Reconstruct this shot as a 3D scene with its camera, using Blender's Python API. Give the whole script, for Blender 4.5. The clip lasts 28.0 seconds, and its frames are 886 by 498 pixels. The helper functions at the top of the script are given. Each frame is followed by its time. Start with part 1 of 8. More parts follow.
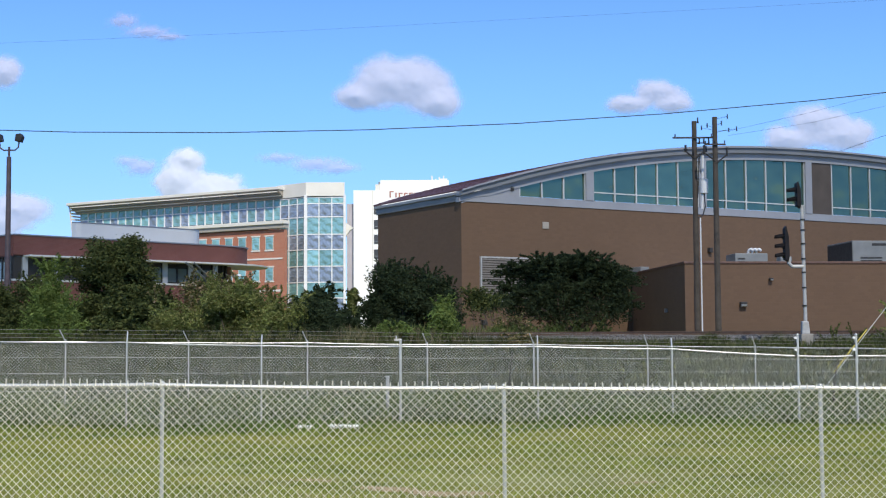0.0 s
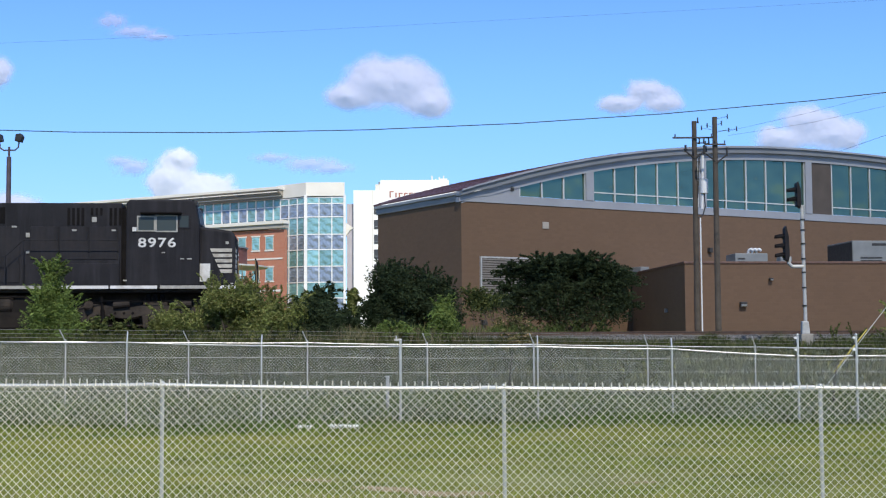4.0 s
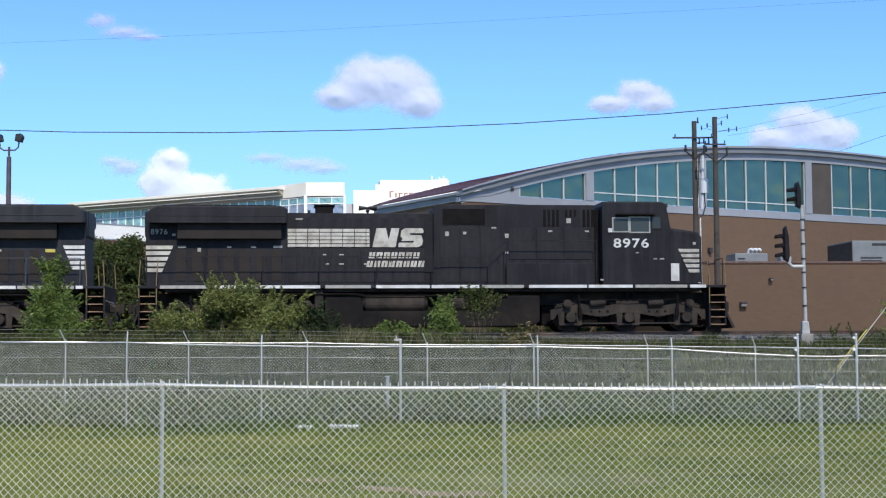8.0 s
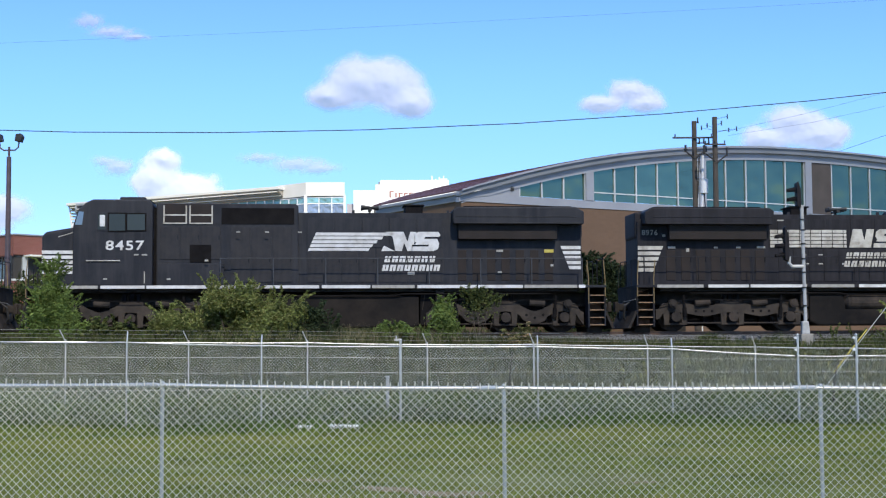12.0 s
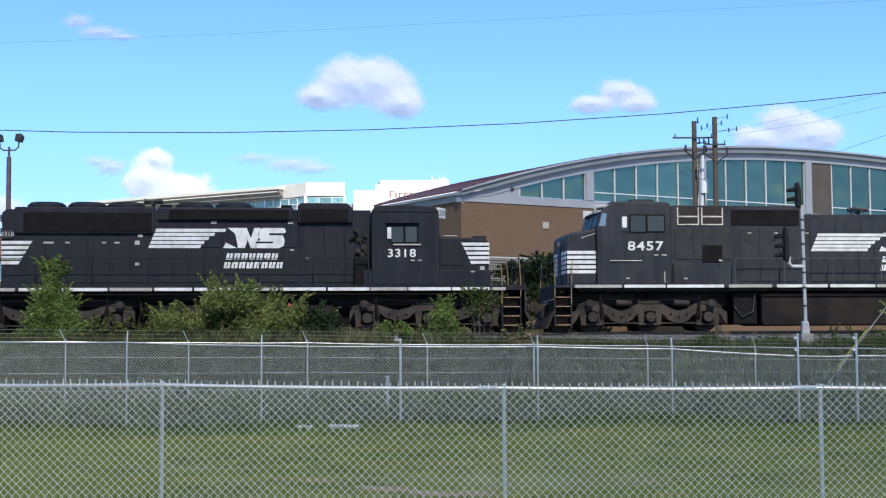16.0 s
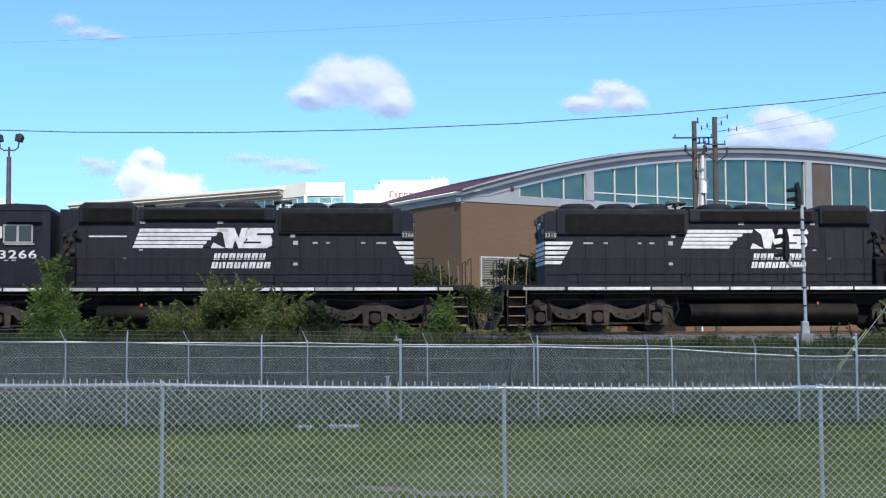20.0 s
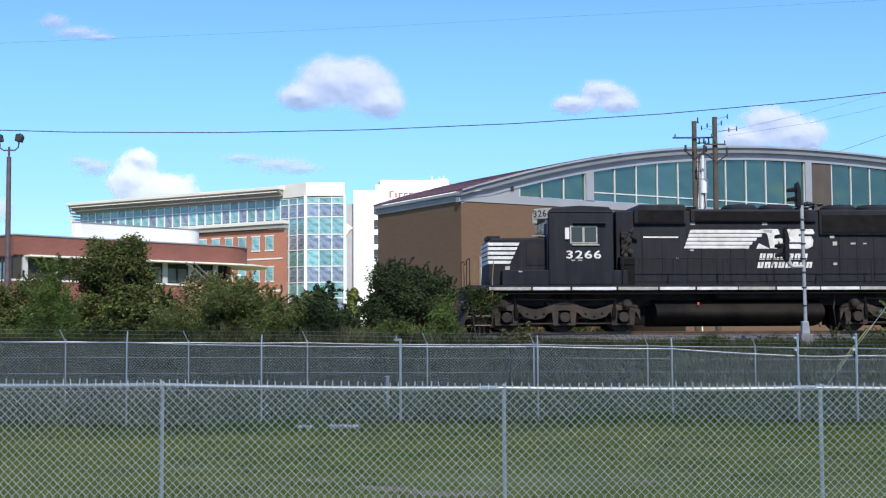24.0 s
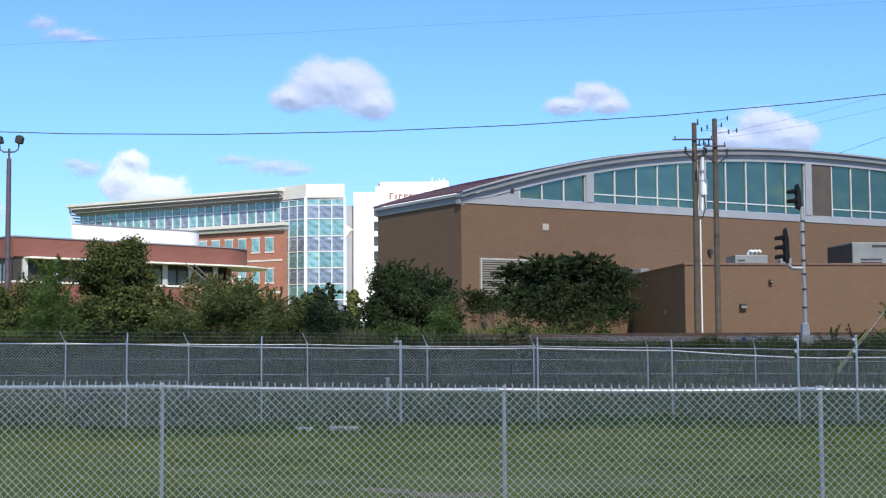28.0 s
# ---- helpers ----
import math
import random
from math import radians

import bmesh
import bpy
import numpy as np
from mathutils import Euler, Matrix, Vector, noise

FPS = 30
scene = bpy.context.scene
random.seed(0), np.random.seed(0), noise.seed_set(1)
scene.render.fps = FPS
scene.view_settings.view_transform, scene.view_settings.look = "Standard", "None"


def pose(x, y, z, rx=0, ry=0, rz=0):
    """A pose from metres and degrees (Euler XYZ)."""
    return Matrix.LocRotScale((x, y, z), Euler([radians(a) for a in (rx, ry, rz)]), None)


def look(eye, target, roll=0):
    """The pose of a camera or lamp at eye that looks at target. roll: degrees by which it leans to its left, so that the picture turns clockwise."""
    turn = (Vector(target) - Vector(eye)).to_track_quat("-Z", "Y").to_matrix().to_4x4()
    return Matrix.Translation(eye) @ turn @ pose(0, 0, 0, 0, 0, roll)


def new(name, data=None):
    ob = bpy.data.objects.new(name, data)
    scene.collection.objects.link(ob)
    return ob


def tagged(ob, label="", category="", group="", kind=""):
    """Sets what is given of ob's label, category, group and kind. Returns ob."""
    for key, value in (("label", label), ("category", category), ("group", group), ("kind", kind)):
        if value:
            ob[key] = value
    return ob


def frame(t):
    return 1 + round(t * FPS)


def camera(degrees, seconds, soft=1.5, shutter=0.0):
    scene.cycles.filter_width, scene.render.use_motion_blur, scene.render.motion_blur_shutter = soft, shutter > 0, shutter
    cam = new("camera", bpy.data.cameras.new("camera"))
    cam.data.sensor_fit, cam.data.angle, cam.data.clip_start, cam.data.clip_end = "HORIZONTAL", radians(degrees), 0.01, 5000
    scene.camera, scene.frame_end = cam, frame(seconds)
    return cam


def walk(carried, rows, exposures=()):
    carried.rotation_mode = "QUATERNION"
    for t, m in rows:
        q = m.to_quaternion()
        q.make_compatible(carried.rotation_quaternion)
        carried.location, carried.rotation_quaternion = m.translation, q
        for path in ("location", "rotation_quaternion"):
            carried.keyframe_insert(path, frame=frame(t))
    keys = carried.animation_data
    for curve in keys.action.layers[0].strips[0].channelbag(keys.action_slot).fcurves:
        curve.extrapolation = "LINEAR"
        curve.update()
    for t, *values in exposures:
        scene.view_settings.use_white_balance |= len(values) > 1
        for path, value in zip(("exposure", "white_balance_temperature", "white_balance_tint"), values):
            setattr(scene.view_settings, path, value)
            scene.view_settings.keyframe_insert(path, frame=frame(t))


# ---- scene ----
# ---------- camera ----------
EYE = (0, 0, 1.77)
REST = look(EYE, (0, 100, 8.53), -0.344)
NUDGE = look(EYE, (0, 100, 8.65), -0.344)
cam = camera(34.82, 28.0, 1.2)
walk(cam, [(0, REST), (27.8, REST), (27.9, REST), (28.0, NUDGE)],
     exposures=[(0, -0.08), (3.0, -0.06), (6.0, 0.12), (8.0, 0.16), (12.0, 0.22), (17.0, 0.28), (21.0, 0.28), (25.0, 0.17), (28.0, 0.15)])

# ---------- daylight ----------
SUN_TO = Vector((0.14, -0.7, 0.70)).normalized()
sun = new("sun", bpy.data.lights.new("sun", "SUN"))
sun.data.energy, sun.data.angle, sun.data.color = 5.0, radians(0.53), (1.0, 0.93, 0.8)
sun.matrix_world = look(SUN_TO * 200, (0, 0, 0))
world = bpy.data.worlds.new("sky")
scene.world = world
world.use_nodes = True
wn, wl = world.node_tree.nodes, world.node_tree.links
wn.clear()
sky = wn.new("ShaderNodeTexSky")
sky.sky_type, sky.sun_disc = "NISHITA", False
sky.sun_elevation = math.asin(SUN_TO.z)
sky.sun_rotation = math.atan2(SUN_TO.x, SUN_TO.y)
sky.altitude, sky.air_density, sky.dust_density, sky.ozone_density = 0, 0.8, 0.05, 3.0
wb = wn.new("ShaderNodeBackground")
wb.inputs["Strength"].default_value = 0.138
wo = wn.new("ShaderNodeOutputWorld")
tone = wn.new("ShaderNodeMix")
tone.data_type, tone.blend_type = "RGBA", "MULTIPLY"
tone.inputs["Factor"].default_value = 1.0
# the low haze is a little dimmer and bluer than the sky above it
up, lift, haze = wn.new("ShaderNodeTexCoord"), wn.new("ShaderNodeSeparateXYZ"), wn.new("ShaderNodeMapRange")
hue = wn.new("ShaderNodeMix")
hue.data_type = "RGBA"
hue.inputs["A"].default_value, hue.inputs["B"].default_value = (0.665, 0.81, 1.21, 1), (0.765, 1.075, 1.4, 1)
haze.interpolation_type = "SMOOTHSTEP"
haze.inputs["From Min"].default_value, haze.inputs["From Max"].default_value = 0.03, 0.2
wl.new(up.outputs["Generated"], lift.inputs[0])
wl.new(lift.outputs[2], haze.inputs["Value"])
wl.new(haze.outputs[0], hue.inputs["Factor"])
wl.new(hue.outputs["Result"], tone.inputs["B"])
wl.new(sky.outputs[0], tone.inputs["A"])
wl.new(tone.outputs["Result"], wb.inputs[0])
wl.new(wb.outputs[0], wo.inputs[0])

# ---------- materials ----------


def shader(name):
    m = bpy.data.materials.new(name)
    m.use_nodes = True
    t = m.node_tree
    return m, t.nodes, t.links, t.nodes["Principled BSDF"]


def surface(name, c1, c2, scale=2.0, rough=0.6, metal=0.0, bump=0.15, fine=30.0, stain=None, stain_scale=0.5, amount=0.5, spread=0.06, spec=0.3, streak=None):
    """Two colours mixed at two scales, fine relief, and stains of a third colour."""
    m, n, l, b = shader(name)
    co = n.new("ShaderNodeTexCoord")
    a = n.new("ShaderNodeTexNoise")
    a.inputs["Scale"].default_value, a.inputs["Detail"].default_value = scale, 5
    g = n.new("ShaderNodeTexNoise")
    g.inputs["Scale"].default_value, g.inputs["Detail"].default_value = fine, 3
    for k in (a, g):
        l.new(co.outputs["Object"], k.inputs["Vector"])
    add = n.new("ShaderNodeMath")
    add.operation = "MULTIPLY_ADD"
    add.inputs[1].default_value = 0.45
    l.new(g.outputs["Fac"], add.inputs[0])
    l.new(a.outputs["Fac"], add.inputs[2])
    r = n.new("ShaderNodeMapRange")
    r.inputs["From Min"].default_value, r.inputs["From Max"].default_value = 0.5, 0.95
    l.new(add.outputs[0], r.inputs["Value"])
    mix = n.new("ShaderNodeMix")
    mix.data_type = "RGBA"
    mix.inputs["A"].default_value, mix.inputs["B"].default_value = (*c1, 1), (*c2, 1)
    l.new(r.outputs[0], mix.inputs["Factor"])
    col = mix.outputs["Result"]
    if stain:
        s = n.new("ShaderNodeTexNoise")
        s.inputs["Scale"].default_value, s.inputs["Detail"].default_value, s.inputs["Roughness"].default_value = stain_scale, 8, 0.65
        l.new(co.outputs["Object"], s.inputs["Vector"])
        sr = n.new("ShaderNodeMapRange")
        sr.inputs["From Min"].default_value, sr.inputs["From Max"].default_value = 0.52 - spread, 0.52 + 2 * spread
        sr.inputs["To Max"].default_value = amount
        l.new(s.outputs["Fac"], sr.inputs["Value"])
        sm = n.new("ShaderNodeMix")
        sm.data_type = "RGBA"
        sm.inputs["B"].default_value = (*stain, 1)
        l.new(sr.outputs[0], sm.inputs["Factor"])
        l.new(col, sm.inputs["A"])
        col = sm.outputs["Result"]
    if streak:
        # runs of dust and oil down upright plates
        mp, sn, sk, mk = n.new("ShaderNodeMapping"), n.new("ShaderNodeTexNoise"), n.new("ShaderNodeMapRange"), n.new("ShaderNodeMix")
        mp.inputs["Scale"].default_value = (2.6, 2.6, 0.22)
        sn.inputs["Scale"].default_value, sn.inputs["Detail"].default_value, sn.inputs["Roughness"].default_value = 1.4, 7, 0.6
        sk.inputs["From Min"].default_value, sk.inputs["From Max"].default_value, sk.inputs["To Max"].default_value = 0.46, 0.72, 0.75
        mk.data_type = "RGBA"
        mk.inputs["B"].default_value = (*streak, 1)
        l.new(co.outputs["Object"], mp.inputs["Vector"])
        l.new(mp.outputs[0], sn.inputs["Vector"])
        l.new(sn.outputs["Fac"], sk.inputs["Value"])
        l.new(sk.outputs[0], mk.inputs["Factor"])
        l.new(col, mk.inputs["A"])
        col = mk.outputs["Result"]
    l.new(col, b.inputs["Base Color"])
    rr = n.new("ShaderNodeMapRange")
    rr.inputs["To Min"].default_value, rr.inputs["To Max"].default_value = max(0.03, rough - 0.1), min(1, rough + 0.1)
    l.new(g.outputs["Fac"], rr.inputs["Value"])
    l.new(rr.outputs[0], b.inputs["Roughness"])
    b.inputs["Metallic"].default_value = metal
    b.inputs["Specular IOR Level"].default_value = spec
    if bump:
        bp = n.new("ShaderNodeBump")
        bp.inputs["Strength"].default_value, bp.inputs["Distance"].default_value = bump, 0.02
        l.new(g.outputs["Fac"], bp.inputs["Height"])
        l.new(bp.outputs[0], b.inputs["Normal"])
    return m


def leafy(name, c1, c2, c3, through_light=0.35, dry=None):
    """Leaves: each island takes its own shade between three colours."""
    m, n, l, b = shader(name)
    ge = n.new("ShaderNodeNewGeometry")
    r = n.new("ShaderNodeValToRGB")
    r.color_ramp.elements[0].color, r.color_ramp.elements[1].color = (*c1, 1), (*c3, 1)
    e = r.color_ramp.elements.new(0.6)
    e.color = (*c2, 1)
    l.new(ge.outputs["Random Per Island"], r.inputs[0])
    col = r.outputs[0]
    # sprays and shoots differ in shade across a crown
    tc, tn, tr, hv = n.new("ShaderNodeTexCoord"), n.new("ShaderNodeTexNoise"), n.new("ShaderNodeMapRange"), n.new("ShaderNodeHueSaturation")
    tn.inputs["Scale"].default_value, tn.inputs["Detail"].default_value = 1.6, 4
    tr.inputs["From Min"].default_value, tr.inputs["From Max"].default_value = 0.35, 0.65
    tr.inputs["To Min"].default_value, tr.inputs["To Max"].default_value = 0.66, 1.25
    l.new(tc.outputs["Object"], tn.inputs["Vector"])
    l.new(tn.outputs["Fac"], tr.inputs["Value"])
    l.new(tr.outputs[0], hv.inputs["Value"])
    l.new(col, hv.inputs["Color"])
    col = hv.outputs[0]
    if dry:
        # parched drifts across the lawn
        co, mp, ns, mr, mx = (n.new("ShaderNodeTexCoord"), n.new("ShaderNodeMapping"), n.new("ShaderNodeTexNoise"), n.new("ShaderNodeMapRange"), n.new("ShaderNodeMix"))
        mp.inputs["Scale"].default_value = (0.22, 0.5, 1)
        ns.inputs["Scale"].default_value, ns.inputs["Detail"].default_value = 1.0, 6
        mr.inputs["From Min"].default_value, mr.inputs["From Max"].default_value = 0.42, 0.68
        mx.data_type = "RGBA"
        mx.inputs["B"].default_value = (*dry, 1)
        l.new(co.outputs["Object"], mp.inputs["Vector"])
        l.new(mp.outputs[0], ns.inputs["Vector"])
        l.new(ns.outputs["Fac"], mr.inputs["Value"])
        l.new(mr.outputs[0], mx.inputs["Factor"])
        l.new(col, mx.inputs["A"])
        col = mx.outputs["Result"]
    l.new(col, b.inputs["Base Color"])
    b.inputs["Roughness"].default_value = 0.75
    b.inputs["Specular IOR Level"].default_value = 0.12
    t = n.new("ShaderNodeBsdfTranslucent")
    l.new(col, t.inputs["Color"])
    x = n.new("ShaderNodeMixShader")
    x.inputs[0].default_value = through_light
    l.new(b.outputs[0], x.inputs[1])
    l.new(t.outputs[0], x.inputs[2])
    l.new(x.outputs[0], n["Material Output"].inputs["Surface"])
    return m


def brickwork(name, c1, c2, mortar, w=0.4, h=0.2, rough=0.85, stain=(0.1, 0.08, 0.07)):
    """Masonry too far off to tell its bricks apart: courses, joints and blotches."""
    m, n, l, b = shader(name)
    co = n.new("ShaderNodeTexCoord")
    sep, com = n.new("ShaderNodeSeparateXYZ"), n.new("ShaderNodeCombineXYZ")
    l.new(co.outputs["Object"], sep.inputs[0])
    ad = n.new("ShaderNodeMath")
    l.new(sep.outputs[0], ad.inputs[0])
    l.new(sep.outputs[1], ad.inputs[1])
    l.new(ad.outputs[0], com.inputs[0])
    l.new(sep.outputs[2], com.inputs[1])
    br = n.new("ShaderNodeTexBrick")
    br.inputs["Color1"].default_value, br.inputs["Color2"].default_value, br.inputs["Mortar"].default_value = (*c1, 1), (*c2, 1), (*mortar, 1)
    br.inputs["Scale"].default_value, br.inputs["Brick Width"].default_value, br.inputs["Row Height"].default_value = 1.0, w, h
    br.inputs["Mortar Size"].default_value = 0.012
    l.new(com.outputs[0], br.inputs["Vector"])
    s = n.new("ShaderNodeTexNoise")
    s.inputs["Scale"].default_value, s.inputs["Detail"].default_value = 0.35, 7
    l.new(co.outputs["Object"], s.inputs["Vector"])
    sr = n.new("ShaderNodeMapRange")
    sr.inputs["From Min"].default_value, sr.inputs["From Max"].default_value, sr.inputs["To Max"].default_value = 0.45, 0.75, 0.35
    l.new(s.outputs["Fac"], sr.inputs["Value"])
    mx = n.new("ShaderNodeMix")
    mx.data_type = "RGBA"
    mx.inputs["B"].default_value = (*stain, 1)
    l.new(br.outputs["Color"], mx.inputs["A"])
    l.new(sr.outputs[0], mx.inputs["Factor"])
    l.new(mx.outputs["Result"], b.inputs["Base Color"])
    b.inputs["Roughness"].default_value = rough
    bp = n.new("ShaderNodeBump")
    bp.inputs["Strength"].default_value, bp.inputs["Distance"].default_value = 0.3, 0.01
    l.new(br.outputs["Fac"], bp.inputs["Height"])
    bp.invert = True
    l.new(bp.outputs[0], b.inputs["Normal"])
    return m


def coated_glass(name, tint, metal=0.75, rough=0.05, wave=0.02, scale=0.4, spec=0.5):
    """Coated facade glass that mirrors the sky, slightly wavy."""
    m, n, l, b = shader(name)
    oi = n.new("ShaderNodeObjectInfo")
    hs = n.new("ShaderNodeMapRange")
    hs.inputs["To Min"].default_value, hs.inputs["To Max"].default_value = 0.75, 1.15
    l.new(oi.outputs["Random"], hs.inputs["Value"])
    v = n.new("ShaderNodeHueSaturation")
    v.inputs["Color"].default_value = (*tint, 1)
    l.new(hs.outputs[0], v.inputs["Value"])
    l.new(v.outputs[0], b.inputs["Base Color"])
    b.inputs["Metallic"].default_value, b.inputs["Roughness"].default_value, b.inputs["Specular IOR Level"].default_value = metal, rough, spec
    co = n.new("ShaderNodeTexCoord")
    s = n.new("ShaderNodeTexNoise")
    s.inputs["Scale"].default_value = scale
    l.new(co.outputs["Object"], s.inputs["Vector"])
    bp = n.new("ShaderNodeBump")
    bp.inputs["Strength"].default_value, bp.inputs["Distance"].default_value = 1.0, wave
    l.new(s.outputs["Fac"], bp.inputs["Height"])
    l.new(bp.outputs[0], b.inputs["Normal"])
    return m


def cloud_matter(name, wisp=0.0, lit_through=0.35, white=(0.69, 0.655, 0.725)):
    """White vapour: thins out towards the rim of its puffs by a noise in the cloud's own space."""
    m, n, l, b = shader(name)
    n.remove(b)
    uv = n.new("ShaderNodeAttribute")
    uv.attribute_name = "rim"
    co = n.new("ShaderNodeTexCoord")
    a = n.new("ShaderNodeTexNoise")
    a.inputs["Scale"].default_value, a.inputs["Detail"].default_value, a.inputs["Roughness"].default_value = 0.009, 5, 0.55
    l.new(co.outputs["Object"], a.inputs["Vector"])
    s = n.new("ShaderNodeMath")
    s.operation = "MULTIPLY_ADD"
    s.inputs[1].default_value = 1.3
    l.new(a.outputs["Fac"], s.inputs[0])
    l.new(uv.outputs["Fac"], s.inputs[2])
    r = n.new("ShaderNodeMapRange")
    r.interpolation_type = "SMOOTHSTEP"
    r.inputs["From Min"].default_value, r.inputs["From Max"].default_value = 0.55, 1.65 + wisp
    r.inputs["To Max"].default_value = 0.76 - wisp * 0.42
    l.new(s.outputs[0], r.inputs["Value"])
    d, tr, tl, mx, m2 = (n.new("ShaderNodeBsdfDiffuse"), n.new("ShaderNodeBsdfTransparent"), n.new("ShaderNodeBsdfTranslucent"),
                         n.new("ShaderNodeMixShader"), n.new("ShaderNodeMixShader"))
    d.inputs[0].default_value = tl.inputs[0].default_value = (*white, 1)
    m2.inputs[0].default_value = lit_through
    l.new(d.outputs[0], m2.inputs[1])
    l.new(tl.outputs[0], m2.inputs[2])
    l.new(r.outputs[0], mx.inputs[0])
    l.new(tr.outputs[0], mx.inputs[1])
    l.new(m2.outputs[0], mx.inputs[2])
    l.new(mx.outputs[0], n["Material Output"].inputs["Surface"])
    return m


M = {}
M["lawn"] = surface("lawn_soil", (0.136, 0.162, 0.031), (0.226, 0.238, 0.052), 0.8, 0.95, bump=0.5, fine=60, stain=(0.32, 0.235, 0.125), stain_scale=0.22, amount=0.55, spread=0.14)
M["blade"] = leafy("grass_blade", (0.128, 0.182, 0.027), (0.212, 0.26, 0.042), (0.33, 0.345, 0.08), 0.35, (0.325, 0.325, 0.075))
M["weed"] = leafy("weed_blade", (0.0528, 0.0858, 0.0187), (0.0858, 0.1254, 0.0297), (0.165, 0.176, 0.0605), 0.12)
M["bankweed"] = leafy("bank_weed_blade", (0.036, 0.052, 0.017), (0.06, 0.076, 0.027), (0.12, 0.115, 0.05), 0.12)
M["long"] = leafy("long_grass_blade", (0.07564, 0.1281, 0.02684), (0.122, 0.183, 0.0427), (0.2074, 0.244, 0.0793))
M["straw"] = leafy("dry_stem", (0.17, 0.15, 0.085), (0.26, 0.22, 0.14), (0.13, 0.13, 0.055), 0.15)
M["leaf_oak"] = leafy("oak_leaf", (0.0516, 0.06854, 0.02165), (0.07224, 0.09274, 0.02952), (0.129, 0.1411, 0.0492), 0.22)
M["leaf_dark"] = leafy("dark_shrub_leaf", (0.02822, 0.04415, 0.02009), (0.04077, 0.05968, 0.02796), (0.05802, 0.07849, 0.03756), 0.32)
M["leaf_bright"] = leafy("young_leaf", (0.1003, 0.15, 0.03802), (0.1373, 0.1954, 0.05069), (0.2006, 0.264, 0.08237), 0.22)
M["leaf_olive"] = leafy("olive_leaf", (0.091, 0.104, 0.0364), (0.143, 0.143, 0.0546), (0.416, 0.2925, 0.182), 0.22)
M["leaf_bank"] = leafy("bank_bush_leaf", (0.122, 0.1484, 0.04294), (0.161, 0.1932, 0.05661), (0.2635, 0.2586, 0.1025), 0.22)
M["bark"] = surface("bark", (0.09, 0.07, 0.05), (0.16, 0.13, 0.1), 6, 0.95, bump=0.6)
M["galv"] = surface("galvanised_steel", (0.5104, 0.5085, 0.4896), (0.6336, 0.63, 0.6096), 5, 0.38, 0.55, 0.05, 80)
M["wire"] = surface("galvanised_wire", (0.8, 0.765, 0.64), (0.94, 0.9, 0.76), 3, 0.5, 0.4, 0)
M["farwire"] = surface("dulled_galvanised_wire", (0.58, 0.575, 0.53), (0.74, 0.735, 0.68), 3, 0.5, 0.4, 0)
M["oldwire"] = surface("weathered_wire", (0.46, 0.465, 0.44), (0.62, 0.625, 0.59), 3, 0.55, 0.3, 0)
M["barb"] = surface("barbed_wire_steel", (0.2, 0.2, 0.19), (0.3, 0.3, 0.28), 3, 0.7, 0.4, 0)
M["ballast"] = surface("ballast_stone", (0.0816, 0.0782, 0.0748), (0.1836, 0.1768, 0.17), 14, 0.95, bump=0.6, fine=40)
M["dirt"] = surface("sandy_dirt", (0.28, 0.21, 0.14), (0.4, 0.31, 0.21), 0.6, 0.95, 0, 0.3, 12)
M["rail"] = surface("rail_steel", (0.0868, 0.0558, 0.0434), (0.1364, 0.093, 0.0682), 4, 0.55, 0.6)
M["tie"] = surface("creosoted_tie", (0.08, 0.06, 0.05), (0.17, 0.14, 0.12), 6, 0.95, bump=0.4)
M["black"] = surface("black_loco_paint", (0.008424, 0.009504, 0.0135), (0.01534, 0.01685, 0.02246), 0.8, 0.62, 0, 0.04, 25, stain=(0.02322, 0.02354, 0.02754), stain_scale=0.7, amount=0.5, spread=0.07, spec=0.14, streak=(0.02646, 0.02786, 0.0351))
M["door"] = surface("black_door_paint", (0.00972, 0.01026, 0.01318), (0.01814, 0.01858, 0.0229), 1.2, 0.62, 0, 0.04, 25, stain=(0.02916, 0.02592, 0.02484), stain_scale=1.1, amount=0.5, spread=0.07, spec=0.14, streak=(0.02646, 0.02786, 0.0351))
M["brownblack"] = surface("sooty_black_loco_paint", (0.01147, 0.01118, 0.01352), (0.01993, 0.01925, 0.02277), 0.8, 0.62, 0, 0.04, 25, stain=(0.03019, 0.02732, 0.02967), stain_scale=0.7, amount=0.5, spread=0.07, spec=0.14, streak=(0.03381, 0.03291, 0.03864))
M["browneddoor"] = surface("sooty_black_door_paint", (0.01268, 0.01217, 0.01408), (0.02234, 0.02137, 0.02456), 1.2, 0.62, 0, 0.04, 25, stain=(0.03623, 0.03105, 0.03105), stain_scale=1.1, amount=0.5, spread=0.07, spec=0.14, streak=(0.03381, 0.03291, 0.03864))
M["fadedblack"] = surface("faded_black_loco_paint", (0.01601, 0.01729, 0.02242), (0.0269, 0.02882, 0.03523), 0.8, 0.6, 0, 0.04, 25, stain=(0.04099, 0.03971, 0.04227), stain_scale=0.8, amount=0.5, spread=0.07, spec=0.16, streak=(0.04355, 0.04355, 0.04868))
M["fadeddoor"] = surface("faded_black_door_paint", (0.01708, 0.01769, 0.02135), (0.02928, 0.02989, 0.03416), 1.2, 0.6, 0, 0.04, 25, stain=(0.04636, 0.04148, 0.03904), stain_scale=1.2, amount=0.5, spread=0.07, spec=0.16, streak=(0.04392, 0.04148, 0.04392))
M["browndoor"] = surface("rust_stained_black_door", (0.01148, 0.008775, 0.0081), (0.02565, 0.01823, 0.01553), 1.5, 0.7, 0, 0.1, 30)
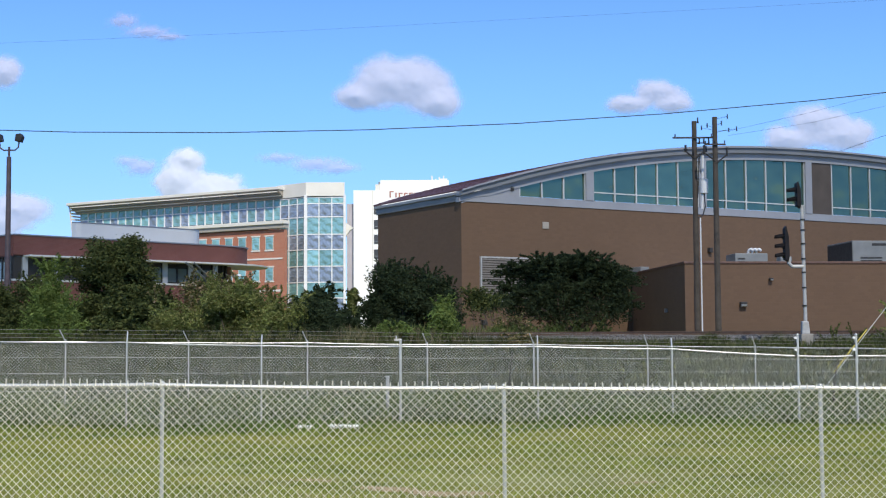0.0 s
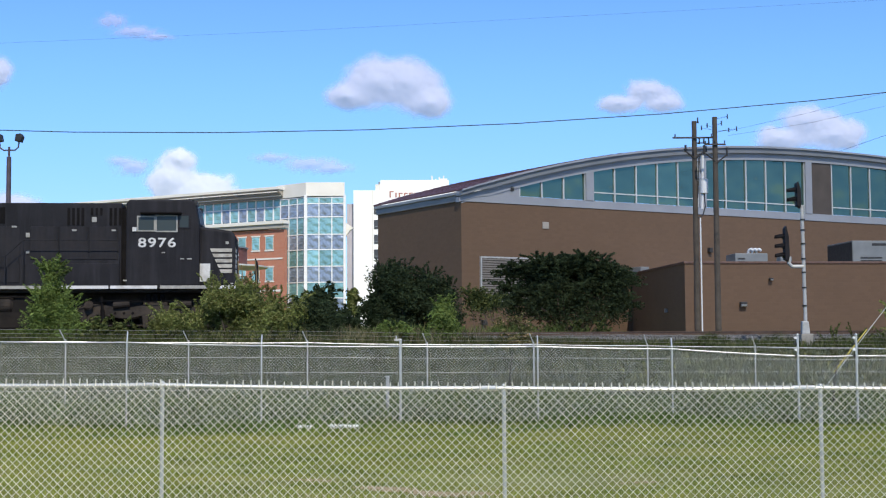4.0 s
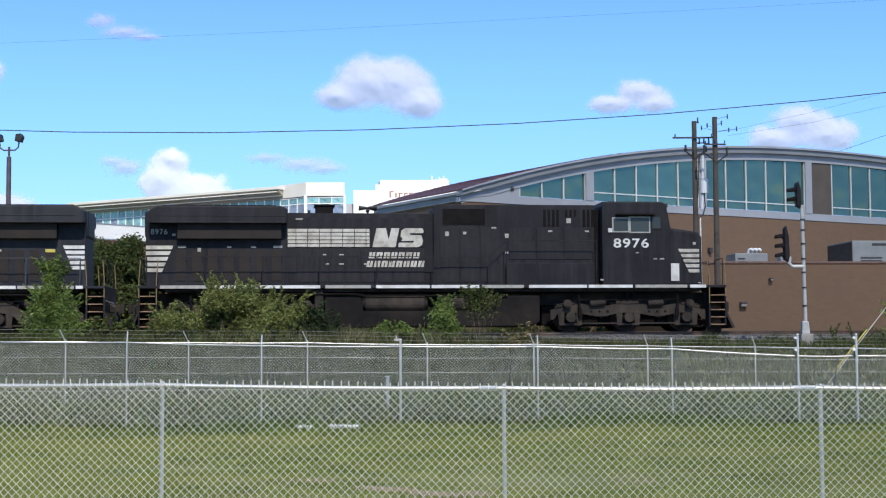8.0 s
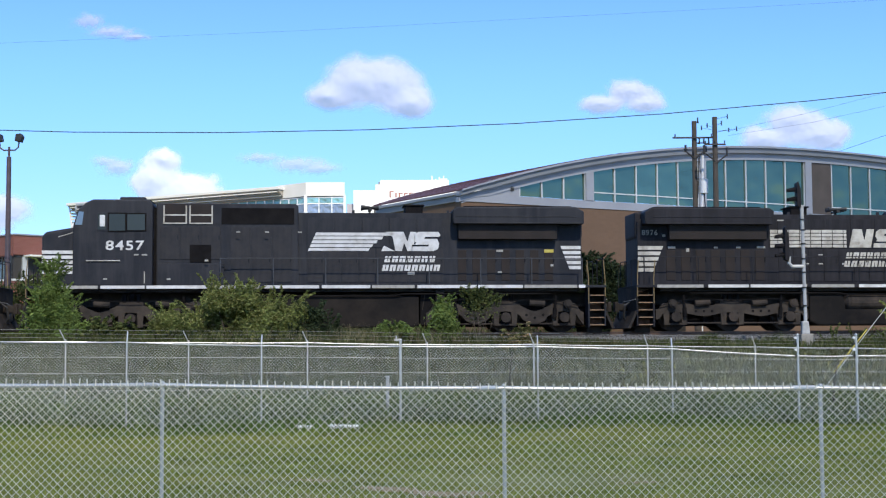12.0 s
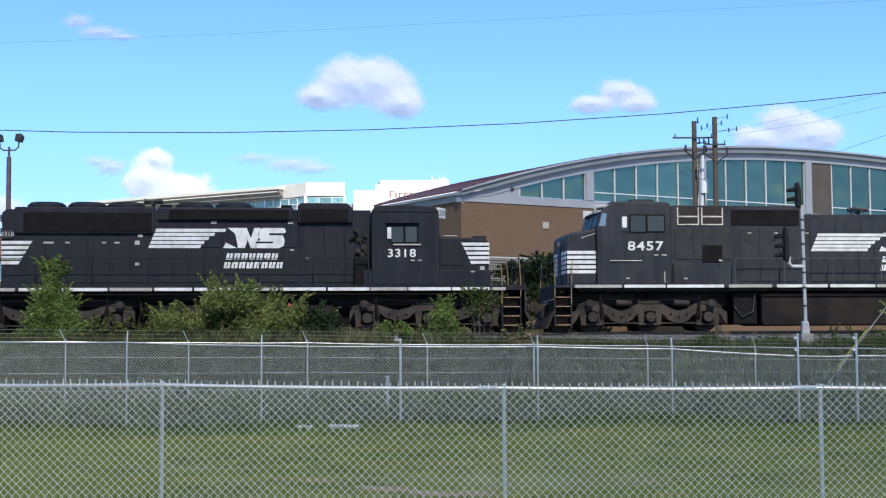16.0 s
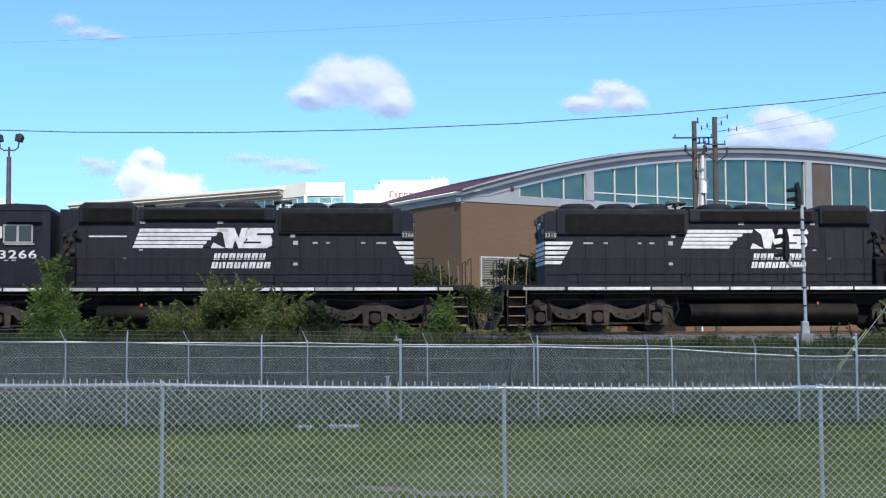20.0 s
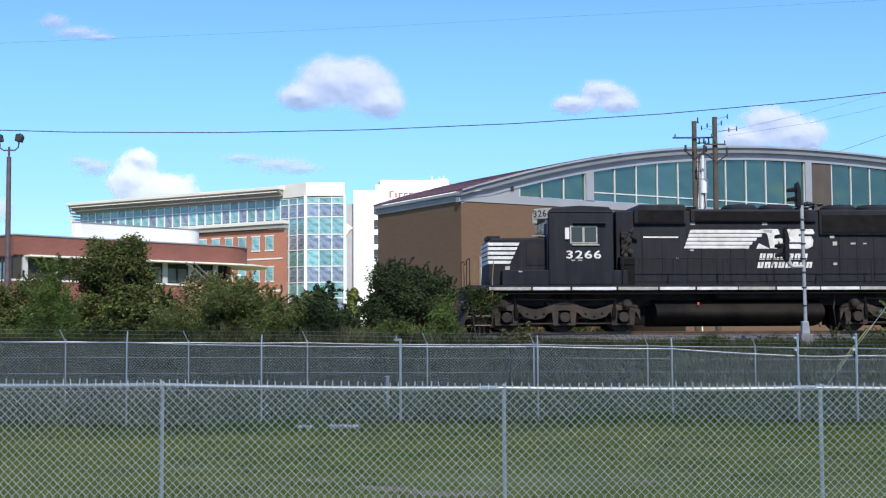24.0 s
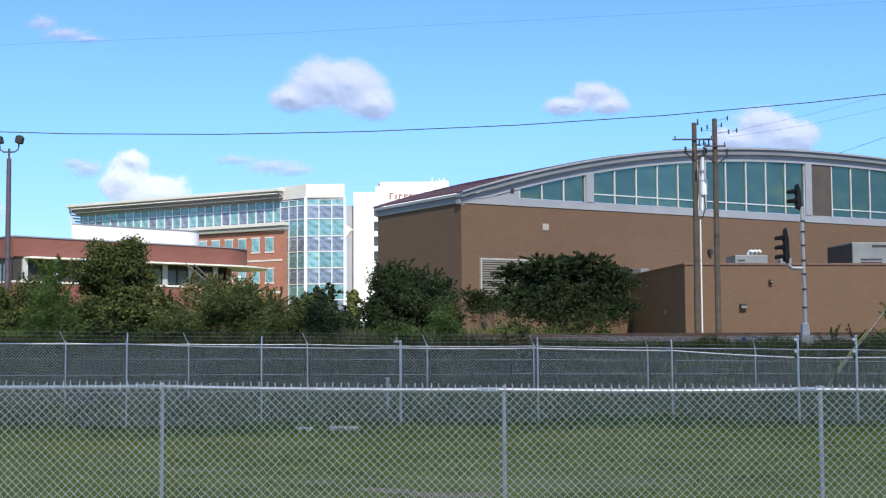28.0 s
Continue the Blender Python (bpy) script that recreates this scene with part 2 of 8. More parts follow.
M["grille"] = surface("grille_black", (0.0062, 0.0058, 0.0062), (0.0135, 0.012, 0.012), 3, 0.8, 0, 0.3, 60, spec=0.08)
M["under"] = surface("grimy_running_gear", (0.0154, 0.0133, 0.0119), (0.042, 0.0336, 0.028), 2.5, 0.85, 0.1, 0.2, 30, stain=(0.084, 0.063, 0.0476), stain_scale=1.4, amount=0.5)
M["cast"] = surface("dusty_cast_steel", (0.02025, 0.0168, 0.0144), (0.045, 0.03675, 0.0303), 2.0, 0.85, 0.05, 0.2, 30, stain=(0.0825, 0.0645, 0.0495), stain_scale=1.4, amount=0.5)
M["scrub"] = leafy("scruffy_stem", (0.05, 0.045, 0.02), (0.09, 0.075, 0.035), (0.2, 0.15, 0.08))
M["tank"] = surface("dusty_black_tank", (0.007, 0.0067, 0.007), (0.0165, 0.0142, 0.0125), 1.2, 0.8, 0, 0.15, 25, stain=(0.04, 0.031, 0.024), stain_scale=0.9, amount=0.5, spread=0.08, spec=0.12)
M["white"] = surface("white_marking", (0.56, 0.555, 0.54), (0.68, 0.675, 0.66), 3, 0.5, 0, 0, 20, stain=(0.28, 0.25, 0.22), stain_scale=2.2, amount=0.45)
M["dusty"] = surface("dusty_white_marking", (0.42, 0.395, 0.34), (0.56, 0.535, 0.48), 3, 0.6, 0, 0, 20, stain=(0.17, 0.14, 0.11), stain_scale=2.6, amount=0.6)
M["dull"] = surface("dirty_shaded_white", (0.26, 0.25, 0.23), (0.4, 0.385, 0.35), 5, 0.6, 0, 0, 20)
M["tan"] = surface("faded_yellow_handrail", (0.1725, 0.1237, 0.05625), (0.2475, 0.18, 0.08625), 6, 0.6)
M["yellow"] = surface("yellow_plastic", (0.429, 0.3432, 0.0468), (0.5304, 0.4524, 0.1248), 4, 0.5)
# greyer than the black handrail, standing in for sunlight along its top
M["railsheen"] = surface("sunlit_rail_grey", (0.036, 0.039, 0.046), (0.06, 0.064, 0.072), 3, 0.5)
M["palepane"] = coated_glass("pale_cab_glass", (0.2, 0.26, 0.31), 0.35, 0.15, 0.02, 1.5)
M["tread"] = surface("scuffed_step_edge", (0.18, 0.1116, 0.0648), (0.36, 0.225, 0.126), 6, 0.7, stain=(0.108, 0.081, 0.063), stain_scale=3.0)
M["rust"] = surface("rusty_brown", (0.14, 0.07, 0.045), (0.25, 0.13, 0.08), 5, 0.8)
M["red"] = surface("red_paint", (0.45, 0.05, 0.04), (0.55, 0.09, 0.06), 4, 0.5)
M["pane"] = coated_glass("cab_window_glass", (0.045, 0.055, 0.052), 0.0, 0.12, 0.008, 1.5, 0.22)
M["brown"] = brickwork("brown_block_wall", (0.112, 0.067, 0.04), (0.124, 0.075, 0.045), (0.116, 0.072, 0.045), stain=(0.09, 0.056, 0.035))
M["redbrick"] = brickwork("red_brick_wall", (0.36, 0.125, 0.075), (0.42, 0.15, 0.09), (0.4, 0.25, 0.18), 0.3, 0.1, stain=(0.27, 0.09, 0.06))
M["darkbrick"] = brickwork("maroon_brick_wall", (0.185, 0.064, 0.047), (0.215, 0.075, 0.056), (0.24, 0.115, 0.092), 0.3, 0.1, stain=(0.14, 0.05, 0.04))
M["whitewall"] = surface("white_painted_concrete", (0.74, 0.74, 0.73), (0.82, 0.82, 0.81), 0.4, 0.8, 0, 0.03, 10)
M["offwhite"] = surface("off_white_panel", (0.74, 0.715, 0.655), (0.82, 0.8, 0.74), 0.4, 0.8, 0, 0.03, 10)
M["cream"] = surface("cream_panel", (0.6, 0.58, 0.53), (0.7, 0.68, 0.63), 0.3, 0.7, 0, 0.02, 8)
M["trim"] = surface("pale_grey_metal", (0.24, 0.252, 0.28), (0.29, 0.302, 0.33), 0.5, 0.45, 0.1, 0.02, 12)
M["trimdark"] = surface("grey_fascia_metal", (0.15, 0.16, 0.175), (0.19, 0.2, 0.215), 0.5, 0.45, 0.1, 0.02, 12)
M["maroon"] = surface("maroon_metal_roof", (0.10, 0.045, 0.045), (0.15, 0.065, 0.06), 0.6, 0.5, 0.1, 0.05, 14)
M["roofgrey"] = surface("flat_roof_membrane", (0.3, 0.3, 0.3), (0.42, 0.42, 0.41), 0.5, 0.9)
M["teal"] = coated_glass("teal_glass", (0.12, 0.195, 0.15), 0.8, 0.06, 0.26, 0.3)
M["blueglass"] = coated_glass("slate_glass", (0.25, 0.31, 0.4), 0.25, 0.12, 0.5, 0.9)
M["aqua"] = coated_glass("aqua_glass", (0.24, 0.45, 0.47), 0.25, 0.12, 0.4, 0.9)
M["greypane"] = coated_glass("grey_green_glass", (0.3, 0.36, 0.34), 0.5, 0.12, 0.08, 0.6)
M["smoked"] = coated_glass("smoked_glass", (0.07, 0.065, 0.06), 0.1, 0.15, 0.03, 0.3)
M["darkglass"] = coated_glass("dark_glass", (0.16, 0.22, 0.23), 0.6, 0.06, 0.03, 0.3)
M["screen"] = coated_glass("dark_windscreen", (0.01, 0.013, 0.024), 0.0, 0.4, 0.008, 1.5, 0.05)
M["mullgrey"] = surface("pale_grey_mullion", (0.42, 0.435, 0.45), (0.5, 0.515, 0.53), 1, 0.5, 0.0, 0)
M["panel"] = surface("dark_louvre_panel", (0.06, 0.05, 0.043), (0.085, 0.07, 0.06), 0.8, 0.7, 0, 0.1, 12)
M["mull"] = surface("white_mullion", (0.62, 0.63, 0.64), (0.72, 0.73, 0.74), 1, 0.5, 0.0, 0)
M["pole"] = surface("weathered_pole_wood", (0.055, 0.046, 0.039), (0.1, 0.085, 0.07), 3, 0.9, 0, 0.5, 20, stain=(0.06, 0.05, 0.04), stain_scale=1.5)
M["crossarm"] = surface("grey_crossarm_wood", (0.05, 0.048, 0.05), (0.085, 0.08, 0.08), 4, 0.9)
M["dark"] = surface("dark_metal", (0.025, 0.025, 0.027), (0.05, 0.05, 0.05), 4, 0.6, 0.2)
M["signal"] = surface("black_signal_paint", (0.008, 0.0075, 0.01), (0.018, 0.017, 0.02), 4, 0.6, 0.0, spec=0.15)
M["cable"] = surface("black_cable", (0.02, 0.02, 0.025), (0.04, 0.04, 0.045), 4, 0.6)
M["silver"] = surface("silver_painted_steel", (0.33, 0.33, 0.325), (0.46, 0.46, 0.45), 4, 0.5, 0.2)
M["concrete"] = surface("concrete", (0.2, 0.19, 0.17), (0.3, 0.285, 0.26), 3, 0.9, 0, 0.3)
M["louvre"] = surface("weathered_louvre_metal", (0.17, 0.155, 0.14), (0.22, 0.2, 0.18), 0.8, 0.7, 0, 0.1, 12)
M["shadewall"] = surface("shade_grey_wall", (0.36, 0.335, 0.36), (0.44, 0.41, 0.44), 0.4, 0.9, 0, 0.05, 10)
M["signred"] = surface("brown_red_sign_paint", (0.3, 0.09, 0.06), (0.36, 0.12, 0.09), 3, 0.6)
M["eave"] = surface("taupe_soffit_metal", (0.3, 0.28, 0.25), (0.36, 0.34, 0.31), 0.5, 0.6, 0, 0.02, 10)
M["hvac"] = surface("grey_unit_metal", (0.165, 0.175, 0.175), (0.225, 0.235, 0.235), 1, 0.5, 0.2)
M["polepaint"] = surface("weathered_bronze_paint", (0.082, 0.064, 0.068), (0.125, 0.098, 0.104), 4, 0.55, 0.2)
M["copper"] = surface("brown_lamp_metal", (0.1, 0.06, 0.05), (0.16, 0.1, 0.08), 4, 0.6, 0.2)
M["cloud"] = cloud_matter("cloud_vapour")
M["deep"] = cloud_matter("deep_cloud_vapour", -0.03, 0.85, (0.92, 0.9, 0.88))
M["veil"] = cloud_matter("thick_cloud_vapour", 0.0, 0.7, (0.92, 0.9, 0.88))
M["bright_cloud"] = cloud_matter("bright_cloud_vapour", -0.2, 0.35, (0.84, 0.82, 0.84))
M["soil"] = surface("bare_soil", (0.28, 0.21, 0.115), (0.39, 0.3, 0.175), 1.5, 0.95, 0, 0.4, 20)
M["wisp"] = cloud_matter("thin_cloud_vapour", 0.55, 0.35, (0.66, 0.57, 0.69))

# ---------- builders ----------


def thing(name, m, label, category, group="", kind=""):
    ob = new(name)
    ob.empty_display_size = 0.2
    ob.matrix_basis = m
    return tagged(ob, label, category, group, kind)


def mesh_of(name, bm, material, smooth=False):
    me = bpy.data.meshes.new(name)
    bmesh.ops.recalc_face_normals(bm, faces=bm.faces)
    bm.to_mesh(me)
    bm.free()
    me.materials.append(material)
    if smooth:
        me.shade_smooth()
    return me


def part(name, bm, material, parent, label="", smooth=False, kind=""):
    ob = new(name, mesh_of(name, bm, material, smooth))
    ob.parent = parent
    return tagged(ob, label, "", "", kind)


def piece(name, me, parent, m):
    """One more object on a mesh that alike pieces share."""
    ob = new(name, me)
    ob.parent = parent
    ob.matrix_basis = m
    return ob


def from_arrays(name, verts, faces, material, smooth=False):
    me = bpy.data.meshes.new(name)
    k = faces.shape[1]
    me.vertices.add(len(verts))
    me.vertices.foreach_set("co", np.ascontiguousarray(verts, dtype=np.float32).ravel())
    me.loops.add(faces.size)
    me.loops.foreach_set("vertex_index", np.ascontiguousarray(faces, dtype=np.int32).ravel())
    me.polygons.add(len(faces))
    me.polygons.foreach_set("loop_start", np.arange(0, faces.size, k, dtype=np.int32))
    me.polygons.foreach_set("loop_total", np.full(len(faces), k, dtype=np.int32))
    me.update(calc_edges=True)
    me.validate()
    me.materials.append(material)
    if smooth:
        me.shade_smooth()
    return me


def bx(bm, x0, x1, y0, y1, z0, z1, bevel=0.0):
    v = [bm.verts.new((x, y, z)) for z in (z0, z1) for x, y in ((x0, y0), (x1, y0), (x1, y1), (x0, y1))]
    fs = [bm.faces.new([v[i] for i in q]) for q in ((3, 2, 1, 0), (4, 5, 6, 7), (0, 1, 5, 4), (1, 2, 6, 5), (2, 3, 7, 6), (3, 0, 4, 7))]
    if bevel:
        es = {e for f in fs for e in f.edges}
        bmesh.ops.bevel(bm, geom=list(es), offset=bevel, segments=2, profile=0.6, affect="EDGES")
    return bm


def box(x0, x1, y0, y1, z0, z1, bevel=0.0):
    return bx(bmesh.new(), x0, x1, y0, y1, z0, z1, bevel)


def prism(bm, pts, y0, y1, bevel=0.0):
    """A polygon in x and z, drawn out along y."""
    a = [bm.verts.new((x, y0, z)) for x, z in pts]
    b = [bm.verts.new((x, y1, z)) for x, z in pts]
    n = len(pts)
    fs = [bm.faces.new(a), bm.faces.new(b[::-1])]
    fs += [bm.faces.new((a[i], b[i], b[(i + 1) % n], a[(i + 1) % n])) for i in range(n)]
    if bevel:
        es = {e for f in fs for e in f.edges}
        bmesh.ops.bevel(bm, geom=list(es), offset=bevel, segments=2, profile=0.6, affect="EDGES")
    return bm


def slab(bm, pts, z0, z1):
    """A polygon in x and y, drawn up along z."""
    a = [bm.verts.new((x, y, z0)) for x, y in pts]
    b = [bm.verts.new((x, y, z1)) for x, y in pts]
    n = len(pts)
    bm.faces.new(a[::-1]), bm.faces.new(b)
    for i in range(n):
        bm.faces.new((a[i], a[(i + 1) % n], b[(i + 1) % n], b[i]))
    return bm


def rod(bm, p, q, r, n=8, r2=None):
    p, q = Vector(p), Vector(q)
    d = q - p
    res = bmesh.ops.create_cone(bm, cap_ends=True, segments=n, radius1=r, radius2=r if r2 is None else r2, depth=d.length)
    bmesh.ops.transform(bm, verts=res["verts"], matrix=Matrix.Translation((p + q) / 2) @ d.to_track_quat("Z", "Y").to_matrix().to_4x4())
    return bm


def pipe(bm, pts, r, n=6):
    """One tube along a bent line."""
    pts = [Vector(p) for p in pts]
    rings = []
    for i, p in enumerate(pts):
        d = (pts[min(i + 1, len(pts) - 1)] - pts[max(i - 1, 0)]).normalized()
        a = d.cross(Vector((0, 0, 1)) if abs(d.z) < 0.9 else Vector((0, 1, 0))).normalized()
        b = d.cross(a)
        if rings:
            # keep the ring's turn close to the last one's
            a = (last - d * last.dot(d)).normalized()
            b = d.cross(a)
        last = a
        rings.append([bm.verts.new(p + (a * math.cos(2 * math.pi * k / n) + b * math.sin(2 * math.pi * k / n)) * r) for k in range(n)])
    for u, v in zip(rings, rings[1:]):
        for k in range(n):
            bm.faces.new((u[k], u[(k + 1) % n], v[(k + 1) % n], v[k]))
    bm.faces.new(rings[0][::-1]), bm.faces.new(rings[-1])
    return bm


def lettering(text, size, depth=0.008, bold=0.02):
    cu = bpy.data.curves.new("lettering", "FONT")
    cu.space_character = 1.14
    cu.body, cu.size, cu.extrude, cu.offset, cu.align_x, cu.align_y = text, size, depth, bold * size, "CENTER", "CENTER"
    ob = bpy.data.objects.new("lettering", cu)
    me = bpy.data.meshes.new_from_object(ob)
    bpy.data.objects.remove(ob)
    bpy.data.curves.remove(cu)
    return me

# ---------- ground, track ----------
TRACK_TURN = math.degrees(math.atan(0.1))
RAIL_Z = 2.2


def smooth01(t):
    t = np.clip(t, 0, 1)
    return t * t * (3 - 2 * t)


def ground_z(x, y):
    """Lawn, a low bank up to the railway, level land beyond."""
    x, y = np.asarray(x, float), np.asarray(y, float)
    d = y - 0.1 * x
    z = 1.6 * smooth01((d - 38.5) / 7.5) + 0.25 * smooth01((d - 55) / 6)
    return z + 0.05 * np.sin(x * 0.35 + y * 0.22) * smooth01((y - 8) / 10) + 0.04 * np.sin(x * 0.9 - y * 0.5)


def make_ground():
    xs = np.concatenate([[-4000, -1500, -500, -200, -100], np.arange(-60, 60.1, 1.0), [100, 200, 500, 1500, 4000]])
    ys = np.concatenate([[-800, -200, -60, -20], np.arange(-8, 75, 0.75), [80, 90, 110, 150, 250, 500, 1200, 2500, 4500]])
    gx, gy = np.meshgrid(xs, ys)
    v = np.stack([gx, gy, ground_z(gx, gy)], -1).reshape(-1, 3)
    nx = len(xs)
    i = (np.arange(len(ys) - 1)[:, None] * nx + np.arange(nx - 1)[None, :]).ravel()
    f = np.stack([i, i + 1, i + nx + 1, i + nx], -1)
    ob = new("ground", from_arrays("ground", v, f, M["lawn"], True))
    tagged(ob, "mown lawn with bare dry patches, rising to a weedy railway bank", "ground", kind="structure")


make_ground()


def make_service_path():
    xs, ys = np.arange(-2, 60.1, 2.0), np.arange(62, 84.1, 1.0)
    gx, gy = np.meshgrid(xs, ys)
    v = np.stack([gx, gy, ground_z(gx, gy) + 0.03], -1).reshape(-1, 3)
    nx = len(xs)
    i = (np.arange(len(ys) - 1)[:, None] * nx + np.arange(nx - 1)[None, :]).ravel()
    ob = new("dirt_path", from_arrays("dirt_path", v, np.stack([i, i + 1, i + nx + 1, i + nx], -1), M["dirt"], True))
    tagged(ob, "sandy dirt service path between the tracks and annex", "path", kind="structure")


make_service_path()
TRACK = pose(0, 51.5, 0, 0, 0, TRACK_TURN)


def make_track():
    bed = thing("track_bed", TRACK, "pale grey crushed-stone ballast bed under the railway", "track bed", kind="structure")
    bm = bmesh.new()
    for pts in ([(-3.9, 1.3), (-2.3, 2.0), (2.3, 2.0), (3.9, 1.3)],):
        for a, b in ((-80, -30), (-30, 30), (30, 80)):
            p = [bm.verts.new((a, y, z)) for y, z in pts]
            q = [bm.verts.new((b, y, z)) for y, z in pts]
            for k in range(3):
                bm.faces.new((p[k], q[k], q[k + 1], p[k + 1]))
            bm.faces.new((p[3], q[3], q[0], p[0]))
    part("ballast_bed", bm, M["ballast"], bed)
    rng = np.random.default_rng(5)
    n = 14000
    x = rng.uniform(-24, 26, n)
    y = rng.uniform(-4.0, -0.9, n)
    z = np.interp(y, [-3.9, -2.3], [1.3, 2.0]) + rng.uniform(-0.01, 0.03, n)
    base = np.array([(1, 0, 0), (-1, 0, 0), (0, 1, 0), (0, -1, 0), (0, 0, 1), (0, 0, -1)], float)
    s = rng.uniform(0.025, 0.06, (n, 1, 1)) * rng.uniform(0.6, 1.3, (n, 6, 1))
    v = (base[None] * s + np.stack([x, y, z], -1)[:, None]).reshape(-1, 3)
    tri = np.array([(0, 2, 4), (2, 1, 4), (1, 3, 4), (3, 0, 4), (2, 0, 5), (1, 2, 5), (3, 1, 5), (0, 3, 5)])
    f = (tri[None] + (np.arange(n) * 6)[:, None, None]).reshape(-1, 3)
    st = new("ballast_stones", from_arrays("ballast_stones", v, f, M["ballast"]))
    st.parent = bed
    tagged(st, kind="stuff")
    tie = mesh_of("tie", box(-0.115, 0.115, -1.3, 1.3, 1.86, 2.035, 0.012), M["tie"])
    for k in range(-46, 50):
        piece("tie", tie, bed, pose(k * 0.53, random.uniform(-0.03, 0.03), 0, 0, 0, random.uniform(-1, 1)))
    prof = [(-0.07, 2.035), (0.07, 2.035), (0.07, 2.05), (0.015, 2.07), (0.015, 2.16), (0.036, 2.165), (0.036, 2.2), (-0.036, 2.2), (-0.036, 2.165), (-0.015, 2.16), (-0.015, 2.07), (-0.07, 2.05)]
    for y in (-0.7525, 0.7525):
        bm = bmesh.new()
        a = [bm.verts.new((-80, y + p, z)) for p, z in prof]
        b = [bm.verts.new((80, y + p, z)) for p, z in prof]
        for i in range(len(prof)):
            bm.faces.new((a[i], b[i], b[(i + 1) % 12], a[(i + 1) % 12]))
        part("rail", bm, M["rail"], bed)


make_track()

# ---------- brown arena with the arched front ----------
ARENA = pose(1.2, 91.3, 0, 0, 0, math.degrees(math.atan2(1, 1.65)))


def arch(s):
    return 16.5 - 0.00135 * abs(s - 34) ** 2.31


def make_arena():
    a = thing("arena", ARENA, "brown block arena with an arched roof and glazed gable", "building")
    part("front_wall", box(0, 68, 0, 0.4, 1.2, 11.05), M["brown"], a)
    part("side_wall", box(0, 0.4, 0.4, 10.9, 1.2, 11.05), M["brown"], a)
    part("side_wall", box(67.6, 68, 0.4, 10.9, 1.2, 11.05), M["brown"], a)
    part("back_wall", box(0, 68, 10.9, 11.3, 1.2, 11.05), M["brown"], a)
    part("band", box(-0.03, 68.03, -0.06, 0.40, 11.05, 11.58), M["trim"], a, "pale grey metal band below the windows")
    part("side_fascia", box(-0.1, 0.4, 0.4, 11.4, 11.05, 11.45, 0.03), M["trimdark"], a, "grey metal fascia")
    part("eave_gutter", box(-0.22, 0.2, -0.1, 11.5, 11.45, 11.66, 0.04), M["trim"], a)
    # gable end panels between the band and the arch
    def topline(s):
        return arch(s) - 0.95
    def gable(s0, s1, y0, y1, z0=11.58):
        n = max(2, int((s1 - s0) / 0.8))
        ss = [s0 + (s1 - s0) * k / n for k in range(n + 1)]
        return prism(bmesh.new(), [(s0, z0)] + [(s1, z0)] + [(s, topline(s) + 0.02) for s in reversed(ss)], y0, y1)
    part("gable_panel", gable(0.0, 4.55, -0.03, 0.35), M["trim"], a, "pale grey metal panel")
    for s in (10.38, 20.6, 31.25, 42.65, 52.95):
        part("pilaster", gable(s - 0.33, s + 0.33, -0.12, 0.35), M["trim"], a)
    part("louvre_panel", gable(31.6, 33.75, -0.0, 0.35), M["panel"], a, "dark brown louvred panel")
    part("gable_panel", gable(62, 68, -0.03, 0.35), M["trim"], a)
    # glazing
    bays = [(4.6, 10.05, 3), (10.71, 20.27, 5), (20.93, 30.92, 5), (33.85, 42.3, 4), (43.0, 52.6, 5), (53.3, 62.0, 4)]
    for s0, s1, n in bays:
        w = (s1 - s0) / n
        for k in range(n):
            u0, u1 = s0 + k * w, s0 + (k + 1) * w
            part("pane", gable(u0 + 0.04, u1 - 0.04, 0.10, 0.16, 11.62), M["teal"], a)
            part("mullion", gable(u0 - 0.045, u0 + 0.045, -0.0, 0.22), M["mullgrey"], a)
        part("mullion", gable(s1 - 0.045, s1 + 0.045, 0.0, 0.22), M["mullgrey"], a)
        if s0 > 10:
            part("transom", box(s0, s1, 0.02, 0.2, 12.13, 12.21), M["mullgrey"], a)
    # arched fascia in two steps and the curved roof
    ss = [-0.2 + 68.4 * k / 60 for k in range(61)]
    def rim(d0, d1, y0, y1):
        return prism(bmesh.new(), [(s, arch(s) - (d1 if s > 1 else d1 * 0.8)) for s in ss] + [(s, arch(s) - d0) for s in reversed(ss)], y0, y1)
    part("arch_fascia", rim(0.48, 0.98, -0.10, 0.34), M["trim"], a)
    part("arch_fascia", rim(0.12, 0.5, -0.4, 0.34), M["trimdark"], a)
    part("arch_edge", rim(0.0, 0.13, -0.55, 0.3), M["trim"], a)
    part("roof", rim(-0.02, 0.1, -0.45, 11.6), M["maroon"], a, "dark maroon standing-seam metal roof")
    for k in range(18):
        s = 0.2 + k * 0.75
        part("roof_seam", prism(bmesh.new(), [(s, arch(s)), (s + 0.05, arch(s)), (s + 0.05, arch(s) + 0.05), (s, arch(s) + 0.05)], -0.3, 11.5), M["maroon"], a)
    # fittings on the wall
    part("wall_vent", box(6.42, 6.92, -0.06, 0.02, 9.5, 9.95, 0.02), M["eave"], a)
    lv = part("louvre_back", box(1.45, 6.1, -0.02, 0.02, 4.6, 7.4), M["panel"], a, "weathered louvre vent in a pale frame")
    for x0, x1, z0, z1 in ((1.38, 1.48, 4.5, 7.5), (6.07, 6.17, 4.5, 7.5), (1.48, 6.07, 7.4, 7.5), (1.48, 6.07, 4.5, 4.6)):
        part("louvre_frame", box(x0, x1, -0.16, 0.0, z0, z1), M["silver"], lv)
    sl = mesh_of("slat", prism(bmesh.new(), [(1.5, 0.0), (6.05, 0.0), (6.05, 0.09), (1.5, 0.09)], -0.13, -0.04), M["louvre"])
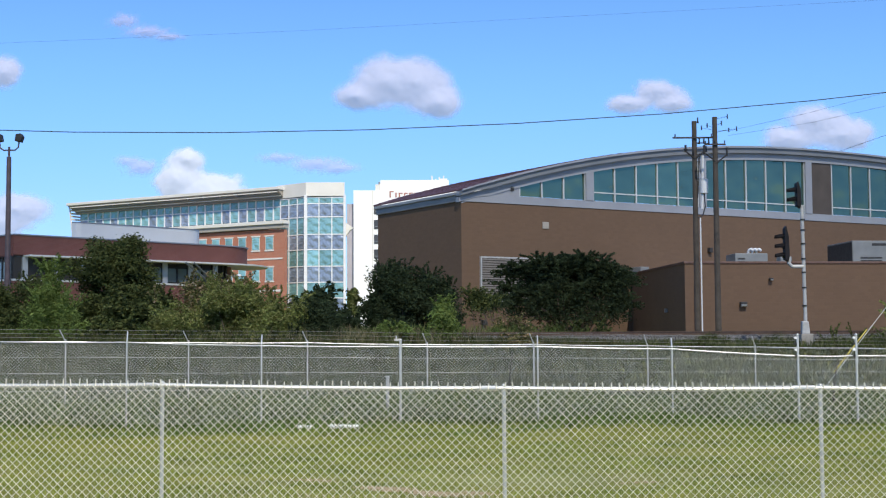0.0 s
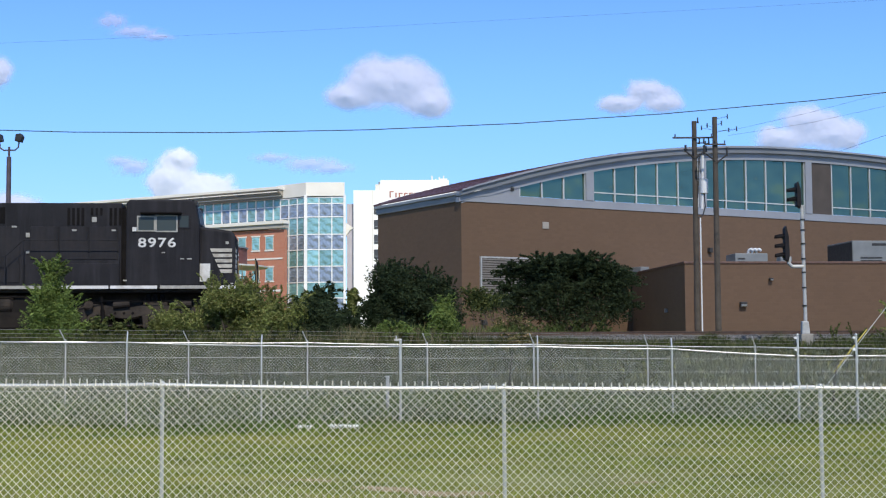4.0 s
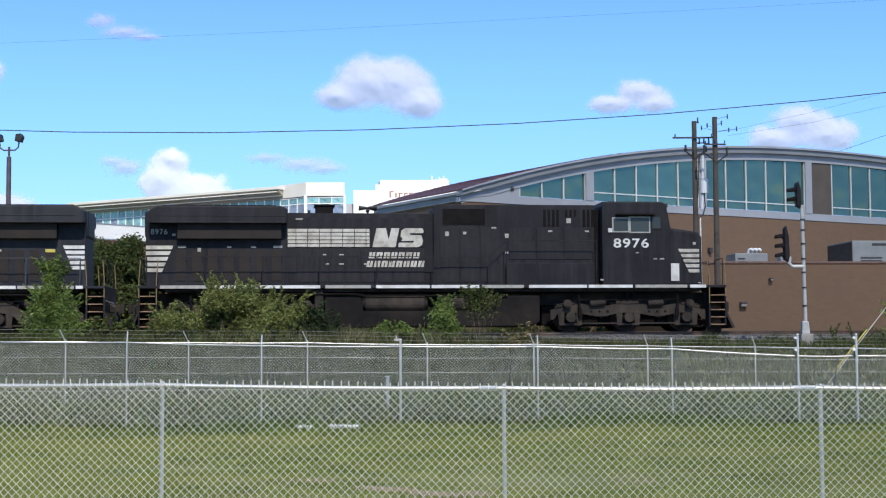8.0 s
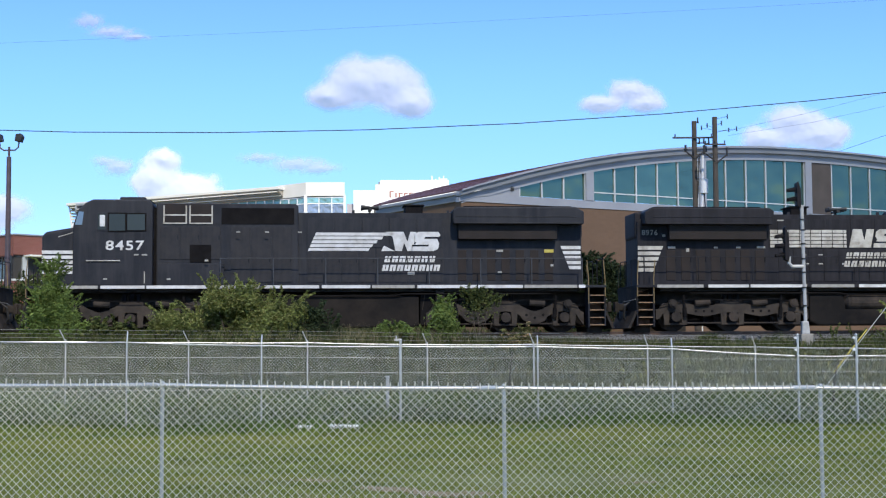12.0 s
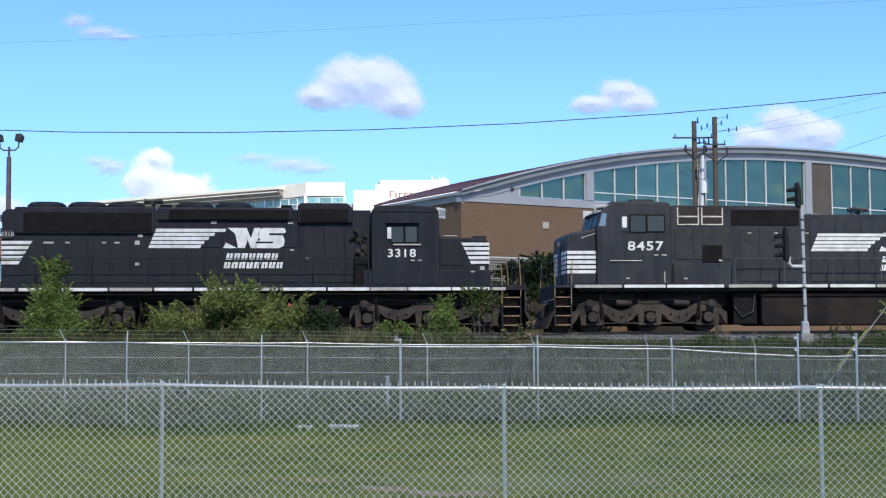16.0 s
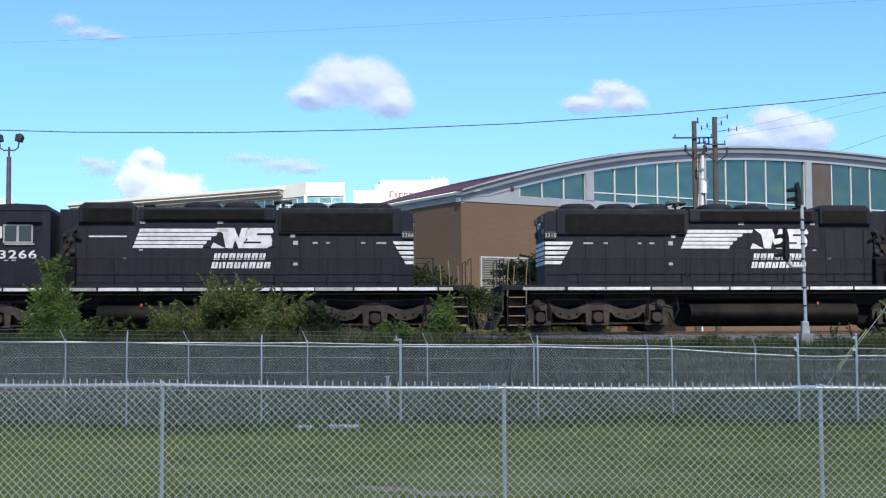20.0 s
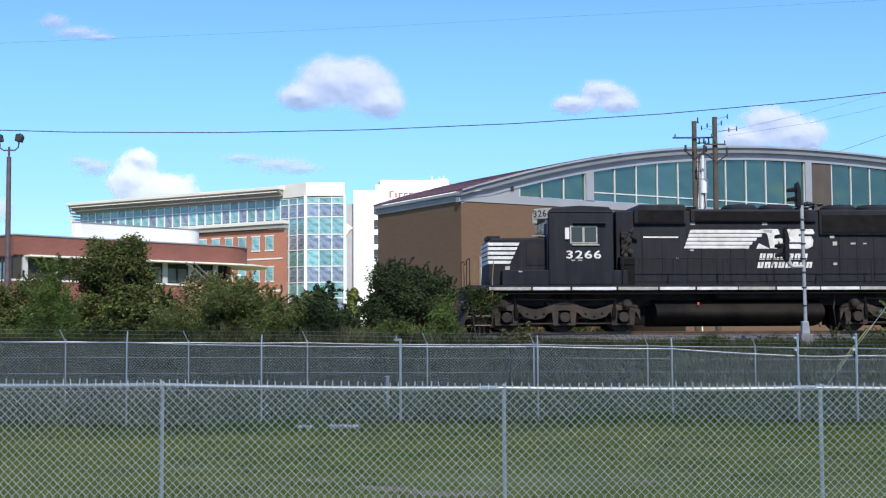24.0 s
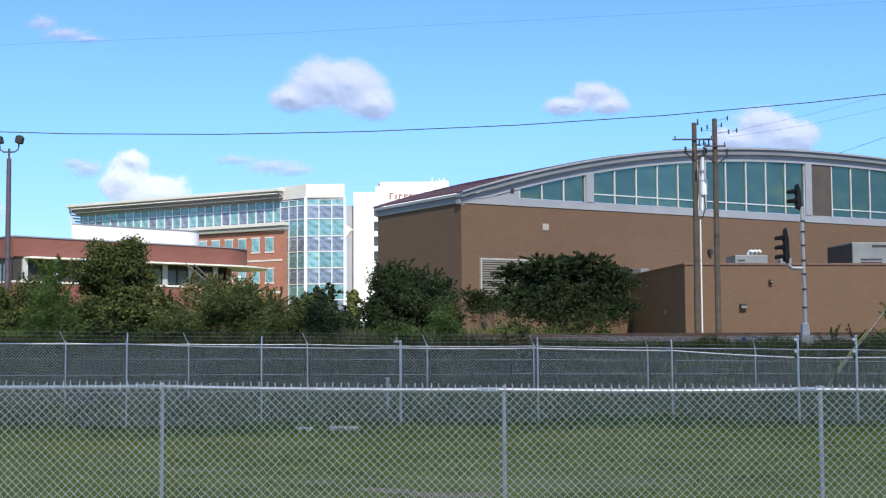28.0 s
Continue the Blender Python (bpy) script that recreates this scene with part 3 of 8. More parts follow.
    for k in range(18):
        piece("slat", sl, lv, pose(0, 0, 4.63 + k * 0.155))
    bm = bmesh.new()
    rod(bm, (3.95, -0.10, 12.05), (3.95, 0.05, 12.05), 0.16, 14)
    part("gable_vent", bm, M["dark"], a)
    for s, z in ((1.45, 3.0), (21.0, 8.3)):
        part("wall_lamp", box(s, s + 0.3, -0.3, 0.02, z, z + 0.35, 0.04), M["dark"], a)
    part("rooftop_box", box(13.75, 14.5, -1.3, -0.1, 6.45, 7.05, 0.03), M["hvac"], a)


make_arena()


def make_annex():
    a = thing("annex", pose(14.55, 85, 0, 0, 0, TRACK_TURN), "low brown block annex with a flat roof", "building")
    part("front_wall", box(0, 46, 0, 0.3, 1.2, 6.55), M["brown"], a)
    part("side_wall", box(0, 0.3, 0.3, 13.9, 1.2, 6.55), M["brown"], a)
    part("side_wall", box(45.7, 46, 0.3, 17, 1.2, 6.55), M["brown"], a)
    part("roof", box(0.3, 45.7, 0.3, 17, 6.05, 6.2), M["roofgrey"], a)
    bm = bx(bmesh.new(), -0.06, 46.06, -0.07, 0.36, 6.55, 6.68, 0.015)
    bx(bm, -0.06, 0.36, 0.362, 13.9, 6.55, 6.68, 0.015)
    part("coping", bm, M["copper"], a, "dark brown metal coping")
    for x, z, s in ((5.3, 5.6, 0.24), (3.55, 4.1, 0.42)):
        l = part("wall_lamp", box(x - s / 2, x + s / 2, -0.28, 0.0, z - s * 0.4, z + s * 0.3, 0.04), M["dark"], a)
        part("lens", box(x - s / 2 + 0.04, x + s / 2 - 0.04, -0.3, -0.275, z - s * 0.36, z - 0.02), M["hvac"], l)
    part("side_lamp", box(-0.2, 0.0, 4.05, 4.3, 3.68, 3.95, 0.05), M["hvac"], a)
    part("wall_pipe", box(0.55, 0.6, -0.06, 0.0, 1.9, 5.2), M["copper"], a)


make_annex()


def rooftop_unit(name, x, y, w, d, h, label, louvres=3):
    u = thing(name, pose(x, y, 6.2, 0, 0, TRACK_TURN), label, "rooftop unit", "rooftop units on the annex")
    part("casing", box(0, w, 0, d, 0.15, h, 0.04), M["hvac"], u)
    part("base_rail", box(0.1, w - 0.1, 0.1, d - 0.1, 0, 0.15), M["dark"], u)
    for k in range(louvres):
        part("louvre", box(w * 0.08, w * 0.3, -0.02, 0.0, 0.5 + k * 0.2, 0.6 + k * 0.2), M["dark"], u)
    return u


u = rooftop_unit("rooftop_unit", 26.2, 90.2, 6.5, 4.3, 2.05, "large grey metal rooftop air unit with a dark end")
part("dark_end", box(-0.03, 0.0, 0.05, 4.25, 0.2, 1.95), M["dark"], u)
part("lettering_bar", box(1.3, 2.4, -0.01, 0.0, 1.72, 1.88), M["dark"], u)
u = rooftop_unit("rooftop_unit", 18.75, 90.5, 2.15, 2.0, 1.3, "low grey rooftop unit with pale bent exhaust pipes")
for k in range(3):
    bm = bmesh.new()
    pipe(bm, [(1.05 + k * 0.26, 0.6, 1.3), (1.05 + k * 0.26, 0.6, 1.42), (1.11 + k * 0.26, 0.5, 1.56), (1.21 + k * 0.26, 0.4, 1.6), (1.31 + k * 0.26, 0.35, 1.48)], 0.09, 10)
    part("exhaust_pipe", bm, M["mull"], u, smooth=True)
rooftop_unit("rooftop_unit", 21.2, 88.6, 0.75, 0.8, 0.95, "small grey rooftop unit", 1)

# ---------- glass-fronted office ----------


def curtain(parent, x0, z0, cols, rows, cw, heights, mats, m=0.09, y=0.0):
    """A curtain wall in the plane y: panes by column and row, with mullions."""
    z = z0
    for r in range(rows):
        h = heights[r]
        me = {}
        for c in range(cols):
            key = mats(r, c)
            if key not in me:
                me[key] = mesh_of("pane", box(0, cw - m, y + 0.06, y + 0.14, 0, h - m), M[key])
            piece("pane", me[key], parent, pose(x0 + c * cw + m / 2, 0, z + m / 2))
        part("transom", box(x0, x0 + cols * cw, y + 0.0, y + 0.2, z - m / 2, z + m / 2), M["mull"], parent)
        z += h
    part("transom", box(x0, x0 + cols * cw, y + 0.0, y + 0.2, z - m / 2, z + m / 2), M["mull"], parent)
    for c in range(cols + 1):
        x = x0 + c * cw
        part("mullion", box(x - m / 2, x + m / 2, y - 0.03, y + 0.2, z0, z), M["mull"], parent)


def make_office():
    o = thing("glass_office", pose(0, 0, 0), "modern office with an aqua glass corner tower and brick wing", "building")
    # tower: frontal face, angled face, cream crown
    crown = slab(bmesh.new(), [(-12.2, 174.9), (-14.6, 188), (-30, 195), (-20.6, 178.0), (-17.0, 174.8)], 20.3, 22.0)
    part("crown", crown, M["cream"], o, "cream parapet crown")
    core = slab(bmesh.new(), [(-12.4, 175.4), (-14.8, 188), (-30, 195), (-20.3, 178.4), (-16.9, 175.4)], 1.2, 20.3)
    part("core", core, M["darkglass"], o)
    def pick(r, c):
        return "blueglass" if r == 10 or r % 2 == 0 else "aqua"
    hs = [1.6, 1.95, 1.85, 1.97, 1.99, 2.07, 1.9, 2.17, 1.67, 0.78]
    f1 = part("front_glazing", box(-17.0, -12.2, 175.16, 175.3, 2.2, 2.3), M["mull"], o)
    curtain(f1, -17.0, 2.2, 3, 10, 1.6, hs, pick, 0.12, 175.0)
    f2 = part("angled_glazing", box(0, 5.0, 0.16, 0.3, 2.2, 2.3), M["mull"], o)
    f2.matrix_basis = pose(-20.55, 178.0, 0, 0, 0, -40.0)
    curtain(f2, 0, 2.2, 3, 10, 1.52, hs, pick, 0.12)
    part("corner_post", box(-17.25, -16.85, 174.78, 175.05, 2.2, 20.4), M["mull"], o)
    part("corner_post", box(-12.35, -12.05, 174.78, 175.05, 2.2, 20.4), M["mull"], o)
    # side bracket and roof screen
    part("side_bracket", prism(bmesh.new(), [(-12.1, 17.0), (-11.1, 16.3), (-11.6, 16.0), (-12.1, 15.2)], 175.2, 176.0), M["cream"], o)
    # long wing with the strip of windows
    w = thing("office_wing", pose(-20.4, 178, 0, 0, 0, 180 - math.degrees(math.atan2(1, 1.63))), "long office wing with ribbon windows under a deep eave", "building")
    L = 35.7
    part("wall", box(0, L, -9, -0.3, 1.2, 21.2), M["cream"], w)
    strip = part("window_strip", box(0, L, -0.3, -0.26, 17.4, 21.0), M["darkglass"], w)
    me = [mesh_of("pane", box(0.06, 1.36, -0.26, -0.18, 17.7, 19.25), M[k]) for k in ("aqua", "aqua", "blueglass")]
    me2 = mesh_of("pane", box(0.06, 1.36, -0.26, -0.18, 19.35, 20.3), M["aqua"])
    mu = mesh_of("mullion", box(-0.085, 0.085, -0.26, -0.1, 17.4, 20.9), M["mull"])
    for k in range(25):
        piece("pane", me[(k * 7 + k // 3) % 3], strip, pose(k * 1.42, 0, 0))
        piece("pane", me2, strip, pose(k * 1.42, 0, 0))
        piece("mullion", mu, strip, pose(k * 1.42, 0, 0))
    part("transom", box(0, L, -0.26, -0.12, 19.25, 19.37), M["mull"], w)
    part("sill_band", box(0, L, -0.3, 0.25, 16.9, 17.5), M["cream"], w)
    part("roof_edge", box(-0.6, L + 1.0, -9, 1.5, 21.35, 21.72, 0.05), M["cream"], w)
    eave = bmesh.new()
    v = [eave.verts.new(p) for p in ((-0.4, -0.1, 20.25), (L + 0.4, -0.1, 20.25), (L + 0.8, 1.45, 21.34), (-0.5, 1.45, 21.34), (-0.4, -0.1, 21.34), (L + 0.4, -0.1, 21.34))]
    for q in ((0, 1, 2, 3), (0, 3, 4), (1, 5, 2), (3, 2, 5, 4), (0, 4, 5, 1)):
        eave.faces.new([v[i] for i in q])
    part("eave", eave, M["eave"], w)
    for k in range(4):
        yy, zz = 0.25 + k * 0.33, 20.44 + k * 0.232
        part("eave_fin", box(-0.3, L + 0.3, yy, yy + 0.1, zz - 0.12, zz), M["cream" if k % 2 else "hvac"], w)
    rb = mesh_of("eave_rib", prism(bmesh.new(), [(0, 20.9), (0.07, 20.9), (0.07, 21.3), (0, 21.3)], -0.05, 1.3), M["eave"])
    for k in range(14):
        piece("eave_rib", rb, w, pose(1.0 + k * 2.7, 0, 0))
    es = part("end_screen", prism(bmesh.new(), [(L + 0.35, 17.6), (L + 0.5, 17.6), (L + 1.15, 21.5), (L + 1.0, 21.5)], 0.75, 0.9), M["cream"], w, "slatted cream metal end screen")
    for k in range(9):
        zz = 17.7 + k * 0.42
        part("screen_slat", box(L + 0.36 + k * 0.07, L + 0.5 + k * 0.07, -5.0, 0.8, zz, zz + 0.22), M["cream"], es)
    # brick block below the wing
    b = thing("brick_block", pose(-19.35, 172.3, 0, 0, 0, 180 - math.degrees(math.atan2(1, 1.63))), "red brick office block with white cornice and stone sills", "building")
    part("wall", box(0, 26, -0.5, 0, 1.2, 16.0), M["redbrick"], b)
    part("rear_block", box(3.6, 25.95, -4.2, -0.5, 1.2, 16.3), M["redbrick"], b)
    part("cornice", box(-0.3, 26, -0.6, 0.6, 16.62, 17.05, 0.04), M["cream"], b, "white cornice")
    part("cornice", box(-0.15, 26, -0.6, 0.4, 16.1, 16.62, 0.05), M["eave"], b)
    part("stone_band", box(0.35, 26, 0, 0.06, 12.32, 12.52), M["cream"], b)
    part("stone_band", box(0.35, 26, 0, 0.06, 8.35, 8.6), M["cream"], b)
    pn = mesh_of("pane", box(0.06, 1.16, -0.04, 0.02, 0.06, 1.62), M["aqua"])
    fr = mesh_of("window", bx(bx(bx(bmesh.new(), -0.12, 1.34, 0, 0.08, -0.16, 0.0), -0.12, 1.34, 0, 0.07, 1.66, 1.82), 0, 1.22, 0.0, 0.03, 0.02, 1.65), M["cream"])
    for z in (13.52, 9.7, 5.2):
        for k in range(8):
            f = piece("window", fr, b, pose(1.75 + k * 2.15, 0, z))
            piece("pane", pn, f, pose(0, 0.025, 0))


make_office()


def make_white_tower():
    t = thing("white_tower", pose(0, 0, 0), "white concrete office tower with a column of dark windows", "building")
    part("wall", box(-18.4, 14, 290, 304, 1.2, 33.6), M["whitewall"], t)
    part("penthouse", box(-12.9, 1.3, 291, 302, 33.6, 35.8), M["whitewall"], t)
    part("roof_parapet", box(-13.9, -12.95, 290.5, 298, 33.6, 34.9), M["cream"], t)
    # violet-grey colour paints in the shaded side of the white tower
    part("side_wall", box(-19.9, -18.45, 292, 304, 1.2, 31.0), M["shadewall"], t, "side wall with its shade painted in grey")
    wn_ = mesh_of("window", box(0, 2.3, -0.05, 0.02, 0, 1.9), M["smoked"])
    wb_ = mesh_of("window_bar", bx(bx(bmesh.new(), 0, 2.3, -0.09, -0.04, 0.5, 0.58), 1.1, 1.2, -0.09, -0.04, 0, 1.9), M["hvac"])
    for k in range(9):
        for c in range(4):
            wi = piece("window", wn_, t, pose(-14.2 + c * 3.4, 289.97, 28.6 - k * 3.05))
            piece("window_bar", wb_, wi, pose(0, 0, 0))
    part("edge_line", box(-14.55, -14.35, 289.9, 290, 1.2, 33.6), M["cream"], t)
    for x, w, h in ((-10.95, 0.85, 1.3), (-9.75, 0.3, 0.95), (-9.05, 0.75, 0.95), (-7.95, 0.75, 0.95), (-6.9, 0.75, 0.95), (-5.85, 0.75, 0.95)):
        sb = part("sign_bar", box(x, x + 0.24, 289.85, 290, 32.1, 32.1 + h), M["signred"], t, "red-brown sign bar")
        part("sign_bar", box(x + 0.26, x + w, 289.87, 290, 32.1 + h - 0.17, 32.1 + h), M["signred"], sb)
    bm = bmesh.new()
    for x in (-2.2, -1.4, -0.7, 0.2, 0.8):
        rod(bm, (x, 294, 35.8), (x, 294, 36.6 + 0.4 * math.sin(x * 5)), 0.16, 6)
    bx(bm, -0.6, 0.9, 293, 295, 35.8, 36.3)
    part("roof_aerials", bm, M["cream"], t)
    part("roof_aerials", box(-13.5, -12.9, 295, 296, 34.9, 35.9), M["hvac"], t)


make_white_tower()


def make_low_red():
    r = thing("maroon_brick_building", pose(-35.2, 115.5, 0, 0, 0, 45), "low maroon brick building with a curved end and long white canopy", "building")
    R = 5.0
    arc = [(21.3 + R * math.sin(a), R - R * math.cos(a)) for a in [radians(6 * k) for k in range(16)]]
    foot = [(0, 0)] + arc + [(26.3, 12), (0, 12)]
    part("upper_wall", slab(bmesh.new(), foot, 9.35, 10.95), M["darkbrick"], r)
    part("coping", slab(bmesh.new(), [(x + (0.08 if x > 20 else 0), y - 0.08) for x, y in foot], 10.95, 11.06), M["trim"], r)
    part("lower_wall", slab(bmesh.new(), foot, 1.2, 7.2), M["darkbrick"], r)
    part("sill", slab(bmesh.new(), [(x + (0.06 if x > 20 else 0), y - 0.08) for x, y in foot], 7.2, 7.36), M["cream"], r)
    part("glazing", box(0.35, 21.6, 0.4, 11.9, 7.36, 9.2), M["smoked"], r)
    porch = [(21.6, 1.6)] + [(21.3 + (R - 1.5) * math.sin(radians(6 * k)), R - (R - 1.5) * math.cos(radians(6 * k))) for k in range(3, 16)] + [(24.8, 11.9), (21.6, 11.9)]
    part("porch_wall", slab(bmesh.new(), porch, 7.36, 9.2), M["darkbrick"], r, "shaded maroon brick wall under the canopy")
    can = [(1.0, -0.9)] + [(21.3 + (R + 2.4) * math.sin(radians(6 * k)), R - (R + 1.2) * math.cos(radians(6 * k))) for k in range(18)] + [(21, 6), (1.0, 0.5)]
    part("canopy", slab(bmesh.new(), can, 9.2, 9.34), M["offwhite"], r, "thin white canopy")
    post = mesh_of("mullion", box(-0.07, 0.07, 0.16, 0.4, 7.36, 9.18), M["dark"])
    pane = mesh_of("pane", box(0.07, 1.07, 0.3, 0.36, 7.5, 8.72), M["greypane"])
    light = mesh_of("pane", box(0.07, 1.07, 0.3, 0.36, 8.84, 9.12), M["smoked"])
    rail = mesh_of("transom", box(0.07, 2.21, 0.2, 0.4, 8.72, 8.84), M["dark"])
    foot_rail = mesh_of("transom", box(0.07, 2.21, 0.2, 0.4, 7.37, 7.5), M["dark"])
    col = mesh_of("column", box(-0.23, 0.23, 0.02, 0.4, 7.36, 9.18), M["mullgrey"])
    for k in range(8):
        u = 1.1 + k * 2.73
        piece("column", col, r, pose(u, 0, 0))
        if k == 7:
            break
        u += 0.23
        for e in (0.0, 1.14, 2.28):
            piece("mullion", post, r, pose(u + e, 0, 0))
        for e in (0.0, 1.14):
            piece("pane", pane, r, pose(u + e, 0, 0))
            piece("pane", light, r, pose(u + e, 0, 0))
        piece("transom", rail, r, pose(u, 0, 0))
        piece("transom", foot_rail, r, pose(u, 0, 0))
    for u in (20.6, 21.1, 21.55):
        piece("mullion", post, r, pose(u, 0, 0))
    bm = bmesh.new()
    pipe(bm, [(16.0, -1.3, 9.2), (19.4, -0.5, 7.4)], 0.1, 6)
    pipe(bm, [(16.9, -1.3, 9.2), (19.7, -0.5, 7.6)], 0.08, 6)
    pipe(bm, [(19.6, -0.8, 9.1), (19.4, -0.5, 7.4)], 0.06, 6)
    part("canopy_strut", bm, M["hvac"], r, "grey steel canopy strut")
    pen = [(8.0, 4.6), (8.15, 4.2), (8.6, 4.0), (19.9, 4.0)] + [(19.9 + 2.4 * math.sin(radians(9 * k)), 6.4 - 2.4 * math.cos(radians(9 * k))) for k in range(1, 11)] + [(22.3, 12), (12.4, 12)]
    part("penthouse", slab(bmesh.new(), pen, 10.6, 12.68), M["offwhite"], r, "curved white rooftop screen")
    part("penthouse_rim", slab(bmesh.new(), [(x, y - 0.05) for x, y in pen], 12.68, 12.77), M["trim"], r)
    # wing that turns back from the corner
    part("side_wall_upper", box(-0.02, 0.0, 0.01, 12, 9.2, 10.95), M["darkbrick"], r)
    w = thing("maroon_brick_wing", pose(-35.25, 115.45, 0, 0, 0, 135), "maroon brick wing with dark framed windows", "building")
    part("upper_wall", box(0.2, 16, -8, 0, 9.3, 10.95), M["darkbrick"], w)
    part("coping", box(0.1, 16, -8, 0.08, 10.95, 11.05), M["trim"], w)
    part("lower_wall", box(0.2, 16, -8, 0, 1.2, 6.9), M["darkbrick"], w)
    part("glazing", box(0.2, 16, -8, -0.2, 6.9, 9.3), M["smoked"], w)
    mu = mesh_of("mullion", box(-0.07, 0.07, -0.2, -0.05, 6.9, 9.3), M["dark"])
    pn = mesh_of("pane", box(0.09, 0.68, -0.2, -0.12, 7.3, 8.8), M["greypane"])
    tr = mesh_of("transom", box(0.07, 0.7, -0.2, -0.08, 8.8, 8.9), M["dark"])
    for k in range(20):
        piece("mullion", mu, w, pose(0.35 + k * 0.77, 0, 0))
        piece("pane", pn, w, pose(0.35 + k * 0.77, 0, 0))
        piece("transom", tr, w, pose(0.35 + k * 0.77, 0, 0))


make_low_red()

g = thing("street_lamp", pose(-17.0, 110, float(ground_z(-17.0, 110))), "pale gooseneck street lamp with a white bowl", "street lamp")
bm = bmesh.new()
pipe(bm, [(0, 0, -0.1), (0, 0, 4.6), (0.14, 0, 4.98), (0.45, 0, 5.28), (0.85, 0, 5.42)], 0.055, 8)
part("pole", bm, M["silver"], g)
bm = bmesh.new()
bmesh.ops.create_uvsphere(bm, u_segments=14, v_segments=8, radius=0.17, matrix=pose(1.1, 0, 5.42) @ Matrix.Diagonal((1.15, 1.0, 0.75, 1)))
part("bowl", bm, M["whitewall"], g, "white lamp bowl", smooth=True)
part("collar", box(0.84, 0.96, -0.06, 0.06, 5.37, 5.48, 0.02), M["silver"], g)

# ---------- fences ----------
PITCH = 0.0756


def chain_link(x0, x1, line, bottom, top, r, back, spikes=False):
    """Woven zigzag wires between a bottom and a top line; line(x) gives the depth."""
    h = PITCH / 2
    n = int((x1 - x0) / h)
    rows = 2 * int(1.9 / PITCH)
    k, j = np.meshgrid(np.arange(n), np.arange(rows + 1), indexing="ij")
    xx = x0 + h * (k + (j + k) % 2)
    tt = top(xx)
    zz = bottom(xx) + j * h
    yy = line(xx) + back + 0.004 * np.where((j + k) % 2 == 0, 1, -1)
    keep = (zz[:, 1:] < tt[:, 1:] + 0.012)
    a = np.stack([xx, yy, zz], -1)
    p, q = a[:, :-1][keep], a[:, 1:][keep]
    if spikes:
        # twisted wire ends that stand above the rail
        xs = np.arange(x0 + h, x1, PITCH)
        tp = top(xs)
        lean = 0.008 * np.sin(xs * 37.0)
        sp = np.stack([xs, line(xs) + back, tp - 0.01], -1)
        sq = np.stack([xs + lean, line(xs) + back + 0.004, tp + 0.05 + 0.008 * np.sin(xs * 91.0)], -1)
        p, q = np.concatenate([p, sp]), np.concatenate([q, sq])
    rr = np.full((len(p), 1, 1), 1.0)
    if spikes:
        rr[len(p) - len(xs):] = 1.35
    off = np.array([(0.0, -r, 0.0), (0.87 * r, 0.5 * r, 0), (-0.87 * r, 0.5 * r, 0)])
    v = np.concatenate([p[:, None] + off * rr, q[:, None] + off * rr], 1).reshape(-1, 3)
    quad = np.array([(0, 1, 4, 3), (1, 2, 5, 4), (2, 0, 3, 5)])
    return v, (quad[None] + (np.arange(len(p)) * 6)[:, None, None]).reshape(-1, 4)


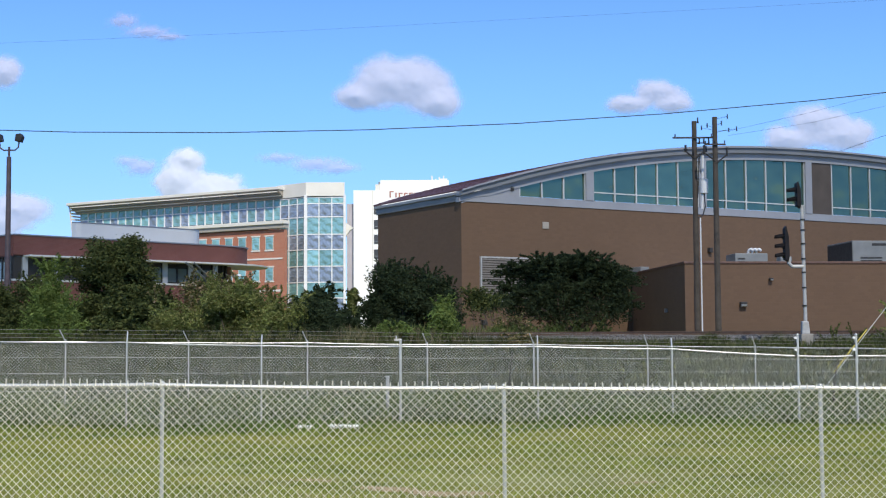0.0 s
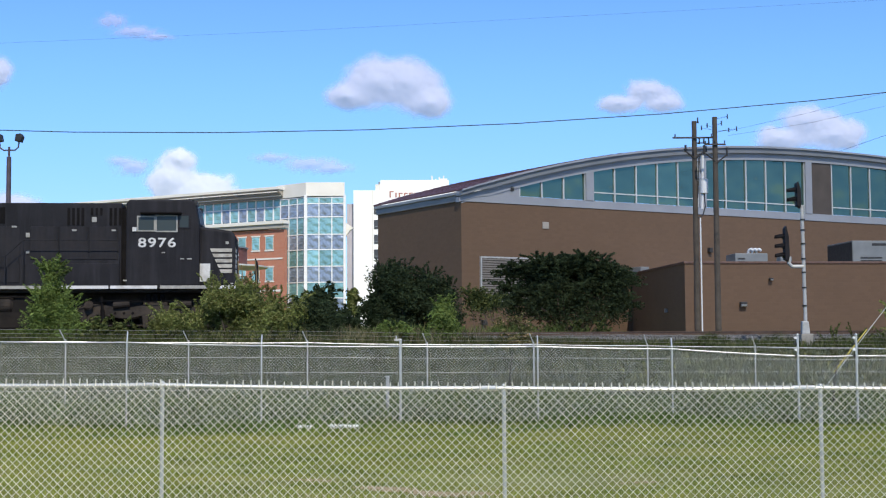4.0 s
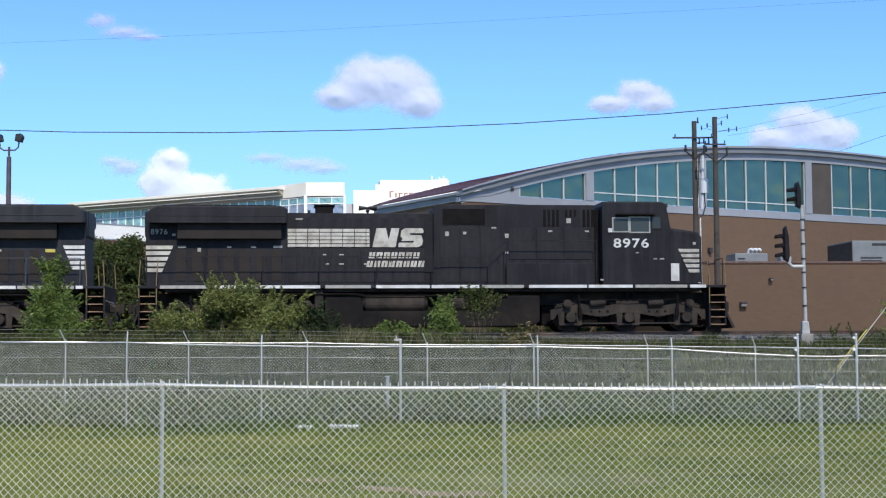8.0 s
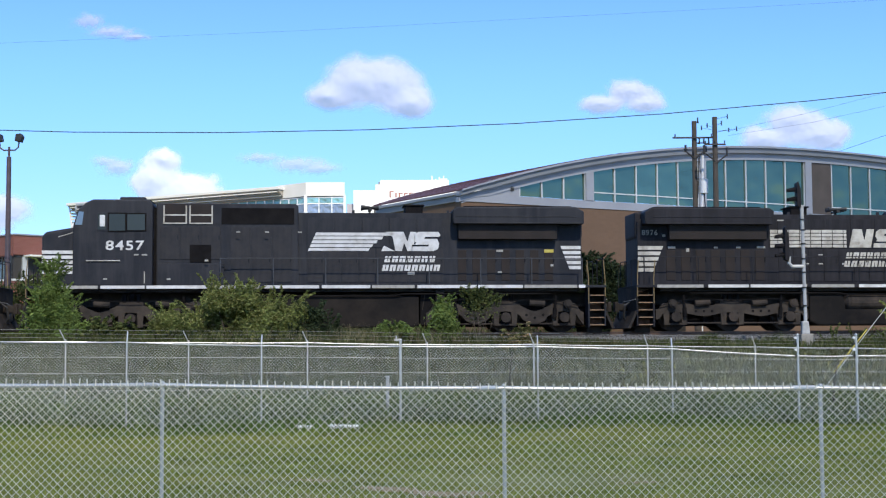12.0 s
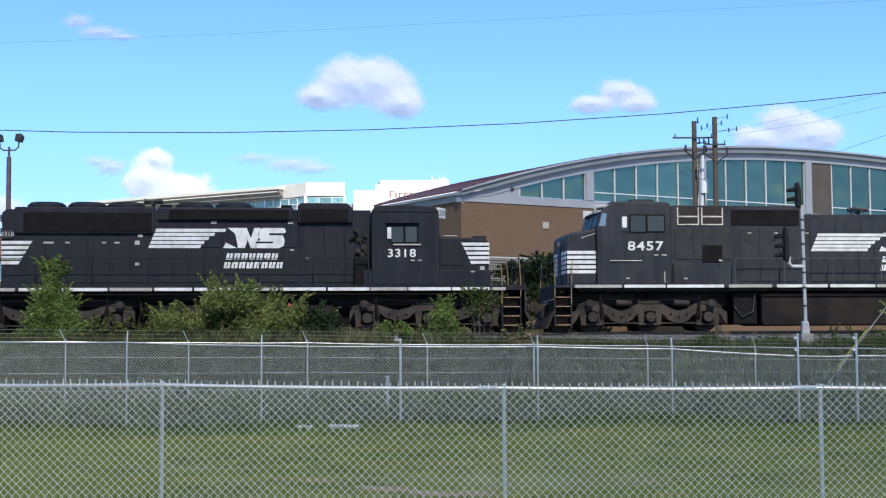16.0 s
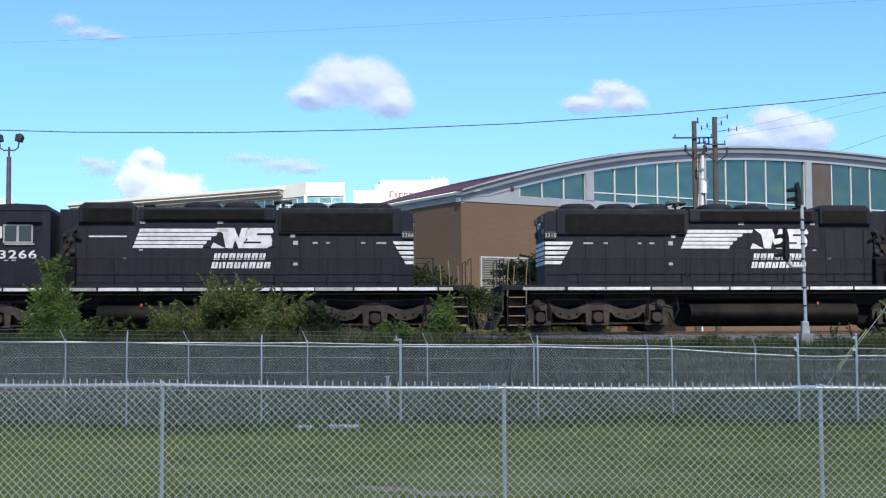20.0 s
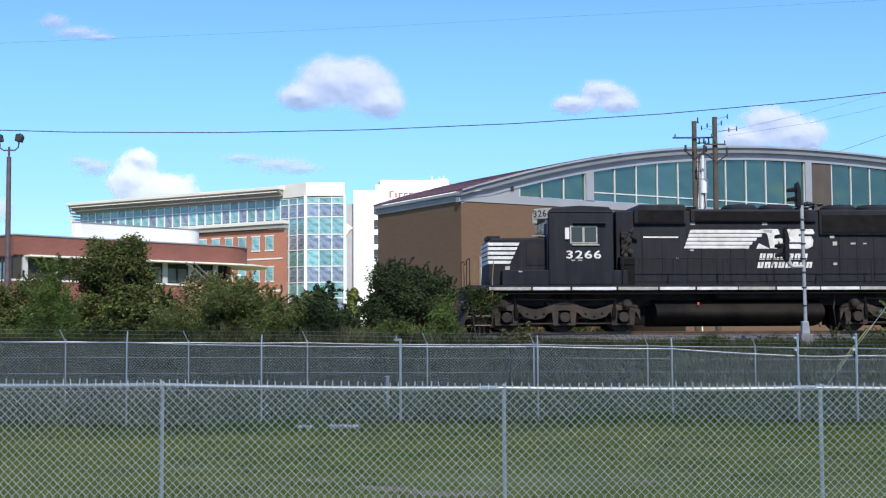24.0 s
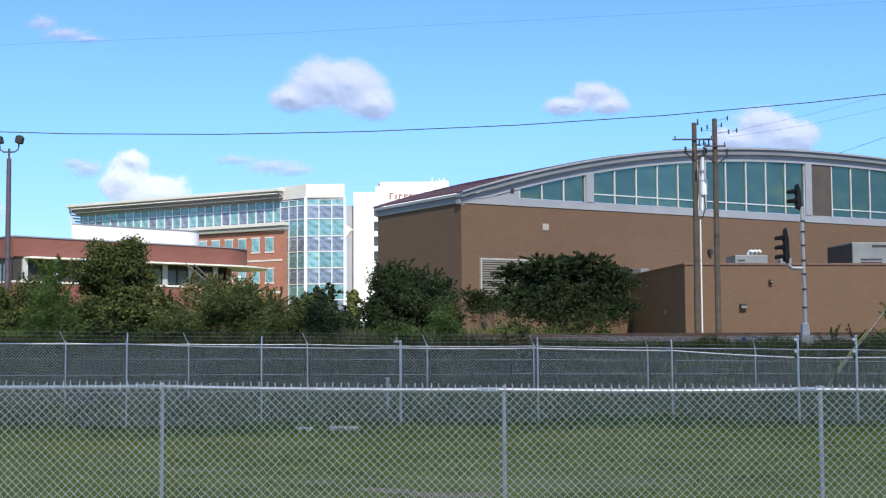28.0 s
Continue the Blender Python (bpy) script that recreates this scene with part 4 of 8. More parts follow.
def fence(label, posts, line, r_post, r_rail, r_wire, wire, arms, big=(), strands=0, steel="galv", mid=()):
    """posts: x, bottom, top of the rail."""
    f = thing("chain_link_fence", pose(0, 0, 0), label, "fence", "chain-link fences")
    xs = [p[0] for p in posts]
    top = lambda x: np.interp(x, xs, [p[2] for p in posts])
    bot = lambda x: np.interp(x, xs, [p[1] for p in posts])
    for i, (x, b, t) in enumerate(posts):
        R = r_post * (1.5 if i in big else 1.0)
        bm = bmesh.new()
        ext = 0.0 if not arms else (0.44 if i in big and i > 5 else 0.12 if i in big else 0.02)
        rod(bm, (x, line(x) + 0.03, b - 0.2), (x, line(x) + 0.03, t + ext), R, 12)
        po = part("post", bm, M[steel], f, smooth=False)
        bm = bmesh.new()
        bmesh.ops.create_uvsphere(bm, u_segments=10, v_segments=6, radius=R * 1.2, matrix=Matrix.Translation((x, line(x) + 0.03, t + ext + 0.02)))
        part("cap", bm, M[steel], po, smooth=True)
        for z in (0.08, 0.5, 0.92):
            bm = bmesh.new()
            zz = b + (t - b) * z
            rod(bm, (x, line(x) + 0.03, zz), (x, line(x) + 0.03, zz + 0.02), R * 1.12, 12)
            part("tie_band", bm, M[steel], po)
        if ext > 0.4:
            for k in range(4):
                part("strand_clip", box(x - R - 0.05, x - R + 0.005, line(x) + 0.0, line(x) + 0.06, t - 0.02 + k * 0.13, t + 0.03 + k * 0.13, 0.008), M["whitewall" if k % 2 else "dark"], po)
        if arms and i not in big:
            bm = bmesh.new()
            rod(bm, (x, line(x) + 0.03, t), (x - arms[0], line(x) + arms[1], t + arms[2]), 0.016, 6)
            part("barb_arm", bm, M[steel], po)
    for (x, b, t), (u, c, s) in zip(posts, posts[1:]):
        bm = bmesh.new()
        m = 6
        pts = [(x + (u - x) * k / m, line(x + (u - x) * k / m) + 0.03, t + (s - t) * k / m - 0.012 * math.sin(math.pi * k / m)) for k in range(m + 1)]
        pipe(bm, pts, r_rail, 10)
        part("top_rail", bm, M[steel], f)
        bm = bmesh.new()
        rod(bm, (u - 0.25, line(u) + 0.03, s), (u - 0.05, line(u) + 0.03, s), r_rail * 1.15, 10)
        part("rail_sleeve", bm, M[steel], f)
    v, q = chain_link(xs[0], xs[-1], line, bot, top, r_wire, 0.03 + (r_post + 0.012) * (1 if arms else -1), not arms)
    fab = new("fabric", from_arrays("fabric", v, q, M[wire]))
    fab.parent = f
    tagged(fab, "woven wire diamond mesh", kind="stuff")
    for k in range(strands):
        g = (k + 1) / strands
        bm = bmesh.new()
        for (x, b, t), (u, c, s) in zip(posts, posts[1:]):
            ax, ay, az = arms
            rod(bm, (x - ax * g, line(x) + ay * g, t + az * g), (u - ax * g, line(u) + ay * g, s + az * g), 0.0035, 4)
            for e in range(14):
                w = (e + 0.5) / 14
                px, py, pz = x + (u - x) * w - ax * g, line(x + (u - x) * w) + ay * g, t + (s - t) * w + az * g
                rod(bm, (px - 0.01, py, pz - 0.018), (px + 0.01, py, pz + 0.018), 0.0025, 3)
        part("barbed_strand", bm, M["barb"], f, kind="stuff")
    for z in mid:
        bm = bmesh.new()
        pipe(bm, [(x, line(x) - 0.004, b + (t - b) * z) for x, b, t in posts], 0.0065, 5)
        part("tension_wire", bm, M[wire], f)
    return f


fence("waist-high galvanised chain-link fence with a bright top rail", [(-5.75, 0.06, 1.44), (-2.605, 0.06, 1.41), (0.555, 0.03, 1.364), (3.482, 0.03, 1.349), (6.55, 0.03, 1.325)],
      lambda x: 13.1 + 0.0 * x, 0.0185, 0.021, 0.0048, "wire", None)
fence("tall galvanised chain-link fence with an uneven top rail and barbed wire",
      [(-12.9, 0.05, 1.90), (-9.9, 0.05, 1.89), (-6.94, 0.06, 1.86), (-3.99, 0.04, 1.77), (-0.945, -0.02, 1.735), (2.06, 0.05, 1.715), (5.0, 0.05, 1.645), (7.76, -0.02, 1.475), (9.04, 0.0, 1.47), (12.0, 0.0, 1.47)],
      lambda x: 31.0 + 0.0 * x, 0.0175, 0.0135, 0.0035, "farwire", (0.0, 0.10, 0.24), big=(4, 7, 8), strands=0)
fence("weathered security chain-link fence with slanted barbed-wire arms",
      [(-15.7, 0.1, 1.95), (-12.7, 0.1, 1.93), (-9.66, 0.1, 1.90), (-6.62, 0.1, 1.86), (-3.59, 0.1, 1.84), (-0.44, 0.1, 1.77), (2.45, 0.1, 1.76), (5.63, 0.1, 1.70), (8.73, 0.1, 1.65), (11.74, 0.1, 1.6), (14.8, 0.1, 1.55)],
      lambda x: 38.0 + 0.19 * x, 0.018, 0.013, 0.0028, "oldwire", (0.12, -0.12, 0.3), strands=3, mid=(0.78, 0.55, 0.3))


def short_post(x, y, h, label, r=0.04):
    p = thing("marker_post", pose(x, y, 0), label, "post")
    bm = bmesh.new()
    rod(bm, (0, 0, -0.1), (0, 0, h), r, 10)
    part("shaft", bm, M["silver"], p)
    bm = bmesh.new()
    rod(bm, (0, 0, h), (0, 0, h + 0.03), r * 1.3, 10)
    part("cap", bm, M["galv"], p)


for x, y, h, lean in ((1.53, 34.0, 1.5, 3.0), (9.28, 34.0, 1.46, 5.0)):
    st = thing("stake", pose(x, y, float(ground_z(x, y)) - 0.1, 0, lean, 0), "dark weathered stake among the weeds", "stake", "stakes between the fences")
    bm = bmesh.new()
    rod(bm, (0, 0, 0), (0, 0, h * 0.7), 0.028, 7, 0.022)
    part("shaft", bm, M["under"], st)
    bm = bmesh.new()
    rod(bm, (0, 0, h * 0.7), (0.04, 0, h + 0.1), 0.02, 6, 0.012)
    part("tip", bm, M["under"], st)
short_post(-1.3, 32.8, 1.02, "short pale pipe post among the weeds")
cap = thing("post_lamp", pose(-0.99, 31.03, 1.9), "small pale fitting on top of a fence post", "fitting")
part("bracket", box(-0.09, 0.05, -0.03, 0.03, -0.05, 0.0, 0.01), M["silver"], cap)
part("stem", box(-0.06, -0.03, -0.02, 0.02, 0.0, 0.07), M["silver"], cap)
for i, (x, w) in enumerate(((-3.05, 0.32), (-2.38, 0.6))):
    b = thing("white_pipe", pose(x, 29.6 + 0.1 * i, float(ground_z(x, 29.6)) + 0.03, 0, 0, 3 - 5 * i), "white plastic pipe lying in the grass", "pipe", "pipes in the grass")
    bm = bmesh.new()
    rod(bm, (0, 0, 0.02), (w, 0, 0.02), 0.055, 10)
    part("barrel", bm, M["whitewall"], b, smooth=True)
    bm = bmesh.new()
    rod(bm, (-0.02, 0, 0.02), (0.06, 0, 0.02), 0.068, 10)
    part("socket", bm, M["whitewall"], b, smooth=True)

g = thing("guy_wire", pose(8.82, 35.0, 0.02), "steel guy wire with a yellow plastic guard", "guy wire")
gd = Vector((1.44, 0.35, 1.67))
bm = bmesh.new()
rod(bm, (0, 0, -0.1), gd * 5.5, 0.008, 6)
part("strand", bm, M["oldwire"], g)
bm = bmesh.new()
rod(bm, gd * 0.6, gd * 1.24, 0.015, 8)
part("guard", bm, M["yellow"], g, "yellow plastic guard")

# ---------- poles, signal, lamps, cables ----------


def utility_pole(x, y, base, top, arm, label, lean=0.0):
    p = thing("utility_pole", pose(x, y, base, 0, lean, 0), label, "utility pole", "utility poles")
    h = top - base
    bm = bmesh.new()
    rod(bm, (0, 0, -0.8), (0, 0, h), 0.138, 14, 0.108)
    part("pole", bm, M["pole"], p)
    for z, x0, x1 in arm:
        a = part("crossarm", box(x0, x1, -0.2, -0.12, z - 0.035, z + 0.035, 0.01), M["crossarm"], p)
        for k in range(3):
            xx = x0 + (x1 - x0) * (0.06 + 0.44 * k)
            bm = bmesh.new()
            rod(bm, (xx, -0.16, z + 0.03), (xx, -0.16, z + 0.17), 0.026, 8)
            part("insulator", bm, M["dark"], a)
    return p


p = utility_pole(11.32, 63, 1.85, 11.72, [(9.1, -1.0, 0.85)], "weathered wooden utility pole with conduit and transformer gear")
for x0, z0, x1, z1 in ((0.0, 8.15, -0.42, 8.5), (0.0, 8.15, 0.42, 8.5)):
    bm = bmesh.new()
    rod(bm, (x0, -0.1, z0), (x1, -0.12, z1), 0.035, 6)
    b = part("bracket_arm", bm, M["dark"], p)
    bm = bmesh.new()
    rod(bm, (x1, -0.12, z1 - 0.05), (x1, -0.12, z1 + 0.28), 0.05, 8)
    rod(bm, (x1, -0.12, z1 + 0.05), (x1, -0.12, z1 + 0.1), 0.085, 10)
    part("insulator", bm, M["dark"], b)
bm = bmesh.new()
rod(bm, (0.19, -0.1, -0.1), (0.19, -0.1, 5.5), 0.032, 8)
part("conduit", bm, M["mull"], p, "pale steel conduit")
part("conduit_box", box(0.08, 0.5, -0.22, 0.08, -0.3, 0.2, 0.02), M["silver"], p)
t = part("equipment_can", bmesh.new() and rod(bmesh.new(), (0.38, -0.1, 6.6), (0.38, -0.1, 7.25), 0.18, 14), M["mull"], p, "pale grey can")
bm = bmesh.new()
pipe(bm, [(0.38, -0.1, 6.6), (0.42, -0.1, 6.0), (0.3, -0.1, 5.6), (0.1, -0.1, 5.5)], 0.025, 6)
pipe(bm, [(0.2, -0.1, 8.4), (0.22, -0.1, 7.6), (0.34, -0.1, 7.25)], 0.02, 6)
pipe(bm, [(0.1, -0.1, 6.4), (0.16, -0.1, 8.2)], 0.02, 6)
part("lead_cable", bm, M["cable"], p)
bm = bmesh.new()
rod(bm, (0.28, -0.1, 5.9), (0.34, -0.1, 8.3), 0.06, 8)
part("riser", bm, M["mull"], p)
for x, z in ((0.14, 9.9), (0.2, 8.95), (0.4, 9.0), (0.5, 8.6), (0.62, 8.95)):
    bm = bmesh.new()
    rod(bm, (0.0, -0.08, z - 0.12), (x, -0.14, z - 0.1), 0.014, 5)
    rod(bm, (x, -0.14, z - 0.14), (x, -0.14, z + 0.12), 0.045, 8, 0.03)
    part("line_insulator", bm, M["dark"], p)
p = utility_pole(12.05, 62, 1.85, 11.74, [(8.65, -0.5, 0.45)], "weathered wooden utility pole with pin insulators")
for z, w in ((8.2, 0.5), (8.3, -0.5)):
    bm = bmesh.new()
    rod(bm, (0, -0.1, z - 0.4), (w, -0.1, z), 0.035, 6)
    b = part("bracket_arm", bm, M["dark"], p)
    bm = bmesh.new()
    rod(bm, (w, -0.1, z - 0.05), (w, -0.1, z + 0.32), 0.05, 8)
    part("insulator", bm, M["dark"], b)
for x, z in ((0.55, 9.9), (0.28, 9.6), (0.95, 9.35), (0.6, 9.3), (-0.35, 9.5), (-0.6, 9.4)):
    bm = bmesh.new()
    rod(bm, (0, 0, z - 0.1), (x, -0.1, z), 0.008, 4)
    rod(bm, (x, -0.1, z - 0.1), (x, -0.1, z + 0.1), 0.03, 6)
    part("line_insulator", bm, M["dark"], p)


def make_signal():
    s = thing("railway_signal", pose(11.93, 46.6, 2.05), "silver railway signal mast with two black three-lamp heads", "signal")
    part("foundation", box(-0.2, 0.2, -0.2, 0.2, -0.7, 0.0, 0.03), M["concrete"], s, "concrete foundation")
    base = bmesh.new()
    prism(base, [(-0.15, 0.0), (0.12, 0.0), (0.08, 0.4), (-0.13, 0.42)], -0.12, 0.12, 0.03)
    part("base_case", base, M["silver"], s)
    bm = bmesh.new()
    rod(bm, (0, 0, 0.38), (-0.04, 0, 4.25), 0.06, 12)
    part("mast", bm, M["silver"], s)
    for z in (0.9, 1.5, 2.0, 2.45, 2.95, 3.4, 3.75):
        bm = bmesh.new()
        rod(bm, (-0.02, 0, z), (-0.02, 0, z + 0.05), 0.085, 12)
        part("clamp", bm, M["dark"], s)
    arm = bmesh.new()
    pipe(arm, [(-0.02, 0, 2.22), (-0.4, 0, 2.22), (-0.5, 0, 2.32), (-0.5, 0, 2.55)], 0.065, 10)
    part("arm", arm, M["silver"], s)
    for hx, hz, n in ((-0.25, 4.22, 2), (-0.68, 2.45, 3)):
        q = 0.73 if n == 2 else 1.0
        h = part("head", prism(bmesh.new(), [(hx + 0.02, hz + 0.02), (hx + 0.14, hz - 0.08), (hx + 0.19, hz + 0.1), (hx + 0.17, hz + 0.75 * q), (hx + 0.09, hz + 1.12 * q), (hx + 0.03, hz + 1.05 * q)], -0.12, 0.12, 0.02), M["signal"], s, "black signal head")
        part("backplate", prism(bmesh.new(), [(hx + 0.02, hz - 0.02), (hx + 0.06, hz - 0.02), (hx + 0.06, hz + 1.05 * q), (hx + 0.02, hz + 1.05 * q)], -0.17, 0.17, 0.03), M["signal"], h)
        for k in range(n):
            z = hz + 0.14 + k * 0.31 + (0.08 if n == 2 else 0)
            hood = bmesh.new()
            v = []
            for a in range(9):
                t_ = radians(-20 + a * 27.5)
                v.append([hood.verts.new((hx + e, 0.11 * math.cos(t_) * (1 if e > -0.2 else 0.8), z + (0.11 if e > -0.2 else 0.085) * math.sin(t_) - (0.03 if e < -0.2 else 0))) for e in (0.02, -0.27)])
            for a in range(8):
                hood.faces.new((v[a][0], v[a + 1][0], v[a + 1][1], v[a][1]))
            bmesh.ops.solidify(hood, geom=hood.faces[:], thickness=0.012)
            part("hood", hood, M["signal"], h)
            bm = bmesh.new()
            rod(bm, (hx - 0.02, 0, z), (hx + 0.02, 0, z), 0.1, 14)
            part("lens", bm, M["pane"], h)


make_signal()

lp = thing("area_light", pose(-19.15, 62, 1.85), "brown steel pole with floodlights on curved arms", "light pole")
bm = bmesh.new()
rod(bm, (0, 0, -0.3), (0, 0, 8.3), 0.14, 14, 0.10)
rod(bm, (0, 0, 8.3), (0, 0, 8.75), 0.05, 8)
part("pole", bm, M["polepaint"], lp)
for sx in (1, -1):
    bm = bmesh.new()
    pipe(bm, [(0, 0, 8.6), (sx * 0.25, 0, 8.6), (sx * 0.4, 0, 8.72), (sx * 0.44, 0, 9.0)], 0.035, 8)
    a = part("arm", bm, M["polepaint"], lp)
    part("floodlight", prism(bmesh.new(), [(sx * 0.28, 9.0), (sx * 0.55, 8.95), (sx * 0.63, 9.2), (sx * 0.55, 9.33), (sx * 0.33, 9.3)], -0.2, 0.2, 0.03), M["dark"], a)


def cable(name, pts, r, label):
    c = thing(name, pose(*pts[0]), label, "cable", "overhead cables")
    o = Vector(pts[0])
    bm = bmesh.new()
    m = 8
    line = []
    for a, b in zip(pts, pts[1:]):
        for k in range(m):
            line.append(Vector(a).lerp(Vector(b), k / m) - o)
    line.append(Vector(pts[-1]) - o)
    pipe(bm, line, r, 6)
    part("conductor", bm, M["cable"], c)


cable("overhead_cable", [(x, 57, 10.42 + 0.00045 * (x + 9.5) ** 2 * 4.3) for x in range(-45, 50, 6)], 0.019, "thick black overhead cable with a slight sag")
cable("overhead_cable", [(-60, 80, 18.2), (-25, 80, 19.17), (-9, 80, 19.74), (7, 80, 20.5), (20, 80, 21.1), (60, 80, 23.1)], 0.0045, "thin overhead wire high over the track")
cable("overhead_wire", [(12.6, 61.9, 11.1), (16, 61, 11.75), (22, 60, 13.2), (34, 57, 16.5)], 0.005, "thin overhead wire strung from the utility pole")
cable("overhead_wire", [(12.6, 61.9, 10.9), (16, 61, 11.3), (22, 60, 12.5), (34, 57, 15.5)], 0.005, "thin overhead wire strung from the utility pole")
cable("overhead_wire", [(30.5, 109.05, 16.45), (32.9, 105, 17.1), (35, 92, 17.2)], 0.014, "thin overhead wire rising from the arena roof")

# ---------- plants ----------


def leaf_mesh(name, centres, size, rng, material, up=0.35, long=2.2, spread=0.35):
    n = len(centres)
    a = rng.normal(size=(n, 3))
    a[:, 2] *= 0.7
    a /= np.linalg.norm(a, axis=1, keepdims=True)
    nrm = rng.normal(size=(n, 3)) + np.array([0, -0.25, up * 2])
    b = np.cross(nrm, a)
    b /= np.linalg.norm(b, axis=1, keepdims=True) + 1e-9
    s = size * rng.uniform(1 - spread, 1 + spread, (n, 1))
    v = np.stack([centres - a * s * long / 2, centres + b * s / 2 - a * s * 0.1, centres + a * s * long / 2, centres - b * s / 2 - a * s * 0.1], 1).reshape(-1, 3)
    f = np.arange(n * 4).reshape(-1, 4)
    return from_arrays(name, v, f, material)


def shrub(name, x, y, w, h, d, n, size, material, label, category="shrub", clumps=14, lift=0.0, trunk=0.05, shoots=0, shoot=0.6, seed=1, shape=1.0, group="", cone=False, profile=None, puff=1.0, arch_over=0.0, stems=0, slim=2.2):
    """Stems up from the root, a crown of clumps of small leaves with gaps, and loose shoots."""
    rng = np.random.default_rng(seed)
    z0 = float(ground_z(x, y))
    s = thing(name, pose(x, y, z0 - 0.03), label, category, group)
    cs, rs = [], []
    for k in range(clumps):
        a, q = rng.uniform(0, 2 * math.pi), math.sqrt(rng.uniform(0, 1))
        hz = rng.uniform(0, 1)
        taper = math.sqrt(max(0.08, 1 - (abs(hz - 0.42) / 0.62) ** 2)) ** shape
        r = rng.uniform(0.16, 0.27) * min(w, h) * puff
        if profile:
            taper = float(np.interp(hz, [p[0] for p in profile], [p[1] for p in profile]))
        if cone:
            hz = hz ** 1.25
            taper = 1.02 - 0.92 * hz ** 0.8
            r *= 0.9 - 0.55 * hz
        cs.append((math.cos(a) * q * (w / 2 - r * 0.7) * taper, math.sin(a) * q * (d / 2) * taper, lift + r * 0.6 + hz * max(0.1, h - lift - r * 1.5)))
        rs.append(r)
    cs, rs = np.array(cs), np.array(rs)
    which = rng.choice(clumps, n, p=rs ** 2 / (rs ** 2).sum())
    dirs = rng.normal(size=(n, 3))
    dirs /= np.linalg.norm(dirs, axis=1, keepdims=True)
    u = (0.35 + 0.65 * rng.uniform(0, 1, (n, 1)) ** 0.6) * (1 + 0.16 * rng.normal(size=(n, 1)))
    pts = cs[which] + dirs * u * rs[which][:, None] * np.array([1.1, 1.0, 0.85])
    extra = []
    for k in range(shoots):
        c = cs[max(rng.integers(clumps, size=2 if arch_over else 1), key=lambda i: cs[i][2] + 0.35 * abs(cs[i][0]))]
        o = np.array([rng.normal() * 0.5, rng.normal() * 0.3, 1.0])
        if arch_over:
            o += np.array([c[0] / w * 2, c[1] / d * 2, 0]) * arch_over
        o /= np.linalg.norm(o)
        st = c + o * rs.mean() * (0.35 if arch_over else 0.7)
        m = int(10 * shoot / size * 0.35) + 8
        t = rng.uniform(0, 1, (m, 1))
        bend = np.array([rng.normal() * 0.25, 0, -0.15 - 0.5 * arch_over])
        extra.append(st + o * t * shoot * rng.uniform(0.6, 1.3) + bend * t * t * shoot + rng.normal(size=(m, 3)) * size * 0.35)
    if extra:
        pts = np.concatenate([pts] + extra)
    pts = pts[pts[:, 2] > 0.02]
    crown = new("crown", leaf_mesh("crown", pts, size, rng, M[material], long=slim))
    crown.parent = s
    if category == "tree":
        bm = bmesh.new()
        rod(bm, (0, 0, 0), (0.05, 0, h * 0.45), trunk, 9, trunk * 0.7)
        for c in cs[:10]:
            rod(bm, (0.03, 0, h * rng.uniform(0.2, 0.45)), tuple(c), trunk * 0.45, 6, trunk * 0.12)
        part("trunk", bm, M["bark"], s)
        return s
    for c in cs[:9 if lift < 1 else 2]:
        bm = bmesh.new()
        rod(bm, (c[0] * 0.25, c[1] * 0.25, 0), tuple(c), trunk * 0.5, 6, trunk * 0.15)
        part("stem", bm, M["bark"], s)
    for k in range(stems):
        c = cs[rng.integers(clumps)]
        foot = rng.normal() * 0.055 * w
        bm = bmesh.new()
        pipe(bm, [(foot, rng.normal() * 0.3, 0), (foot * 1.2 + rng.normal() * 0.1, 0, lift * 0.6), (c[0] * 0.6 + foot * 0.5, c[1] * 0.5, lift + 0.5), tuple(c)], trunk * rng.uniform(0.25, 0.6), 5)
        part("stem", bm, M["bark"], s)
    return s


# behind the railway
shrub("oak_tree", -15.0, 64, 4.8, 5.15, 4.0, 52000, 0.07, "leaf_oak", "dense dark green oak tree with a rounded uneven crown", "tree", 70, 0.3, 0.16, 10, 0.2, 11, 0.8,
      profile=((0, 0.95), (0.35, 1.02), (0.55, 0.9), (0.75, 0.76), (0.88, 0.7), (1.0, 0.6)), puff=0.6)
shrub("large_shrub", 6.4, 72, 7.2, 4.3, 5.0, 24000, 0.058, "leaf_dark", "wide dark green shrub with arching shoots and bare stems", "shrub", 96, 0.8, 0.1, 1150, 1.15, 12, 0.5,
      profile=((0, 0.82), (0.3, 1.0), (0.6, 0.96), (0.85, 0.78), (1.0, 0.52)), puff=0.72, arch_over=0.7, stems=26, slim=3.0)
shrub("large_shrub", -1.75, 70, 6.0, 3.95, 4.0, 42000, 0.066, "leaf_dark", "dark green rounded shrub beside the arena wall", "shrub", 64, 0.0, 0.08, 220, 0.6, 13, 0.7,
      profile=((0, 1.0), (0.4, 0.98), (0.7, 0.78), (1.0, 0.5)), puff=0.75)
shrub("shrub", -5.9, 66, 2.6, 2.5, 2.0, 6500, 0.12, "leaf_dark", "low dark spiky shrub", "shrub", 14, 0, 0.05, 40, 0.6, 14)
shrub("shrub", -18.2, 60, 4.4, 3.0, 2.6, 24000, 0.066, "leaf_oak", "green thicket beside the light pole", "shrub", 26, 0, 0.06, 40, 0.5, 15, 0.5)
shrub("shrub", -9.9, 61, 6.2, 2.9, 2.4, 30000, 0.062, "leaf_olive", "olive brown thicket with seed heads", "shrub", 34, 0, 0.05, 230, 0.6, 16, 0.5)
